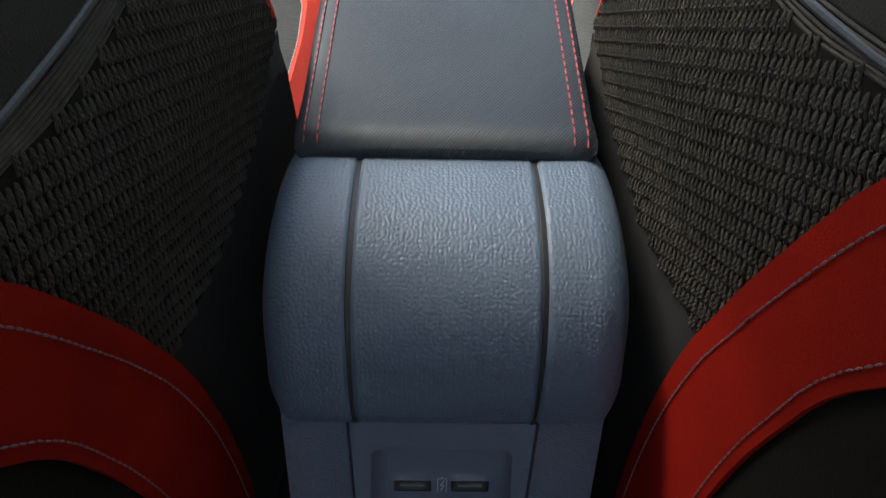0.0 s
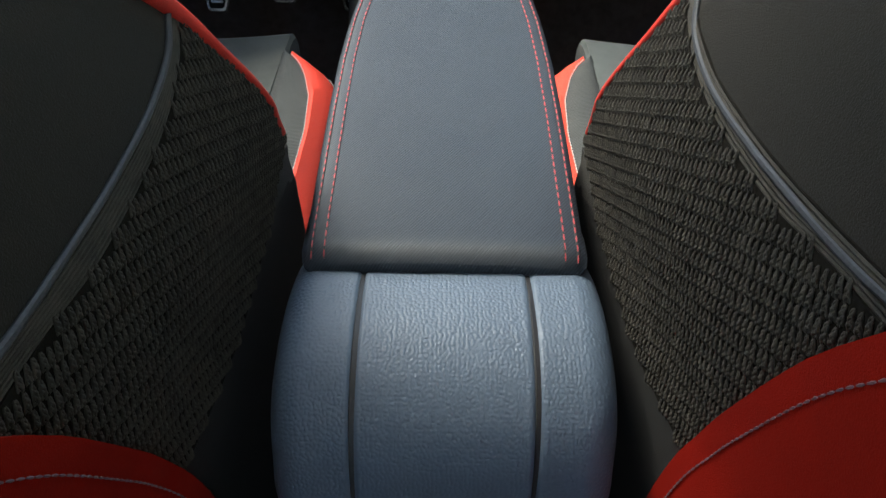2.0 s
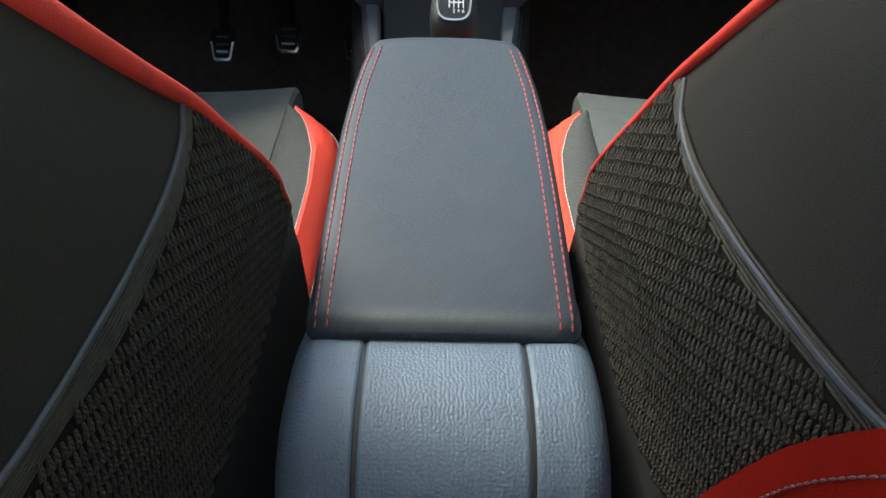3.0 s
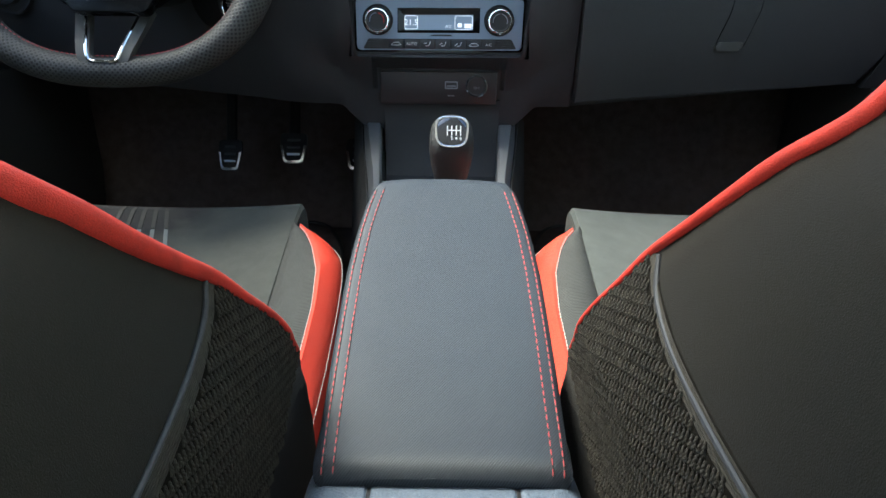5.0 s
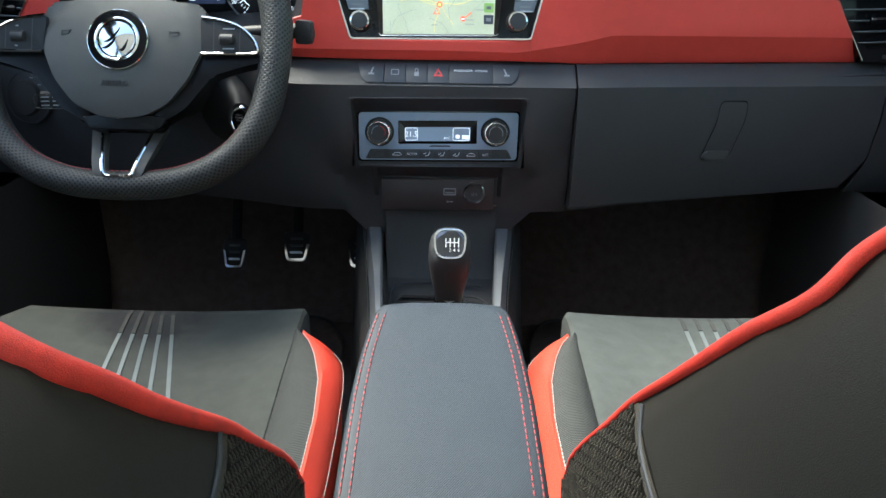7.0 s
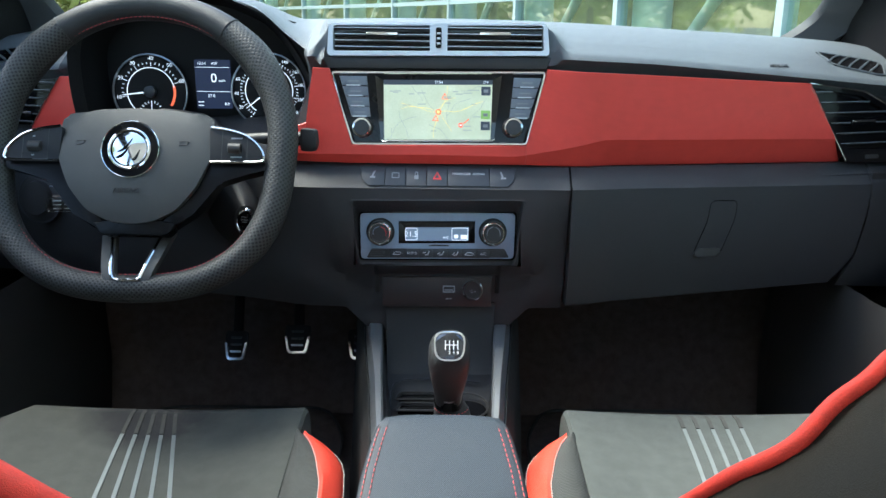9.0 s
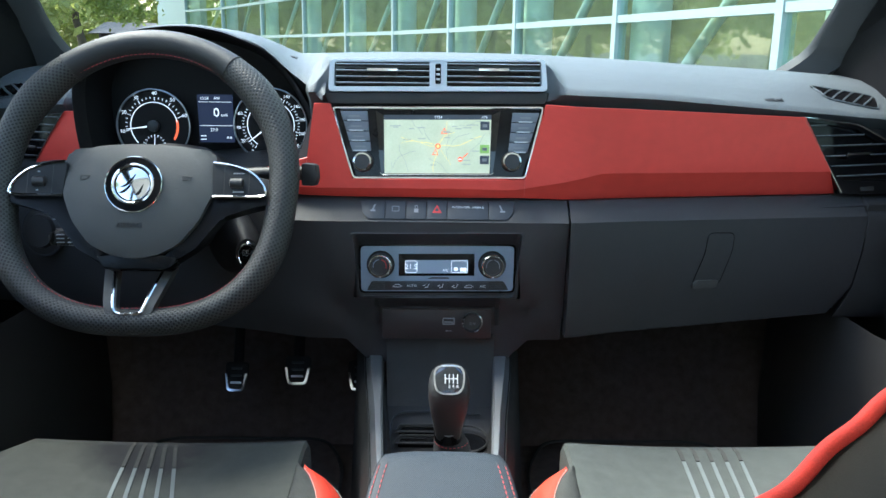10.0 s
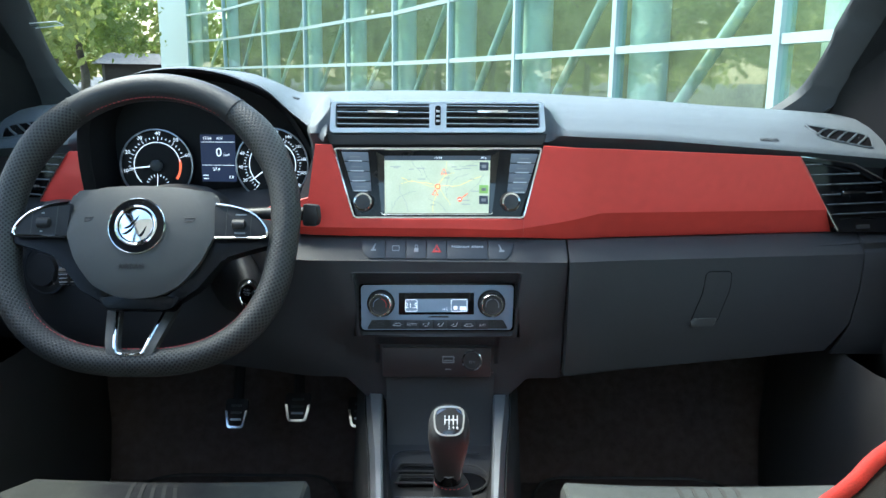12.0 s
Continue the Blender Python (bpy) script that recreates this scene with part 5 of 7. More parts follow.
part("stalk", tube([(-0.30, 1.10, 0.925), (-0.20, 1.065, 0.936), (-0.168, 1.050, 0.938)], [0.007, 0.008, 0.009], 10), BLACK, column)
part("stalk_end", prism(rounded([(-0.010, -0.014), (0.008, -0.014), (0.011, -0.004), (0.009, 0.013), (-0.010, 0.014)], 0.004, 3), -0.008, 0.004, 0.002, m=facing((-0.160, 1.040, 0.9385), (1, -0.2, 0), (0, 0.1, 1))), BLACK, column, "black stalk end")
part("lever", tube([(-0.40, 1.10, 0.850), (-0.445, 1.085, 0.847), (-0.500, 1.075, 0.846)], [0.007, 0.0105, 0.0105], 10, flat=0.9), BLACK, column)
lm = facing((-0.4830, 1.0635, 0.8460), (1, 0.12, 0.0), (0, 0.2, 1))
part("lever_edge", tube([lm @ Vector((x, y, 0)) for x, y in ((0.020, 0.008), (-0.018, 0.009), (-0.021, 0.004), (-0.021, -0.004), (-0.018, -0.008), (0.022, -0.010))], 0.0007, 5), CHROME, column)
for k in range(3):
    for x in (-0.012, 0.002):
        part("lever_mark", prism(box2(x, 0.0048 - 0.005 * k, x + 0.010, 0.0060 - 0.005 * k), 0.0004, 0.0012, m=lm), MARK, column, "small white unreadable word bar")
dial = thing("light_switch", (-0.565, 1.19, 0.79), "round dark headlight switch in the dash", "switch")
df = dash_frame(-0.583, 0.818, 0.002)
part("dial", lathe([(0.038, -0.004), (0.037, 0.003), (0.026, 0.006), (0.024, 0.012), (0, 0.013)], 32, df), BLACK, dial)
part("dial_ring", lathe([(0.0375, 0.001), (0.0378, 0.0035), (0.0355, 0.0042), (0.0345, 0.003)], 32, df), SWITCH, dial)
for a in (-20, 10, 40, 70):
    part("dial_mark", prism(box2(-0.0025, -0.0008, 0.0025, 0.0008), 0.0062, 0.0068, m=df @ pose(0.030 * math.cos(radians(a)), 0.030 * math.sin(radians(a)), 0)), MARK_DIM, dial)

# instruments under their hood
cl = thing("instrument_cluster", (-0.335, 1.25, 0.92), "black instrument cluster with two round gauges and a display", "instrument cluster")
HOOD = [(-0.503, 0.930), (-0.508, 0.985), (-0.505, 1.035), (-0.487, 1.068), (-0.455, 1.091), (-0.418, 1.106), (-0.382, 1.112), (-0.346, 1.1135), (-0.314, 1.110), (-0.283, 1.102), (-0.237, 1.081), (-0.206, 1.050), (-0.186, 1.018), (-0.172, 0.985), (-0.166, 0.945)]
prof = [Vector((x, 0, z)) for x, z in [(p[0], p[2]) for p in spline([(x, 0, z) for x, z in HOOD], 4)]]


def arch(y, grow, dz=0.0):
    c = Vector((-0.345, 0, 0.985))
    return [Vector((c.x + (p.x - c.x) * (1 + grow), y, c.z + (p.z - c.z) * (1 + grow) + dz)) for p in prof]


hood_out = loft([arch(1.205, -0.045), arch(1.185, -0.02), arch(1.180, 0.0), arch(1.190, 0.009)], closed=False, caps=False)
part("hood_top", loft([arch(1.190, 0.009), arch(1.205, 0.018), arch(1.27, 0.030, -0.006), arch(1.40, 0.05, -0.026), arch(1.50, 0.04, -0.05)], closed=False, caps=False), DASH_TOP, cl, "soft grey top of the hood")
part("hood", hood_out, surface("black_hood_skin", (0.012, 0.012, 0.013), 0.5, vary=0.1, scale=12, bump=0.35, cells=900, shine=0.3), cl, "black hood")
hood_in = loft([arch(1.205, -0.045), arch(1.235, -0.10), arch(1.262, -0.15)], closed=False, caps=False)
part("hood_lining", hood_in, CLUSTER_BLACK, cl)
RIM_RUN = [(-0.341, 1.187, 1.1105), (-0.2847, 1.187, 1.1020), (-0.243, 1.182, 1.0872), (-0.2079, 1.172, 1.0590), (-0.1781, 1.152, 1.0390), (-0.1632, 1.127, 1.0295), (-0.1522, 1.112, 1.0225)]
PAD_RUN = [(-0.4055, 1.40, 1.1075), (-0.3225, 1.40, 1.1040), (-0.2726, 1.38, 1.0925), (-0.2205, 1.36, 1.0735), (-0.1751, 1.30, 1.0735), (-0.1500, 1.17, 1.0720), (-0.1490, 1.113, 1.0300)]
saddle = []
for a, b in zip(spline(RIM_RUN, 6), spline(PAD_RUN, 6)):
    saddle.append([a.lerp(b, k) + Vector((0, 0, lift)) for k, lift in ((0.0, 0.0), (0.06, 0.0035), (0.3, 0.005), (0.65, 0.003), (1.0, 0.0))])
part("hood_flank", loft(saddle, closed=False, caps=False), DASH_TOP, cl, "soft grey skin between hood and dash pad")
CY = 1.245


def cf(x, z):
    return facing((x, CY, z), (1, 0, 0), (0, 0.12, 1))


part("face", prism([(-0.54, 0.905), (-0.155, 0.905), (-0.165, 0.99), (-0.21, 1.07), (-0.30, 1.095), (-0.40, 1.095), (-0.49, 1.06), (-0.53, 0.99)], -0.030, -0.013, m=facing((0, CY, 0), (1, 0, 0), (0, 0, 1))), CLUSTER_BLACK, cl)
part("cowl", loft([[(-0.55, y, z), (-0.35, y, z - 0.012), (-0.16, y, z)] for y, z in ((1.13, 0.921), (1.16, 0.930), (1.20, 0.926), (1.25, 0.918))], closed=False, caps=False), DASH_LOW, cl)
for gx, gz, top, labels in ((-0.4200, 0.9700, True, ("10", "20", "30", "40", "50", "60", "")), (-0.2480, 0.9735, False, ("0", "20", "40", "60", "80", "100", "120", "140", "160", "180", "200", "220"))):
    f0 = cf(gx, gz)
    g = part("gauge", lathe([(0.0545, -0.002), (0.0545, 0.003), (0.0520, 0.0035), (0.0515, 0.0005), (0, 0.0005)], 48, f0), CLUSTER_BLACK, cl, "round black gauge")
    part("gauge_ring", lathe([(0.0538, 0.002), (0.0545, 0.0055), (0.0528, 0.0060), (0.0520, 0.003)], 48, f0), SATIN, g, "thin silver ring")
    a0, a1 = (190, -15) if top else (235, -40)
    red0 = 5 if top else 99
    ticks, majors = bmesh.new(), len(labels)
    hot = bmesh.new()
    for k in range((majors - 1) * 4 + 1):
        a = radians(a0 + (a1 - a0) * k / ((majors - 1) * 4))
        ln = 0.0055 if k % 4 == 0 else 0.003
        m = f0 @ pose(0, 0, 0, 0, 0, math.degrees(a))
        prism(box2(0.0425 - ln, -0.0004, 0.0425, 0.0004), 0.0006, 0.0012, m=m, bm=hot if k > red0 * 4 else ticks)
    part("ticks", ticks, GLOW, g)
    arc = [f0 @ Vector((0.0345 * math.cos(radians(a)), 0.0345 * math.sin(radians(a)), 0.0012)) for a in np.linspace(a0 + (35 if top else 0), a1 + (25 if top else 0), 40)]
    part("scale_ring", tube(arc, 0.0007, 5), GLOW, g, "pale scale ring")
    if top:
        part("red_zone", loft([[f0 @ Vector((r * math.cos(radians(a)), r * math.sin(radians(a)), 0.0013)) for r in (0.033, 0.0365)] for a in np.linspace(14, -34, 12)], closed=False, caps=False), GLOW_RED, g, "red zone of the scale")
    for k, txt in enumerate(labels):
        if txt:
            a = radians(a0 + (a1 - a0) * k / (majors - 1))
            words("number", txt, 0.0078 if top else 0.0068, f0 @ Matrix.Translation((0.0475 * math.cos(a), 0.0475 * math.sin(a), 0.0012)), GLOW, g)
    na = radians(187 if top else 218)
    part("needle", tube([f0 @ Vector((r * math.cos(na), r * math.sin(na), 0.006)) for r in (0.004, 0.040)], [0.0013, 0.0006], 6), GLOW, g, "pale needle")
    part("needle_hub", lathe([(0.0085, 0.002), (0.0085, 0.008), (0.0065, 0.0095), (0, 0.0095)], 20, f0), SWITCH, g)
    sub = f0 @ Matrix.Translation((0, -0.030, 0)) if top else f0 @ Matrix.Translation((0.018, -0.032, 0))
    small = bmesh.new()
    for k in range(9):
        prism(box2(0.014, -0.0004, 0.0175, 0.0004), 0.0006, 0.0012, m=sub @ pose(0, 0, 0, 0, 0, 20 + 140 * k / 8), bm=small)
    part("small_scale", small, GLOW, g)
    part("small_needle", tube([sub @ Vector((0, 0, 0.003)), sub @ Vector((0.001 if top else -0.011, 0.014 if top else 0.008, 0.003))], 0.0006, 5), GLOW if top else GLOW_RED, g)
DX0, DX1, DZ0, DZ1 = -0.3540, -0.3025, 0.9470, 1.0170
disp = part("display", prism(box2(DX0, DZ0, DX1, DZ1, 0.002), -0.001, 0.0012, m=facing((0, CY, 0), (1, 0, 0), (0, 0, 1))), LCD_DARK, cl, "dark blue lit display")
FD = facing((0, CY - 0.0015, 0), (1, 0, 0), (0, 0, 1))


def at_disp(x, z):
    return FD @ Matrix.Translation((x, z, 0.0002))


words("lettering", "13:54", 0.0058, at_disp(-0.3435, 1.0115), GLOW, disp)
words("lettering", "AW", 0.0054, at_disp(-0.3250, 1.0115), GLOW, disp)
words("lettering", "0", 0.0190, at_disp(-0.3270, 0.9905), GLOW, disp)
words("lettering", "km/h", 0.0048, at_disp(-0.3155, 0.9872), GLOW, disp)
words("lettering", "27.0", 0.0062, at_disp(-0.3320, 0.9655), GLOW, disp)
words("lettering", "0.0", 0.0058, at_disp(-0.3100, 0.9540), GLOW, disp)
for z in (1.0060, 0.9715):
    part("rule", prism(box2(-0.3525, z, -0.304, z + 0.0006), 0, 0.0004, m=FD), GLOW, disp)
part("bar", prism(box2(-0.3520, 0.9510, -0.3440, 0.9522), 0, 0.0004, m=FD), GLOW, disp)
part("bar", prism(box2(-0.3520, 0.9560, -0.3440, 0.9572), 0, 0.0004, m=FD), GLOW, disp)


def pedal(name, cx, cz, y, w, h, label, lean):
    ob = thing(name, (cx, y + 0.02, 0.40), label, "pedal", group="foot pedals")
    m = facing((cx, y, cz), (1, 0, 0), (0, math.sin(lean), math.cos(lean)))
    t = 0.72
    outer = rounded([(-w * t, -h), (w * t, -h), (w, h * 0.2), (w, h), (-w, h), (-w, h * 0.2)], w * 0.3, 4)
    inner = [(x * 0.80, y2 * 0.84) for x, y2 in outer]
    part("plate", prism(outer, -0.008, 0.0, 0.001, m=m), RUBBER, ob, "black rubber plate")
    work = ring_of(outer, inner, -0.002, 0.003)
    work.transform(m)
    keep = [f for f in work.faces]
    cutoff = m.inverted()
    bmesh.ops.delete(work, geom=[f for f in keep if (cutoff @ f.calc_center_median()).y > h * 0.15], context="FACES")
    part("metal_edge", work, CHROME, ob, "bright steel edge")
    for k in range(3):
        zz = -h * 0.42 + h * 0.48 * k
        part("grip_bar", prism(box2(-w * 0.48, zz - h * 0.07, w * 0.48, zz + h * 0.07, h * 0.05), -0.001, 0.0035, 0.001, m=m), SATIN if k == 0 else SWITCH, ob)
    part("arm", tube([(cx, y + 0.012, cz), (cx, y + 0.05, cz + 0.08), (cx, 1.46, cz + 0.24)], 0.009, 8), RUBBER, ob)
    return ob


pedal("pedal", -0.3485, 0.5240, 1.34, 0.0192, 0.0255, "black clutch pedal with a bright steel lower edge", 0.55)
pedal("pedal", -0.2375, 0.5460, 1.32, 0.0216, 0.0245, "black brake pedal with a bright steel lower edge", 0.55)
pedal("pedal", -0.1310, 0.5330, 1.33, 0.0215, 0.0260, "black accelerator pedal with a bright steel lower edge", 0.55)

# ---- tunnel console ----
console = thing("centre_console", (XC, 0.9, 0.50), "black centre console with satin side rails and a ribbed tray", "centre console")
body = []
for y, w, z in ((0.62, 0.060, 0.57), (0.80, 0.066, 0.58), (0.95, 0.080, 0.588), (1.05, 0.092, 0.592), (1.15, 0.100, 0.60)):
    body.append([(XC - w, y, 0.42), (XC - w, y, z + 0.03), (XC - w + 0.014, y, z + 0.04), (XC - w + 0.022, y, z), (XC + w - 0.022, y, z), (XC + w - 0.014, y, z + 0.04), (XC + w, y, z + 0.03), (XC + w, y, 0.42)])
part("body", loft(body), BLACK, console)
part("back_wall", loft([[(XC - w, y, z), (XC + w, y, z)] for y, z, w in ((1.02, 0.590, 0.072), (1.075, 0.605, 0.074), (1.10, 0.640, 0.075), (1.108, 0.700, 0.076), (1.15, 0.700, 0.076))], closed=False, caps=False), surface("tray_mat", (0.030, 0.029, 0.031), 0.6, vary=0.15, scale=20, bump=0.6, bump_scale=1200), console, "sloping mat at the tray's back")
for s in (-1, 1):
    rings = []
    for y, xi, xo, z in ((0.66, 0.0470, 0.0620, 0.640), (0.85, 0.0585, 0.0735, 0.648), (0.98, 0.0690, 0.0860, 0.653), (1.08, 0.0755, 0.0985, 0.660), (1.13, 0.0780, 0.1040, 0.668), (1.15, 0.0785, 0.1060, 0.690)):
        rings.append([(XC * 0.4 + s * xi, y, z - 0.060), (XC * 0.4 + s * (xi + 0.0015), y, z - 0.002), (XC * 0.4 + s * (xi + 0.004), y, z + 0.0005), (XC * 0.4 + s * (xo - 0.006), y, z + 0.001), (XC * 0.4 + s * xo, y, z - 0.008), (XC * 0.4 + s * (xo + 0.004), y, z - 0.060)])
    part("side_rail", loft(rings), SATIN, console, "satin silver side rail")
    skirt = [[(XC * 0.4 + s * (xo + 0.003), y, z - 0.012), (XC * 0.4 + s * (xo + 0.012), y, z - 0.03), (XC * 0.4 + s * (xo + 0.03), y, 0.37), (XC * 0.4 + s * (xo - 0.01), y, 0.37), (XC * 0.4 + s * (xo - 0.004), y, z - 0.02)] for y, xo, z in ((0.66, 0.062, 0.640), (0.85, 0.0735, 0.648), (0.98, 0.086, 0.653), (1.08, 0.0985, 0.660), (1.15, 0.106, 0.685))]
    part("skirt", loft(skirt), RUBBER, console, "dark side skirt")
for k, y in enumerate((1.035, 1.005)):
    part("tray_rib", tube(rounded([(-0.048, y, 0.598), (-0.054, y - 0.020, 0.598), (0.004, y - 0.020, 0.598), (0.002, y, 0.598)], 0.004), 0.0016, 6, closed=True), BLACK, console)
    part("tray_slot", prism(rounded([(-0.050, y - 0.017), (0.000, y - 0.017), (-0.002, y - 0.003), (-0.045, y - 0.003)], 0.003), 0.590, 0.5955), GLOSS, console)
for k in range(3):
    part("tray_line", block(-0.052, 0.935 + 0.012 * k, 0.586, -0.012, 0.939 + 0.012 * k, 0.5925, 0.001), SWITCH, console)
part("tray_rim", tube(spline([(-0.060, 0.93, 0.600), (-0.060, 1.0, 0.602), (-0.052, 1.05, 0.606), (0.0, 1.058, 0.606), (0.060, 1.05, 0.606)], 5), 0.0014, 6), SWITCH, console)
part("cup_rim", tube([(0.042 + 0.026 * math.cos(t), 0.995 + 0.034 * math.sin(t), 0.600) for t in np.linspace(0, 2 * math.pi, 25)[:-1]], 0.0015, 6, closed=True), BLACK, console)
part("cup", lathe([(0.025, 0.0), (0.024, 0.005), (0, 0.005)], 24, Matrix.Translation((0.042, 0.995, 0.589))), GLOSS, console)

gear = thing("gear_lever", (0.014, 0.885, 0.59), "black leather gear lever with a chrome-ringed shift pattern cap", "gear lever")
LM = facing((0.0140, 0.862, 0.7440), (1, 0.0, 0), (0, 0.62, 0.78))
kn = []
for h, wx, wy, dy in ((-0.068, 0.0152, 0.0140, 0.016), (-0.058, 0.0162, 0.0150, 0.0135), (-0.044, 0.0186, 0.0175, 0.009), (-0.028, 0.0216, 0.0200, 0.005), (-0.016, 0.0230, 0.0212, 0.002), (-0.008, 0.0228, 0.0212, 0.0008), (-0.002, 0.0212, 0.0202, 0.0), (0.002, 0.0180, 0.0178, 0.0)):
    ring = []
    for j in range(28):
        t = 2 * math.pi * j / 28
        c, s = math.cos(t), math.sin(t)
        p = 2.9
        k = (abs(c) ** p + abs(s) ** p) ** (-1 / p)
        q = LM.to_3x3() @ Vector((wx * c * k, wy * s * k, 0))
        ring.append(Vector((0.0140, 0.862, 0.7440)) + q * 1.0 + Vector((0, dy, h * 1.0)))
    kn.append(ring)
knob = part("knob", loft(kn), LEATHER, gear, "black leather knob")


def squircle(r, p=3.2, n=32, z=0.0, stretch=1.0):
    out = []
    for j in range(n):
        t = 2 * math.pi * j / n
        c, s = math.cos(t), math.sin(t)
        k = (abs(c) ** p + abs(s) ** p) ** (-1 / p)
        w = r * (1.0 + 0.08 * s)
        out.append((w * c * k, r * stretch * s * k))
    return out


cap_m = LM @ Matrix.Translation((0, 0, 0.0025))
part("cap", prism(squircle(0.0152, stretch=0.98), 0.0, 0.0022, 0.001, m=cap_m), surface("mirror_cap", (0.12, 0.125, 0.14), 0.18, metal=1.0, vary=0.05), knob, "mirror-like cap")
rg = ring_of(squircle(0.0170, stretch=0.98), squircle(0.0151, stretch=0.98), -0.001, 0.0035, 0.001)
rg.transform(cap_m)
part("cap_ring", rg, CHROME, knob, "chrome ring")
pat = bmesh.new()
for x in (-0.0045, 0.0, 0.0045, 0.009):
    prism(box2(x - 0.0005, -0.0040, x + 0.0005, 0.0062), 0.0020, 0.0027, m=cap_m, bm=pat)
prism(box2(-0.0045, 0.0008, 0.009, 0.0018), 0.0020, 0.0027, m=cap_m, bm=pat)
part("shift_pattern", pat, MARK, knob, "white shift pattern")
for k, txt in enumerate("246"):
    words("number", txt, 0.0052, cap_m @ Matrix.Translation((0.0 + 0.0045 * k, -0.0072, 0.0024)), MARK, knob)
part("release_ring", loft([[Vector((0.0145 + r * math.cos(t), 0.880 + dy + r * 0.95 * math.sin(t), z)) for t in (2 * math.pi * j / 24 for j in range(24))] for r, z, dy in ((0.0150, 0.698, -0.002), (0.0166, 0.694, -0.001), (0.0170, 0.668, 0.003), (0.0158, 0.660, 0.004))]), GLOSS, gear, "gloss black collar")
part("thumb_grip", tube([(0.0145 + 0.0120 * math.cos(t), 0.8660 + 0.004 * abs(math.cos(t)) + 0.0012 * math.sin(t), 0.682 + 0.0075 * math.sin(t)) for t in np.linspace(0, 2 * math.pi, 21)[:-1]], 0.0009, 6, closed=True), SATIN, gear, "satin line round the thumb grip")
gt = []
for z, rx, ry, dx in ((0.666, 0.0160, 0.0155, 0.001), (0.656, 0.0190, 0.018, 0.003), (0.646, 0.0195, 0.019, 0.004), (0.622, 0.027, 0.027, 0.005), (0.592, 0.036, 0.038, 0.005)):
    gt.append([(0.015 + dx + rx * math.cos(t) * (1 + 0.10 * math.sin(4 * t + z * 90)), 0.888 + ry * math.sin(t) * (1 + 0.08 * math.cos(5 * t)), z) for t in (2 * math.pi * j / 28 for j in range(28))])
part("gaiter", loft(gt), LEATHER, gear, "creased leather gaiter")
part("gaiter_stitch", stitches([(0.018 + 0.0195 * math.cos(t), 0.888 + 0.0190 * math.sin(t), 0.657) for t in np.linspace(3.3, 6.1, 20)], 0.003, 0.002, 0.0006), THREAD_RED, gear, "red stitching")

# ---- armrest ----
armrest = thing("armrest", (XC, 0.48, 0.55), "dark twill armrest with four rows of red stitching", "armrest")


def arm_w(y):
    y -= 0.0040 * smooth(0.43, 0.39, y)
    return lerp(y, [0.3668, 0.3674, 0.3685, 0.3702, 0.373, 0.39, 0.47, 0.52, 0.56, 0.59, 0.608, 0.622, 0.630, 0.634], [0.0588, 0.0606, 0.0622, 0.0632, 0.0637, 0.0638, 0.0632, 0.0622, 0.0595, 0.0555, 0.0525, 0.0470, 0.036, 0.024])


def arm_z(y):
    return 0.7512 + 0.197 * (y - 0.374) - 0.0016 * smooth(0.45, 0.52, y) - 0.010 * smooth(0.612, 0.640, y) - 0.0050 * max(0.0, (0.3800 - y) / 0.0092) ** 2


rows = []
for y in (0.3708, 0.3714, 0.3725, 0.3742, 0.3758, 0.3775, 0.380, 0.384, 0.390, 0.40, 0.42, 0.44, 0.48, 0.52, 0.55, 0.57, 0.59, 0.60, 0.61, 0.618, 0.624, 0.629, 0.632, 0.634):
    w, z = arm_w(y), arm_z(y)
    end = smooth(0.618, 0.636, y)
    deep = lerp(y, [0.3708, 0.388, 0.42], [0.006, 0.008, 0.030])
    ring = []
    for x, dz in ((-w + 0.002, -deep), (-w, -deep * 0.75), (-w, -min(0.010 + 0.002 * end, deep * 0.6)), (-w + 0.0012, -0.0036), (-w + 0.004, -0.0010), (-w + 0.010, 0.0), (-w * 0.5, 0.0012), (0, 0.0016), (w * 0.5, 0.0012), (w - 0.010, 0.0), (w - 0.004, -0.0010), (w - 0.0012, -0.0036), (w, -min(0.010 + 0.002 * end, deep * 0.6)), (w, -deep * 0.75), (w - 0.002, -deep)):
        ring.append((XC + x, y, z + dz - 0.006 * end * (1 - abs(x) / w * 0.3)))
    rows.append(ring)
part("cover", loft(rows), TWILL, armrest, "dark twill cover", angle=60)


def arm_top(u, y):
    w = arm_w(y) if y > 0.40 else 0.0638
    inset, dz = (0.0048, -0.0006) if abs(u) == 1 else (0.0105, 0.0002)
    return Vector((XC + math.copysign(w - inset, u), y, arm_z(y) + dz + 0.0003 - 0.006 * smooth(0.618, 0.636, y)))


for u in (-1, -0.9, 0.9, 1):
    ys = np.linspace(0.3730, 0.606, 80)
    part("stitching", stitches([arm_top(u, y) for y in ys], 0.0034, 0.0018, 0.00048), THREAD_RED, armrest, "row of red stitches")
    part("seam_groove", tube([arm_top(u, y) - Vector((0, 0, 0.0004)) for y in ys], 0.0006, 5), BLACK, armrest)
part("base", loft([[(XC - w, y, 0.53), (XC - w, y, z), (XC + w, y, z), (XC + w, y, 0.53)] for y, w, z in ((0.40, 0.052, 0.725), (0.52, 0.050, 0.745), (0.60, 0.044, 0.760), (0.615, 0.036, 0.755))]), BLACK, armrest, "black base under the lid")

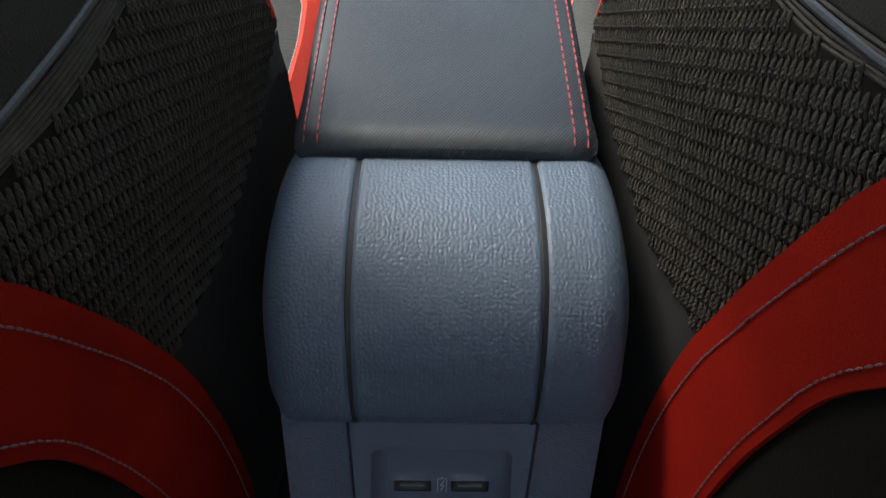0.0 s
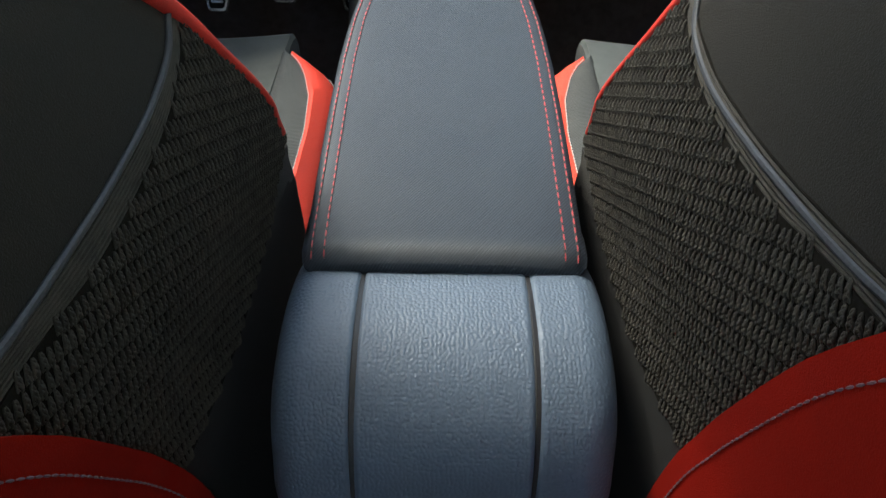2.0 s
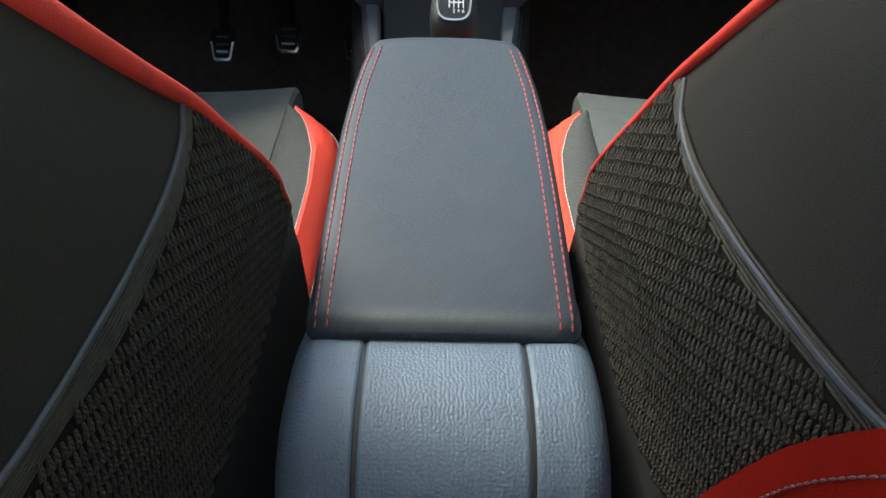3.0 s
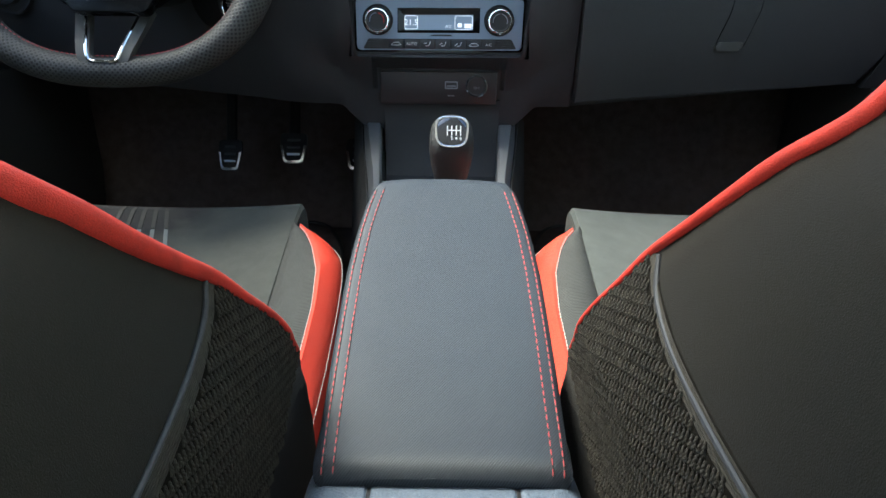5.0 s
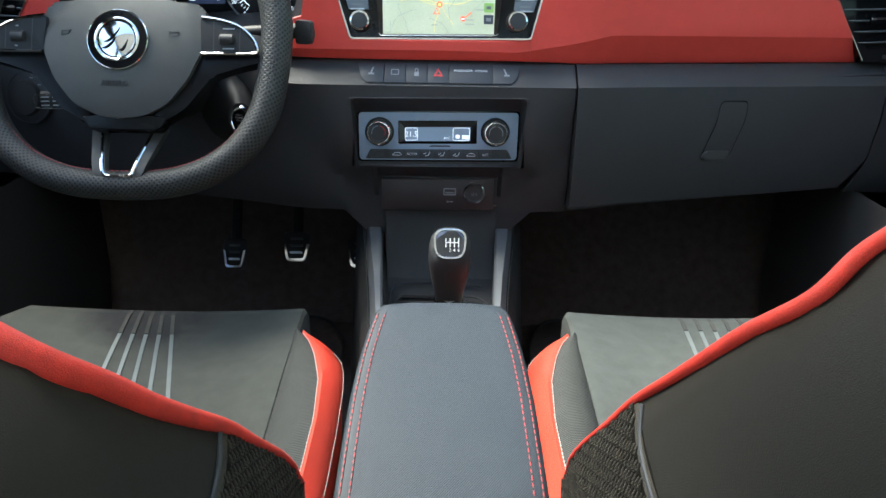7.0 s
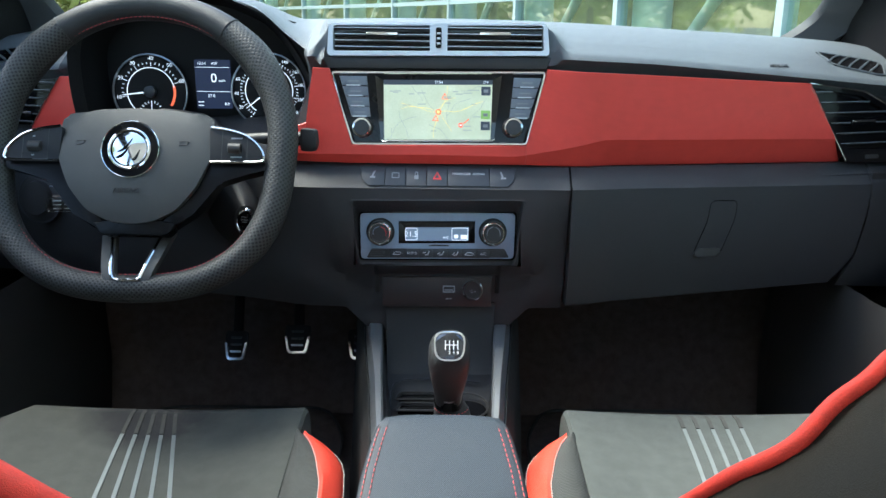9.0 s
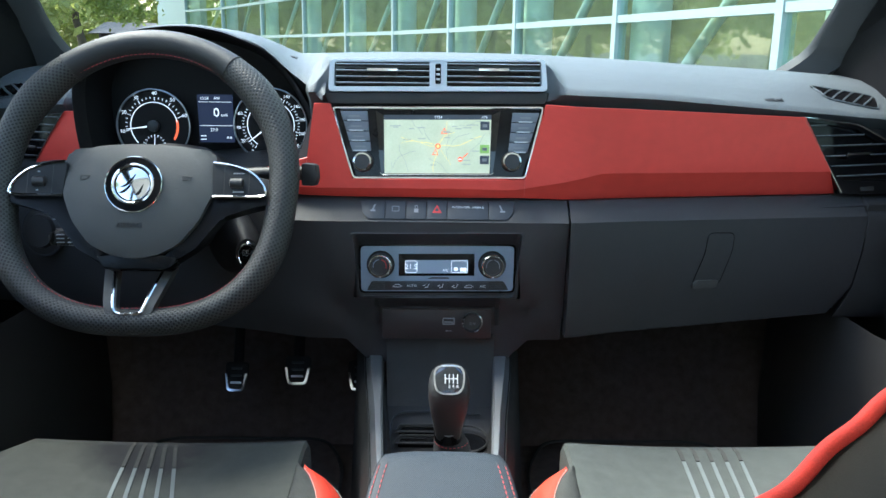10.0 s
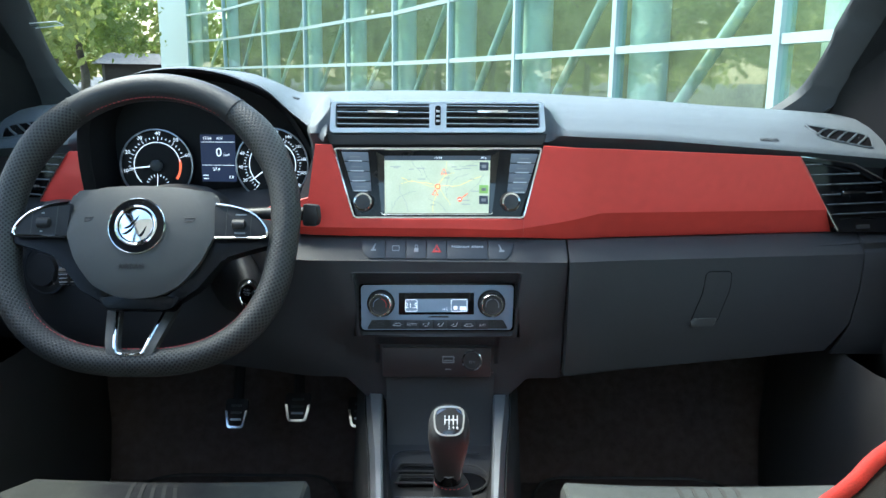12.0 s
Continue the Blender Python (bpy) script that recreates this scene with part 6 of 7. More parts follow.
# ---- rear end of the console ----
rear = thing("console_rear_end", (XC, 0.33, 0.36), "blue-grey grained console end with a split cover and USB ports", "console end")
CAP = [(0.410, 0.7310), (0.385, 0.7405), (0.366, 0.7432), (0.350, 0.7424), (0.332, 0.7392), (0.315, 0.7325), (0.302, 0.7225), (0.2935, 0.7090), (0.2890, 0.6950), (0.2868, 0.6810), (0.2890, 0.6705)]
cap_line = spline([(0, y, z) for y, z in CAP], 34)
cap_run = np.concatenate([[0.0], np.cumsum([(q - p).length for p, q in zip(cap_line, cap_line[1:])])])


def pebbles(u, v, pitch=0.0018):
    """Height, 0 to 1, of a leather grain: rounded pebbles with narrow valleys between them."""
    u, v = u / pitch, v / pitch * 0.92
    iu, iv = np.floor(u), np.floor(v)
    near, second = np.full(u.shape, 9.0), np.full(u.shape, 9.0)
    for i in (-1, 0, 1):
        for j in (-1, 0, 1):
            a, b = iu + i, iv + j
            ha = np.abs(np.sin(a * 127.1 + b * 311.7) * 43758.5) % 1.0
            hb = np.abs(np.sin(a * 269.5 + b * 183.3) * 24634.6) % 1.0
            d = np.hypot(a + 0.5 + (ha - 0.5) * 0.85 - u, b + 0.5 + (hb - 0.5) * 0.85 - v)
            second = np.minimum(second, np.maximum(near, d))
            near = np.minimum(near, d)
    k = np.clip((second - near) / 0.42, 0, 1)
    return k * (2 - k) - 0.12 * near


def cap_strip(x0, x1, name, label):
    """A stretch of the rolled cover; its outer edge rolls down at the sides."""
    span = x1 - x0
    cols = [x0, x0 + 0.0004, x0 + 0.0010, x0 + 0.0016] + list(np.linspace(x0 + 0.0022, x1 - 0.0022, int(span / 0.00042))) + [x1 - 0.0016, x1 - 0.0010, x1 - 0.0004, x1]
    last = len(cap_line) - 1
    uu, vv = np.meshgrid(np.array(cols) + 0.3, cap_run + 0.2)
    fade = np.clip(np.minimum(uu - 0.3 - x0, x1 - uu + 0.3) / 0.002, 0, 1)
    grain = 0.00036 * (pebbles(uu, vv) - 0.6) * fade
    rings = []
    for i, p in enumerate(cap_line):
        d = (cap_line[min(i + 2, last)] - cap_line[max(i - 2, 0)]).normalized()
        n = Vector((0, d.z, -d.y))
        if n.y > 0 and n.z < 0:
            n = -n
        v = i / last
        bow = 1 + 0.035 * math.sin(math.pi * min(1.0, v * 1.1))
        roll = 1 - 0.9 * smooth(0.72, 1.0, v)
        end_drop, pinch = 0.002 * smooth(0.96, 1.0, v), 0.085 * smooth(0.80, 1.0, v)
        xs = []
        for x, g in zip(cols, grain[i]):
            edge = max(0.0, abs(x) - 0.0540) / 0.0142
            drop = 0.0150 * (1 - math.sqrt(max(0.0, 1 - min(1, edge) ** 2))) * roll
            inner = min(abs(x - x0) if abs(x0) < 0.05 else 1, abs(x - x1) if abs(x1) < 0.05 else 1)
            drop += 0.0014 * max(0.0, 1 - inner / 0.0022) ** 2
            wide = bow - (pinch * smooth(0.042, 0.068, abs(x)) if pinch else 0.0)
            q = drop + end_drop - g
            xs.append((XC + 0.0005 + x * wide, p.y - n.y * q, p.z - n.z * q))
        rings.append(xs + [(xs[-1][0], xs[-1][1] - n.y * 0.010, xs[-1][2] - n.z * 0.010), (xs[0][0], xs[0][1] - n.y * 0.010, xs[0][2] - n.z * 0.010)])
    return part(name, loft(rings), GRAIN, rear, label, angle=60)


cap_strip(-0.0682, -0.0362, "cover_side", "grained side piece of the cover")
cap_strip(-0.0348, 0.0348, "cover_middle", "grained middle piece of the cover")
cap_strip(0.0362, 0.0682, "cover_side", "grained side piece of the cover")
for s in (-1, 1):
    part("cover_groove", tube([Vector((XC + 0.0005 + s * 0.0355 * (1 + 0.035 * math.sin(math.pi * min(1.0, 1.1 * i / (len(cap_line) - 1)))), p.y + 0.0036 * i / len(cap_line), p.z - 0.0036 * (1 - i / len(cap_line)))) for i, p in enumerate(cap_line)], 0.0022, 6), BLACK, rear, "dark gap between the pieces")
    q = [(s * 0.0392, 0.46), (s * 0.0740, 0.46), (s * 0.0640, 0.6810), (s * 0.0386, 0.6790)]
    part("flank", prism(rounded(q if s > 0 else q[::-1], 0.003, 3), -0.010, 0.0, 0.001, m=facing((XC, 0.3046, 0), (1, 0, 0), (0, -0.02, 1))), GRAIN_FINE, rear, "grained flank panel")
PORT_FIELD = [(-0.0345, 0.550), (0.0345, 0.550), (0.0294, 0.6515), (-0.0294, 0.6515)]
q = ring_of(rounded([(-0.0382, 0.46), (0.0382, 0.46), (0.0376, 0.6800), (-0.0376, 0.6800)], 0.002, 6), rounded(PORT_FIELD, 0.006, 6), -0.012, 0.0, 0.0)
q.transform(facing((XC, 0.3052, 0), (1, 0, 0), (0, -0.02, 1)))
part("port_panel", q, SMOOTH_GREY, rear, "smooth grey panel")
PM = facing((XC, 0.3052, 0), (1, 0, 0), (0, -0.02, 1))
recess = []
for top, wide, d in ((0.0, 0.0, 0.0), (0.0012, 0.0004, -0.0006), (0.0034, 0.0012, -0.0035), (0.0062, 0.0026, -0.0068), (0.0098, 0.0046, -0.0085), (0.0130, 0.0062, -0.0090)):
    field = [(math.copysign(abs(x) - wide, x), z - top if z > 0.6 else z) for x, z in PORT_FIELD]
    recess.append([PM @ Vector((x, z, d)) for x, z in rounded(field, 0.006, 6)])
middle = PM @ Vector((0, 0.61, -0.009))
recess.append([middle + (p - middle) * 0.02 for p in recess[-1]])
part("port_recess", loft(recess, caps=False), SMOOTH_GREY, rear, "sunken port field", angle=50)
part("inner_block", block(XC - 0.058, 0.318, 0.37, XC + 0.058, 0.41, 0.70, 0.004), BLACK, rear)
for cx in (-0.0127, 0.0134):
    pf = ring_of(box2(cx - 0.0085, 0.6084, cx + 0.0085, 0.6170, 0.0008, 2), box2(cx - 0.0075, 0.6093, cx + 0.0075, 0.6161, 0.0006, 2), -0.009, -0.0066)
    pf.transform(PM)
    pp = part("usb_port", pf, CHROME, rear, "USB port with a bright frame")
    part("port_hole", prism(box2(cx - 0.0076, 0.6092, cx + 0.0076, 0.6162), -0.0085, -0.0078, m=PM), BLACK, pp)
    part("port_tongue", prism(box2(cx - 0.0056, 0.6116, cx + 0.0056, 0.6132), -0.0080, -0.0070, m=PM), MARK_DIM, pp)
ic = bmesh.new()
for a, b in (((-0.0012, 0.6050), (-0.0012, 0.6162)), ((0.0028, 0.6050), (0.0028, 0.6162)), ((-0.0012, 0.6162), (0.0028, 0.6162)), ((0.0002, 0.6172), (0.0014, 0.6172)), ((0.0016, 0.6145), (0.0000, 0.6105)), ((0.0000, 0.6105), (0.0016, 0.6105)), ((0.0016, 0.6105), (0.0002, 0.6065))):
    tube([PM @ Vector((*a, -0.0083)), PM @ Vector((*b, -0.0083))], 0.0003, 4, bm=ic)
part("charge_symbol", ic, MARK, rear, "white charging symbol")

# ---- front seats ----
SIDE_Z = [0.50, 0.73, 0.75, 0.80, 0.83, 0.86, 0.875, 0.893, 0.915, 0.935, 0.957, 0.975, 1.0, 1.02]
SIDE_X = [0.094, 0.093, 0.094, 0.090, 0.091, 0.095, 0.099, 0.104, 0.115, 0.130, 0.160, 0.20, 0.28, 0.34]
EDGE_Z = [0.50, 0.734, 0.765, 0.79, 0.816, 0.84, 0.863, 0.886, 0.911, 0.941, 0.9605, 0.973, 1.0, 1.02]
EDGE_Y = [0.475, 0.463, 0.451, 0.435, 0.421, 0.404, 0.389, 0.370, 0.351, 0.337, 0.350, 0.366, 0.39, 0.40]


def side_x(y, z):
    return lerp(z, SIDE_Z, SIDE_X) - 0.11 * (1 - min(1, max(0, (z - 0.8) / 0.08))) * (y - 0.3)


def edge_y(z):
    return lerp(z, EDGE_Z, EDGE_Y)


def eased(pts):
    """A polyline with its kinks smoothed away; the ends stay."""
    for _ in range(6):
        pts = [pts[0]] + [tuple((a + 2 * b + c) / 4 for a, b, c in zip(*trio)) for trio in zip(pts, pts[1:], pts[2:])] + [pts[-1]]
    return pts


def seat(s, recline, driver):
    """One front seat; s: side of the car; recline: radians by which its back leans further."""
    words_label = "driver's sports seat" if driver else "passenger's sports seat"
    ob = thing("front_seat", (s * 0.335, 0.65, 0.36), words_label + " in grey cloth with red bolsters and piping", "car seat", group="front seats")
    lean = Matrix.Translation((0, 0.45, 0.73)) @ Matrix.Rotation(recline, 4, "X") @ Matrix.Translation((0, -0.45, -0.73))
    mir = Matrix.Diagonal((s, 1, 1, 1))
    bk = lean @ mir

    def sx(y, z):
        return side_x(y, z) + (0.030 * smooth(0.94, 0.97, z) if driver else 0.0)

    def sp(y, z, d=0.0):
        return bk @ Vector((sx(y, z) - d, y, z))

    def skin(bm, step=0.012):
        return bent(bm, lambda c: sp(c[0], c[1], c[2]), step)

    # backrest body
    rings = []
    for z in (0.52, 0.60, 0.68, 0.73, 0.765, 0.79, 0.816, 0.84, 0.863, 0.886, 0.90, 0.911, 0.925, 0.941, 0.9605, 0.973, 0.988, 1.0, 1.012):
        yf = edge_y(z)
        yr = min(0.20, yf - 0.10)
        ring = [Vector((0.55, yr + 0.05, z)), Vector((sx(yr, z) + 0.03, yr - 0.02, z))]
        for k in range(12):
            y = yr + (yf - 0.0008 - yr) * k / 11
            ring.append(Vector((sx(y, z), y, z)))
        xf = sx(yf, z)
        ring += [Vector((xf + 0.0015, yf + 0.0008, z)), Vector((xf + 0.02, yf + 0.006, z)), Vector((max(0.30, xf + 0.05), yf - 0.04, z)), Vector((0.52, yf - 0.01, z)), Vector((0.56, yf - 0.05, z))]
        rings.append([bk @ p for p in ring])
    part("backrest", loft(rings), BACK_CLOTH, ob, "dark grey cloth backrest", angle=50)

    # knit side panel
    top = [(0.200, 0.8520), (0.244, 0.8480), (0.279, 0.8425), (0.3215, 0.8430), (0.350, 0.8470), (0.372, 0.8545), (0.3845, 0.8620)]
    front = [(edge_y(z) - 0.0004, z) for z in (0.863, 0.850, 0.84, 0.828, 0.816, 0.80, 0.79, 0.778, 0.765)]
    low = [(0.440, 0.758), (0.4146, 0.740), (0.381, 0.732), (0.3515, 0.725), (0.323, 0.7245), (0.285, 0.7280), (0.270, 0.755), (0.255, 0.780), (0.236, 0.814), (0.210, 0.845)]
    knit_poly = top + front + low
    part("knit_ground", skin(prism(knit_poly, -0.004, 0.0012)), KNIT_BASE, ob, "dark ground of the knit panel")
    upper = [(0.180, 0.868), (0.222, 0.8588), (0.271, 0.8530), (0.302, 0.8515), (0.338, 0.8525), (0.366, 0.8580), (0.3865, 0.8665)]
    under = [(0.196, 0.8520), (0.244, 0.8480), (0.279, 0.8425), (0.3215, 0.8430), (0.350, 0.8470), (0.372, 0.8545), (0.3870, 0.8625)]
    part("ribbed_strip", skin(prism(upper + under[::-1], -0.004, 0.0004)), KNIT_BASE, ob, "fine ribbed strip")
    for k in range(6):
        u = (k + 0.5) / 6
        run = [sp(a[0] * (1 - u) + b[0] * u, a[1] * (1 - u) + b[1] * u, 0.0006) for a, b in zip(under, upper)]
        part("rib", tube(spline(run, 5), 0.00062, 6), KNIT, ob)
    lower = [(0.455, 0.760), (0.440, 0.757), (0.4146, 0.739), (0.381, 0.731), (0.3515, 0.724), (0.323, 0.7235), (0.285, 0.7270), (0.300, 0.69), (0.310, 0.62), (0.320, 0.54), (0.470, 0.54), (0.465, 0.70)]
    part("lower_side", skin(prism(lower, -0.004, 0.0006), 0.03), RIB_DARK, ob, "fine ribbed dark cloth")

    # knit loops in slanting rows
    rows_v = []
    faces_v = []
    rnd = random.Random(11 if s > 0 else 12)

    def inside(y, z):
        hit = False
        for (x1, y1), (x2, y2) in zip(knit_poly, knit_poly[1:] + knit_poly[:1]):
            if (y1 > z) != (y2 > z) and y < x1 + (z - y1) / (y2 - y1) * (x2 - x1):
                hit = not hit
        return hit

    tilt = radians(ROW_TILT)
    du, dv = Vector((math.cos(tilt), math.sin(tilt))), Vector((-math.sin(tilt), math.cos(tilt)))
    o = Vector((0.33, 0.79))
    pitch, gap = 0.0035, 0.0060
    sec, steps = 5, 15
    for i in range(-30, 31):
        for j in range(-55, 56):
            c = o + du * (j * pitch + (i % 2) * pitch * 0.35 + rnd.uniform(-1, 1) * 0.0003) + dv * (i * gap + rnd.uniform(-1, 1) * 0.0002)
            a = radians(63 + rnd.uniform(-5, 5))
            ax = Vector((math.cos(a), math.sin(a)))
            nx = Vector((-ax.y, ax.x))
            ln = 0.0031 * rnd.uniform(0.95, 1.05)
            if not inside(*c):
                continue
            for strand in (-1, 1):
                base = len(rows_v)
                for q in range(steps):
                    v = 2 * q / (steps - 1) - 1
                    r = 0.00070 * math.sqrt(max(0.10, 1 - v ** 4)) * (0.80 + 0.32 * math.cos(3.5 * math.pi * (v + 0.14 * strand)))
                    m0 = c + ax * ln * v + nx * (0.00062 * strand + 0.00022 * math.sin(3.5 * math.pi * v) + 0.0004 * v)
                    up = 0.0004 * (1 - v * v) + 0.0003 * strand * v
                    for k in range(sec):
                        t = 2 * math.pi * k / sec
                        p = m0 + nx * (r * math.cos(t))
                        rows_v.append(sp(p.x, p.y, 0.0012 + up + r * math.sin(t)))
                for q in range(steps - 1):
                    for k in range(sec):
                        faces_v.append((base + q * sec + k, base + q * sec + (k + 1) % sec, base + (q + 1) * sec + (k + 1) % sec, base + (q + 1) * sec + k))
    me = bpy.data.meshes.new("knit_yarn")
    me.from_pydata([tuple(v) for v in rows_v], [], faces_v)
    me.update()
    tmp = bmesh.new()
    tmp.from_mesh(me)
    bpy.data.meshes.remove(me)
    part("knit_yarn", tmp, KNIT, ob, "rows of slanting braided dark yarn", angle=80, kind="stuff")

    # red band with its seams and the dark field below
    outer = [(0.150, 0.925), (0.190, 0.884), (0.2305, 0.835), (0.245, 0.807), (0.2635, 0.7755), (0.277, 0.7490), (0.290, 0.713), (0.2995, 0.675), (0.3055, 0.632), (0.308, 0.58)]
    inner = [(0.120, 0.90), (0.165, 0.845), (0.2089, 0.7957), (0.2248, 0.7661), (0.237, 0.7305), (0.248, 0.6865), (0.2545, 0.64), (0.257, 0.58)]
    outer, inner = [eased([(p.x, p.y) for p in spline([(y, z, 0) for y, z in run], 3)]) for run in (outer, inner)]
    part("red_band", skin(prism(outer + inner[::-1], -0.004, 0.0042, 0.0026), 0.014), RED_CLOTH, ob, "red cloth band")
    part("lower_field", skin(prism(inner + [(0.12, 0.58)], -0.004, 0.0022), 0.02), KNIT_BASE, ob, "black lower field")
    line = [sp(y - 0.0075, z - 0.006, 0.0046) for y, z in outer]
    part("band_stitch", stitches(line, 0.0028, 0.0014, 0.00045), THREAD_DULL, ob, "pale stitching")
    line = [sp(y + 0.0035, z + 0.003, 0.0046) for y, z in inner]
    part("band_stitch", stitches(line, 0.0028, 0.0014, 0.0004), THREAD_DULL, ob, "pale stitching")

    # piping
    zs = [0.772, 0.785, 0.800, 0.816, 0.84, 0.863, 0.886, 0.905, 0.922, 0.941, 0.955, 0.9625, 0.973, 0.988, 1.0, 1.012]
    pts = []
    for z in zs:
        p = sp(edge_y(z), z, 0.0)
        pts.append(p + Vector((-s * 0.0006, 0.0002, 0.0006)))
    shift = Vector((s * 0.0012, -0.0030, -0.0012)) if driver else Vector((s * 0.0012, 0.0004, 0.0018))
    run = [p + shift * smooth(3, 8, i) for i, p in enumerate(pts)]
    thin, thick = (0.0018, 0.0062) if driver else (0.0013, 0.0036)
    part("piping", tube(spline(run, 5), [thin + (thick - thin) * smooth(0.12, 0.60, i / 75) for i in range((len(pts) - 1) * 5 + 1)], 12), PIPE_RED, ob, "red piping along the backrest's edge")
    lift = 0.002 if driver else -0.003
    seam = [(0.180, 0.869), (0.222, 0.8588), (0.244, 0.8553), (0.271, 0.8530), (0.302, 0.8515), (0.338, 0.8525), (0.366, 0.8582), (0.3815, 0.8671)]
    part("back_piping", tube(spline([sp(y, z + lift * smooth(0.385, 0.355, y), 0.0008) for y, z in seam], 5), 0.0013, 8), PIPE_GREY, ob, "grey piping")

    # cushion
    m = mir
    rings = []
    for x in [0.1585, 0.1595, 0.1615] + list(np.linspace(0.165, 0.535, 22)):
        u = (x - 0.335) / 0.185
        zt = 0.599 + 0.027 * u * u
        yf = 0.962 + 0.038 * (1 - u * u)
        k = 0.006 * smooth(0.1625, 0.1585, x) + 0.02 * smooth(0.50, 0.535, x)
        ring = [(x, 0.36, zt - 0.060), (x, 0.50, zt - 0.034), (x, 0.60, zt - 0.022), (x, 0.70, zt - 0.010), (x, 0.80, zt - 0.002), (x, 0.88, zt + 0.002), (x, yf - 0.035, zt + 0.002), (x, yf - 0.014, zt - 0.004), (x, yf - 0.003, zt - 0.016), (x, yf, zt - 0.035), (x, yf - 0.02, 0.47), (x, 0.36, 0.47)]
        rings.append([m @ Vector((px, py, pz - k * (pz > 0.5))) for px, py, pz in ring])
    part("cushion", loft(rings), CUSHION_DRIVER if driver else CUSHION, ob, "grey cloth seat cushion", angle=50)
    part("cushion_base", block(min(s * 0.15, s * 0.53), 0.30, 0.38, max(s * 0.15, s * 0.53), 0.90, 0.50, 0.015), BLACK, ob, "black seat base")

    def top_z(x, y):
        u = (x - 0.335) / 0.185
        return 0.599 + 0.027 * u * u + lerp(y, [0.36, 0.50, 0.60, 0.70, 0.80, 0.88, 1.0], [-0.060, -0.034, -0.022, -0.010, -0.002, 0.002, 0.002])

    def seam_x(y):
        return lerp(y, [0.40, 0.65, 0.72, 0.82, 0.93], [0.1605, 0.1605, 0.1610, 0.1625, 0.1645])

    def line1(y):
        return lerp(y, [0.40, 0.55, 0.65, 0.71, 0.78, 0.826, 0.850, 0.866, 0.875], [0.121, 0.118, 0.1152, 0.1152, 0.1208, 0.1312, 0.1390, 0.1460, 0.1520])

    def line2(y):
        return lerp(y, [0.40, 0.55, 0.65, 0.73, 0.80, 0.835, 0.860, 0.880, 0.897, 0.905], [0.100, 0.0975, 0.0960, 0.0965, 0.0985, 0.1020, 0.1080, 0.1200, 0.1360, 0.1500])

    grey, red = [], []
    for i in range(31):
        v = i / 30
        y1, y2, y0 = 0.40 + 0.475 * v, 0.40 + 0.505 * v, 0.40 + 0.49 * v
        x0, x1, x2 = seam_x(y0), line1(y1), line2(y2)
        x1 = min(x1, x0 - 0.002)
        x2 = min(x2, x1 - 0.001)
        z1 = 0.627 - 0.014 * smooth(0.7, 0.40, y1)
        zc = top_z(x0, y0) - 0.004
        grey.append([m @ Vector(p) for p in ((x0 + 0.004, y0, 0.56), (x0 + 0.001, y0, zc), (x0 * 0.6 + x1 * 0.4, (y0 + y1) / 2, zc * 0.5 + z1 * 0.5 + 0.006), (x0 * 0.25 + x1 * 0.75, y1, z1 + 0.002), (x1, y1, z1), (x1 + 0.004, y1, 0.56))])
        z2 = 0.600
        red.append([m @ Vector(p) for p in ((x1 + 0.006, y1, 0.56), (x1, y1, z1), (x1 * 0.8 + x2 * 0.2, y1 * 0.8 + y2 * 0.2, z1 + 0.0015), (x1 * 0.45 + x2 * 0.55, y1 * 0.45 + y2 * 0.55, z1 - 0.008), (x1 * 0.15 + x2 * 0.85, y1 * 0.15 + y2 * 0.85, z2 + 0.009), (x2, y2, z2), (x2 + 0.002, y2, 0.56), (x2 + 0.006, y2, 0.48))])
    part("bolster", loft(grey), RIB_CLOTH, ob, "ribbed grey bolster", angle=60)
    part("red_bolster", loft(red), RED_LEATHER, ob, "red leather bolster edge", angle=60)
    p1 = [r[1] + Vector((-s * 0.0004, 0, 0.0012)) for r in red]
    p2 = [r[5] + Vector((-s * 0.0008, 0, 0.0008)) for r in red]
    part("bolster_stitch", stitches(p1, 0.0040, 0.0014, 0.0006), THREAD_PALE, ob, "pale stitching")
    part("bolster_stitch", stitches(p2, 0.0042, 0.0012, 0.0006), THREAD_PALE, ob, "pale stitching")

    # printed stripes
    for k in range(5):
        if driver:
            xa, xb = 0.2810 + 0.0200 * k, 0.3247 + 0.0140 * k
        else:
            xa, xb = 0.2958 + 0.0165 * k, 0.3086 + 0.0180 * k
        work = bmesh.new()
        left, right = [], []
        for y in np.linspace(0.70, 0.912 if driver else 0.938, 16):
            u = (y - 0.79) / 0.16
            x = xa + (xb - xa) * u
            left.append(m @ Vector((x - 0.0023, y, top_z(x, y) + 0.0010)))
            right.append(m @ Vector((x + 0.0023, y, top_z(x, y) + 0.0010)))
        work = loft([[a, b, b - Vector((0, 0, 0.002)), a - Vector((0, 0, 0.002))] for a, b in zip(left, right)])
        part("stripe", work, STRIPE, ob, "silver printed stripe")
        # The stripe turns dark towards the front, sooner on the driver's seat.
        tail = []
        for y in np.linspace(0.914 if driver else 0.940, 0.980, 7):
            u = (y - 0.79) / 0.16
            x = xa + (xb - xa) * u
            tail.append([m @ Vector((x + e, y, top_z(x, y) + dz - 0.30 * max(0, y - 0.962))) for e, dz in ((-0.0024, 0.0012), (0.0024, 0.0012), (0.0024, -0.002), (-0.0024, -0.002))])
        part("stripe_end", loft(tail), STRIPE_END, ob, "dark end of the stripe")
    return ob


ROW_TILT = -25.0
seat(1, 0.0, False)
seat(-1, 0.10, True)

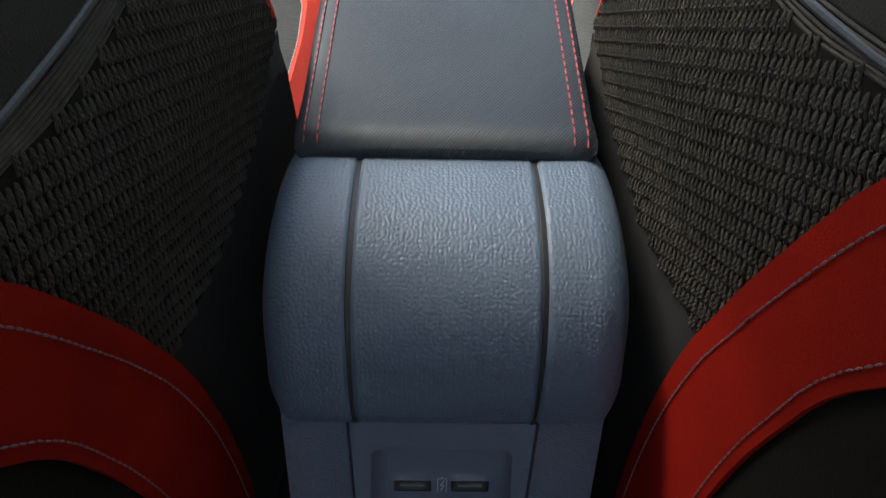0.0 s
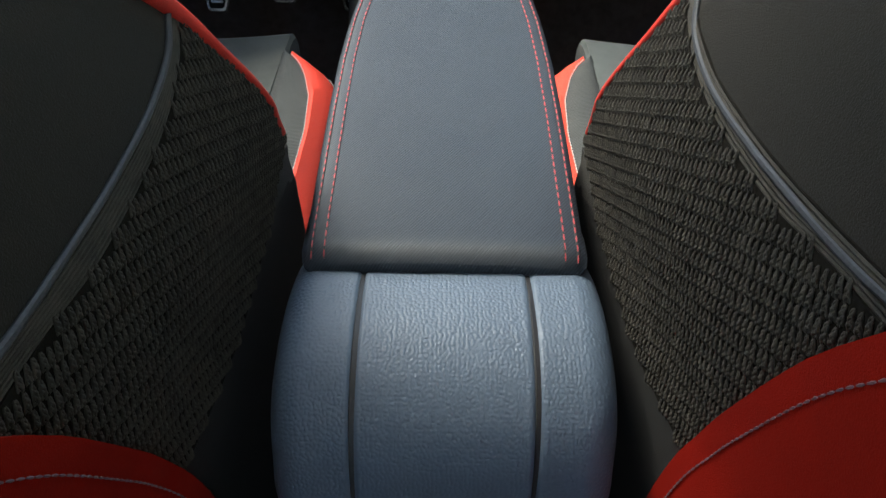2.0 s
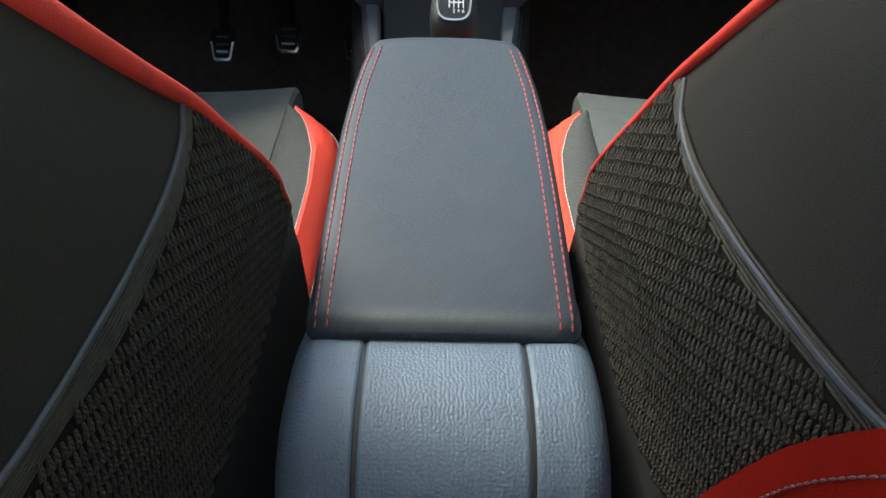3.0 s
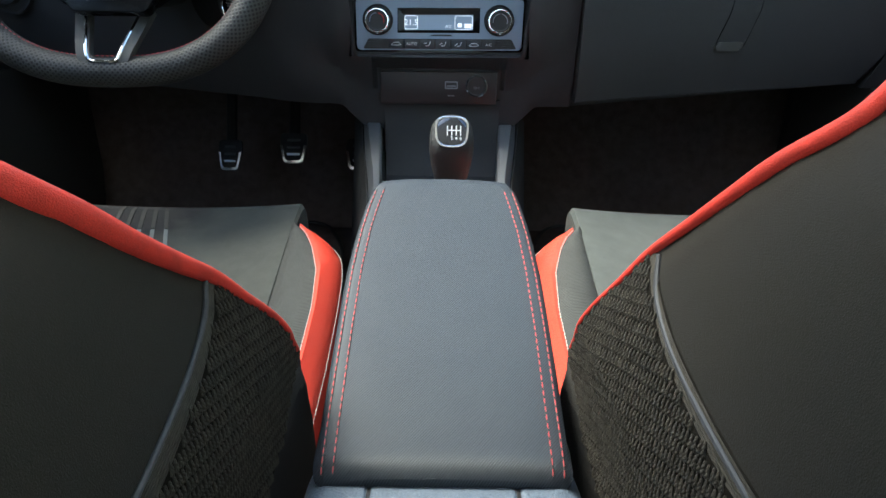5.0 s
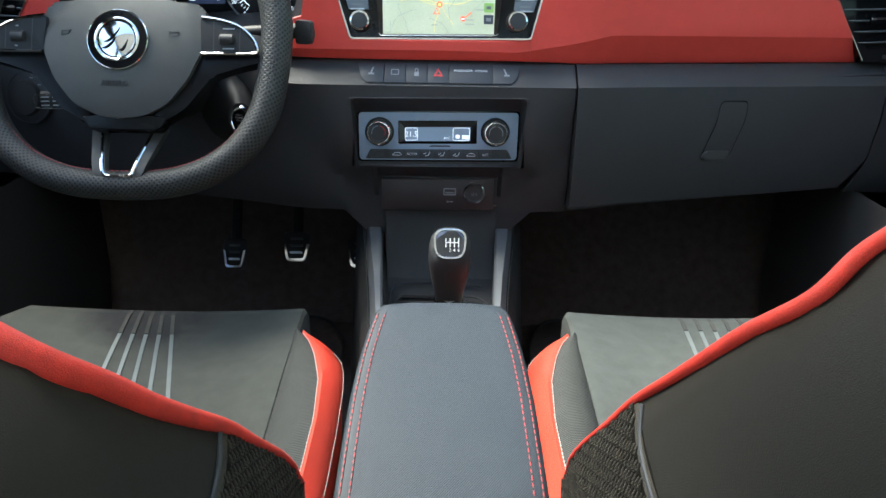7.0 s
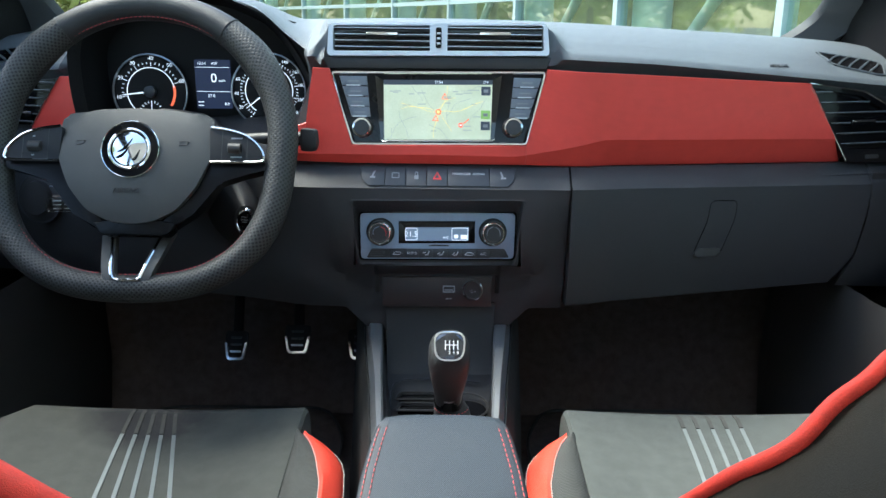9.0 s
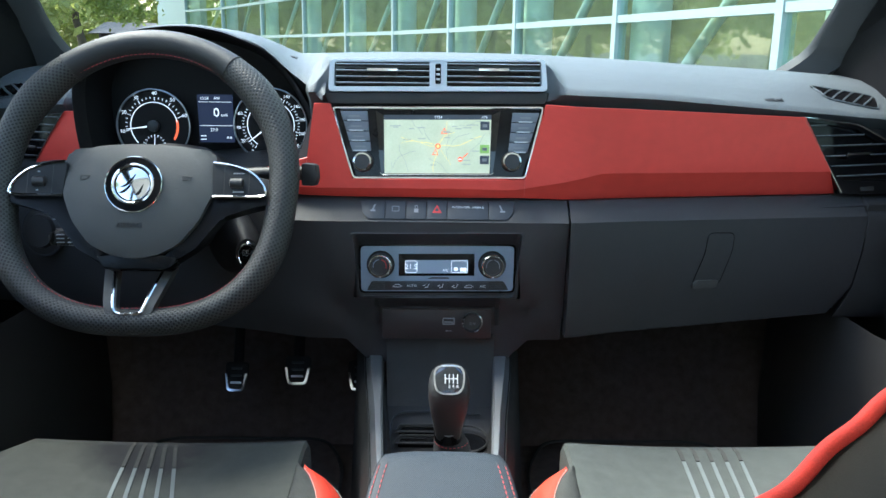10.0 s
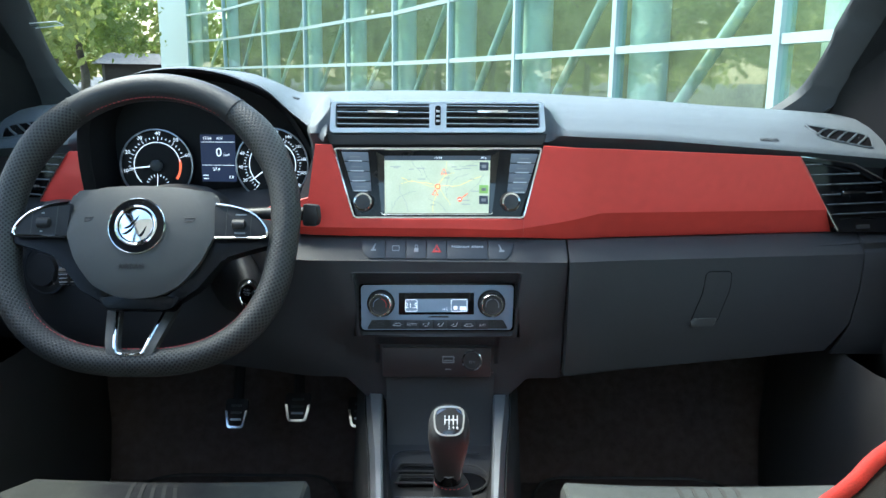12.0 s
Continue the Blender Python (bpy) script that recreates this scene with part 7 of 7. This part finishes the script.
# ---- outside ----
EXT = Matrix.Translation((0, 0.05, 1.138)) @ Matrix.Rotation(radians(-1.8), 4, "X") @ Matrix.Translation((0, -0.05, -1.138))
ground = bmesh.new()
bmesh.ops.create_grid(ground, x_segments=24, y_segments=24, size=600)
for v in ground.verts:
    v.co.z = 0.0
ground.transform(EXT)
solid("ground", ground, ASPHALT, "grey asphalt round the parked car", "ground", kind="structure")

# Last three points lie out of view, added to block sky at right rear.
PLAN = [(-18.4, 52.0), (-14.6, 48.0), (-11.45, 44.0), (-8.1, 38.0), (-5.45, 33.5), (-3.25, 29.0), (-1.40, 25.5), (0.26, 21.0), (1.55, 16.8), (2.71, 12.7), (3.66, 8.9), (4.45, 4.6), (5.1, 0.2), (5.5, -4.5), (5.75, -9.3), (5.8, -14.2), (5.6, -19.0)]
LEVELS = [0.10, 1.60, 3.09, 4.58, 6.07, 7.6]
facade = thing("glass_building", EXT @ Vector((3, 12, 0)), "curved glass building front with a white frame grid", "building")


def pane_glass():
    m = bpy.data.materials.new("facade_glass")
    m.use_nodes = True
    n, l = m.node_tree.nodes, m.node_tree.links
    out = n["Material Output"]
    tr, gl, mix = n.new("ShaderNodeBsdfTransparent"), n.new("ShaderNodeBsdfGlossy"), n.new("ShaderNodeMixShader")
    tr.inputs["Color"].default_value = (0.78, 0.90, 0.84, 1)
    gl.inputs["Roughness"].default_value = 0.03
    gl.inputs["Color"].default_value = (0.85, 0.95, 0.88, 1)
    mix.inputs["Fac"].default_value = 0.30
    l.new(tr.outputs["BSDF"], mix.inputs[1])
    l.new(gl.outputs["BSDF"], mix.inputs[2])
    l.new(mix.outputs["Shader"], out.inputs["Surface"])
    return m


PANE = pane_glass()
BRACE = surface("pale_steel", (0.66, 0.74, 0.70), 0.5, vary=0.08, scale=3)
for i, ((x0, y0), (x1, y1)) in enumerate(zip(PLAN[1:], PLAN[2:])):
    a, b = Vector((x0, y0, 0)), Vector((x1, y1, 0))
    t = (b - a).normalized()
    nn = Vector((-t.y, t.x, 0)) * -1
    w = 0.14
    post = [(a + t * e + nn * g) for e, g in ((-w / 2, -0.12), (w / 2, -0.12), (w / 2, 0.06), (-w / 2, 0.06))]
    part("post", loft([[EXT @ (p + Vector((0, 0, z))) for p in post] for z in (0, LEVELS[-1])]), FRAME_WHITE, facade, "white upright")
    for z0, z1 in zip(LEVELS, LEVELS[1:]):
        part("pane", loft([[EXT @ (p + Vector((0, 0, z))) for p in (a + t * 0.07, b - t * 0.07)] for z in (z0 + 0.05, z1 - 0.05)], closed=False, caps=False), PANE, facade)
        bar = [(z0 - 0.055, -0.10), (z0 + 0.055, -0.10), (z0 + 0.055, 0.04), (z0 - 0.055, 0.04)]
        part("rail", loft([[EXT @ (q + nn * g + Vector((0, 0, z))) for z, g in bar] for q in (a, b)]), FRAME_WHITE, facade, "white cross rail")
    inn = Vector((t.y, -t.x, 0)) if Vector((t.y, -t.x, 0)).x > 0 else Vector((-t.y, t.x, 0))
    span = (b - a).length

    def behind(u, deep):
        """A place behind the glass, u metres along the bay from its far post."""
        p = a + t * u
        return p + p.normalized() * (deep / max(0.25, p.normalized().dot(inn)))

    c = behind(span * 0.27, 0.5)
    part("column", loft([[EXT @ Vector((c.x + 0.30 * math.cos(k), c.y + 0.30 * math.sin(k), z)) for k in np.linspace(0, 2 * math.pi, 17)[:-1]] for z in (0, 8)]), COLUMN, facade, "round pale column behind the glass")
    d0, d1 = behind(span * 0.27, 0.35), behind(span * 1.25, 0.35)
    part("brace", tube([EXT @ d0, EXT @ (d1 + Vector((0, 0, span * 0.92)))], 0.085, 10), BRACE, facade, "slanting steel brace behind the glass")
# Backdrop behind the panes; its green blotches imitate trees reflected in the glass.
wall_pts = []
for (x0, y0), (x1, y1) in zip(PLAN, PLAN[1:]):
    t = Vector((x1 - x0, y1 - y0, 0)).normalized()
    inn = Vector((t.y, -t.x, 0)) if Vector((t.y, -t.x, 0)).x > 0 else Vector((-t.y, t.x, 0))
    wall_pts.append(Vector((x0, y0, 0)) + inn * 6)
part("reflection_backdrop", loft([[EXT @ (p + Vector((0, 0, z))) for p in wall_pts] for z in (0, 8)], closed=False, caps=False), surface("tree_reflection_green", (0.060, 0.070, 0.034), 0.8, vary=0.5, scale=0.9, tint=(0.12, 0.135, 0.075)), facade, "dim backdrop wall, blotched green like trees reflected in the glass")
e0, e1 = Vector((-17.1, 50.6, 0)), Vector((-14.7, 48.1, 0))
part("end_pier", loft([[EXT @ (p + Vector((0, 0, z))) for p in (e0, e1, e1 + Vector((1, 1, 0)), e0 + Vector((1, 1, 0)))] for z in (0, 8)]), FRAME_WHITE, facade, "broad white end pier")
part("roof", loft([[EXT @ (Vector((x, y, z))) for x, y in PLAN] for z in (7.6, 8.2)], closed=False, caps=False), FRAME_WHITE, facade, "white roof edge")


def tree(at, height, spread, seed, pale=False):
    rnd = random.Random(seed)
    ob = thing("tree", EXT @ Vector(at), "leafy green tree with an uneven crown", "tree", group="trees beside the building")
    base = Vector(at)
    trunk = bmesh.new()
    tube([EXT @ (base + Vector((rnd.uniform(-1, 1) * 0.1 * k, 0, height * 0.11 * k))) for k in range(7)], [0.24 - 0.03 * k for k in range(7)], 10, bm=trunk)
    tips = []
    for k in range(9):
        a, h = rnd.uniform(0, 6.28), height * rnd.uniform(0.28, 0.62)
        p0 = base + Vector((0, 0, h))
        p1 = p0 + Vector((math.cos(a), math.sin(a), 0.9)) * spread * rnd.uniform(0.4, 0.7)
        tube([EXT @ p0, EXT @ (p0.lerp(p1, 0.5) + Vector((0, 0, 0.2))), EXT @ p1], [0.09, 0.06, 0.025], 6, bm=trunk)
        tips.append(p1)
    part("trunk", trunk, BARK, ob)
    verts, faces = [], []
    for c in range(120):
        a, u = rnd.uniform(0, 6.28), rnd.uniform(0, 1) ** 0.5
        cz = rnd.uniform(0.22, 1.0)
        rr = spread * u * math.sin(math.pi * min(0.98, 0.15 + 0.8 * cz)) ** 0.6
        c0 = base + Vector((rr * math.cos(a), rr * math.sin(a), height * cz))
        for k in range(70):
            p = c0 + Vector((rnd.gauss(0, 1), rnd.gauss(0, 1), rnd.gauss(0, 0.7))) * 0.42
            d1 = Vector((rnd.uniform(-1, 1), rnd.uniform(-1, 1), rnd.uniform(-1, 1))).normalized()
            d2 = d1.orthogonal().normalized()
            z = rnd.uniform(0.10, 0.22)
            b = len(verts)
            verts += [EXT @ (p - d1 * z), EXT @ (p + d2 * z * 0.45), EXT @ (p + d1 * z), EXT @ (p - d2 * z * 0.45)]
            faces.append((b, b + 1, b + 2, b + 3))
    me = bpy.data.meshes.new("crown")
    me.from_pydata([tuple(v) for v in verts], [], faces)
    tmp = bmesh.new()
    tmp.from_mesh(me)
    bpy.data.meshes.remove(me)
    part("crown", tmp, LEAF_PALE if pale else LEAF, ob, "crown of many small leaves", kind="stuff")
    return ob


for k, (x, y, h, r, p) in enumerate(((-19.0, 44, 11, 4.0, False), (-18.5, 34, 10, 3.6, True), (-22.0, 41, 11, 4.0, False), (-26.0, 60, 12, 4.5, True), (-12.0, 20, 9, 3.2, True), (-18.0, 27, 10, 4.0, False), (-27, 58, 13, 5, False), (-15, 12, 9, 3.5, False), (-16, 3, 10, 4.0, True), (-14, -8, 10, 4.0, False), (-33, 62, 13, 5.5, True))):
    tree((x, y, 0), h, r, 40 + k, p)

rnd = random.Random(77)
verts, faces = [], []
for c in range(420):
    c0 = Vector((rnd.uniform(-60, -8), rnd.uniform(66, 78), rnd.uniform(0.5, 14) ** 1.0))
    for k in range(26):
        p = c0 + Vector((rnd.gauss(0, 1), rnd.gauss(0, 1), rnd.gauss(0, 0.8))) * 0.9
        d1 = Vector((rnd.uniform(-1, 1), rnd.uniform(-1, 1), rnd.uniform(-1, 1))).normalized()
        d2 = d1.orthogonal().normalized()
        z = rnd.uniform(0.25, 0.6)
        b = len(verts)
        verts += [EXT @ (p - d1 * z), EXT @ (p + d2 * z * 0.6), EXT @ (p + d1 * z), EXT @ (p - d2 * z * 0.6)]
        faces.append((b, b + 1, b + 2, b + 3))
me = bpy.data.meshes.new("woods")
me.from_pydata([tuple(v) for v in verts], [], faces)
tmp = bmesh.new()
tmp.from_mesh(me)
bpy.data.meshes.remove(me)
solid("woods", tmp, LEAF_PALE, "belt of far green woods behind the hut", "woods", kind="stuff")

hut = thing("hut", EXT @ Vector((-21, 56, 0)), "low dark wooden hut with a weathered roof", "hut")
part("wall", loft([[EXT @ Vector(p) for p in ((-23.4, 57.0, z), (-18.4, 60.0, z), (-17.0, 57.0, z), (-22.0, 54.0, z))] for z in (0, 1.95)]), HUT_WALL, hut)
part("roof", loft([[EXT @ Vector(p) for p in ring] for ring in (((-24.2, 57.0, 1.90), (-18.4, 60.8, 1.90), (-16.2, 56.8, 1.90), (-22.2, 53.2, 1.90)), ((-22.6, 56.2, 2.65), (-18.4, 58.8, 2.65), (-17.8, 58.2, 2.65), (-22.2, 55.6, 2.65)))]), ROOF_TILE, hut)
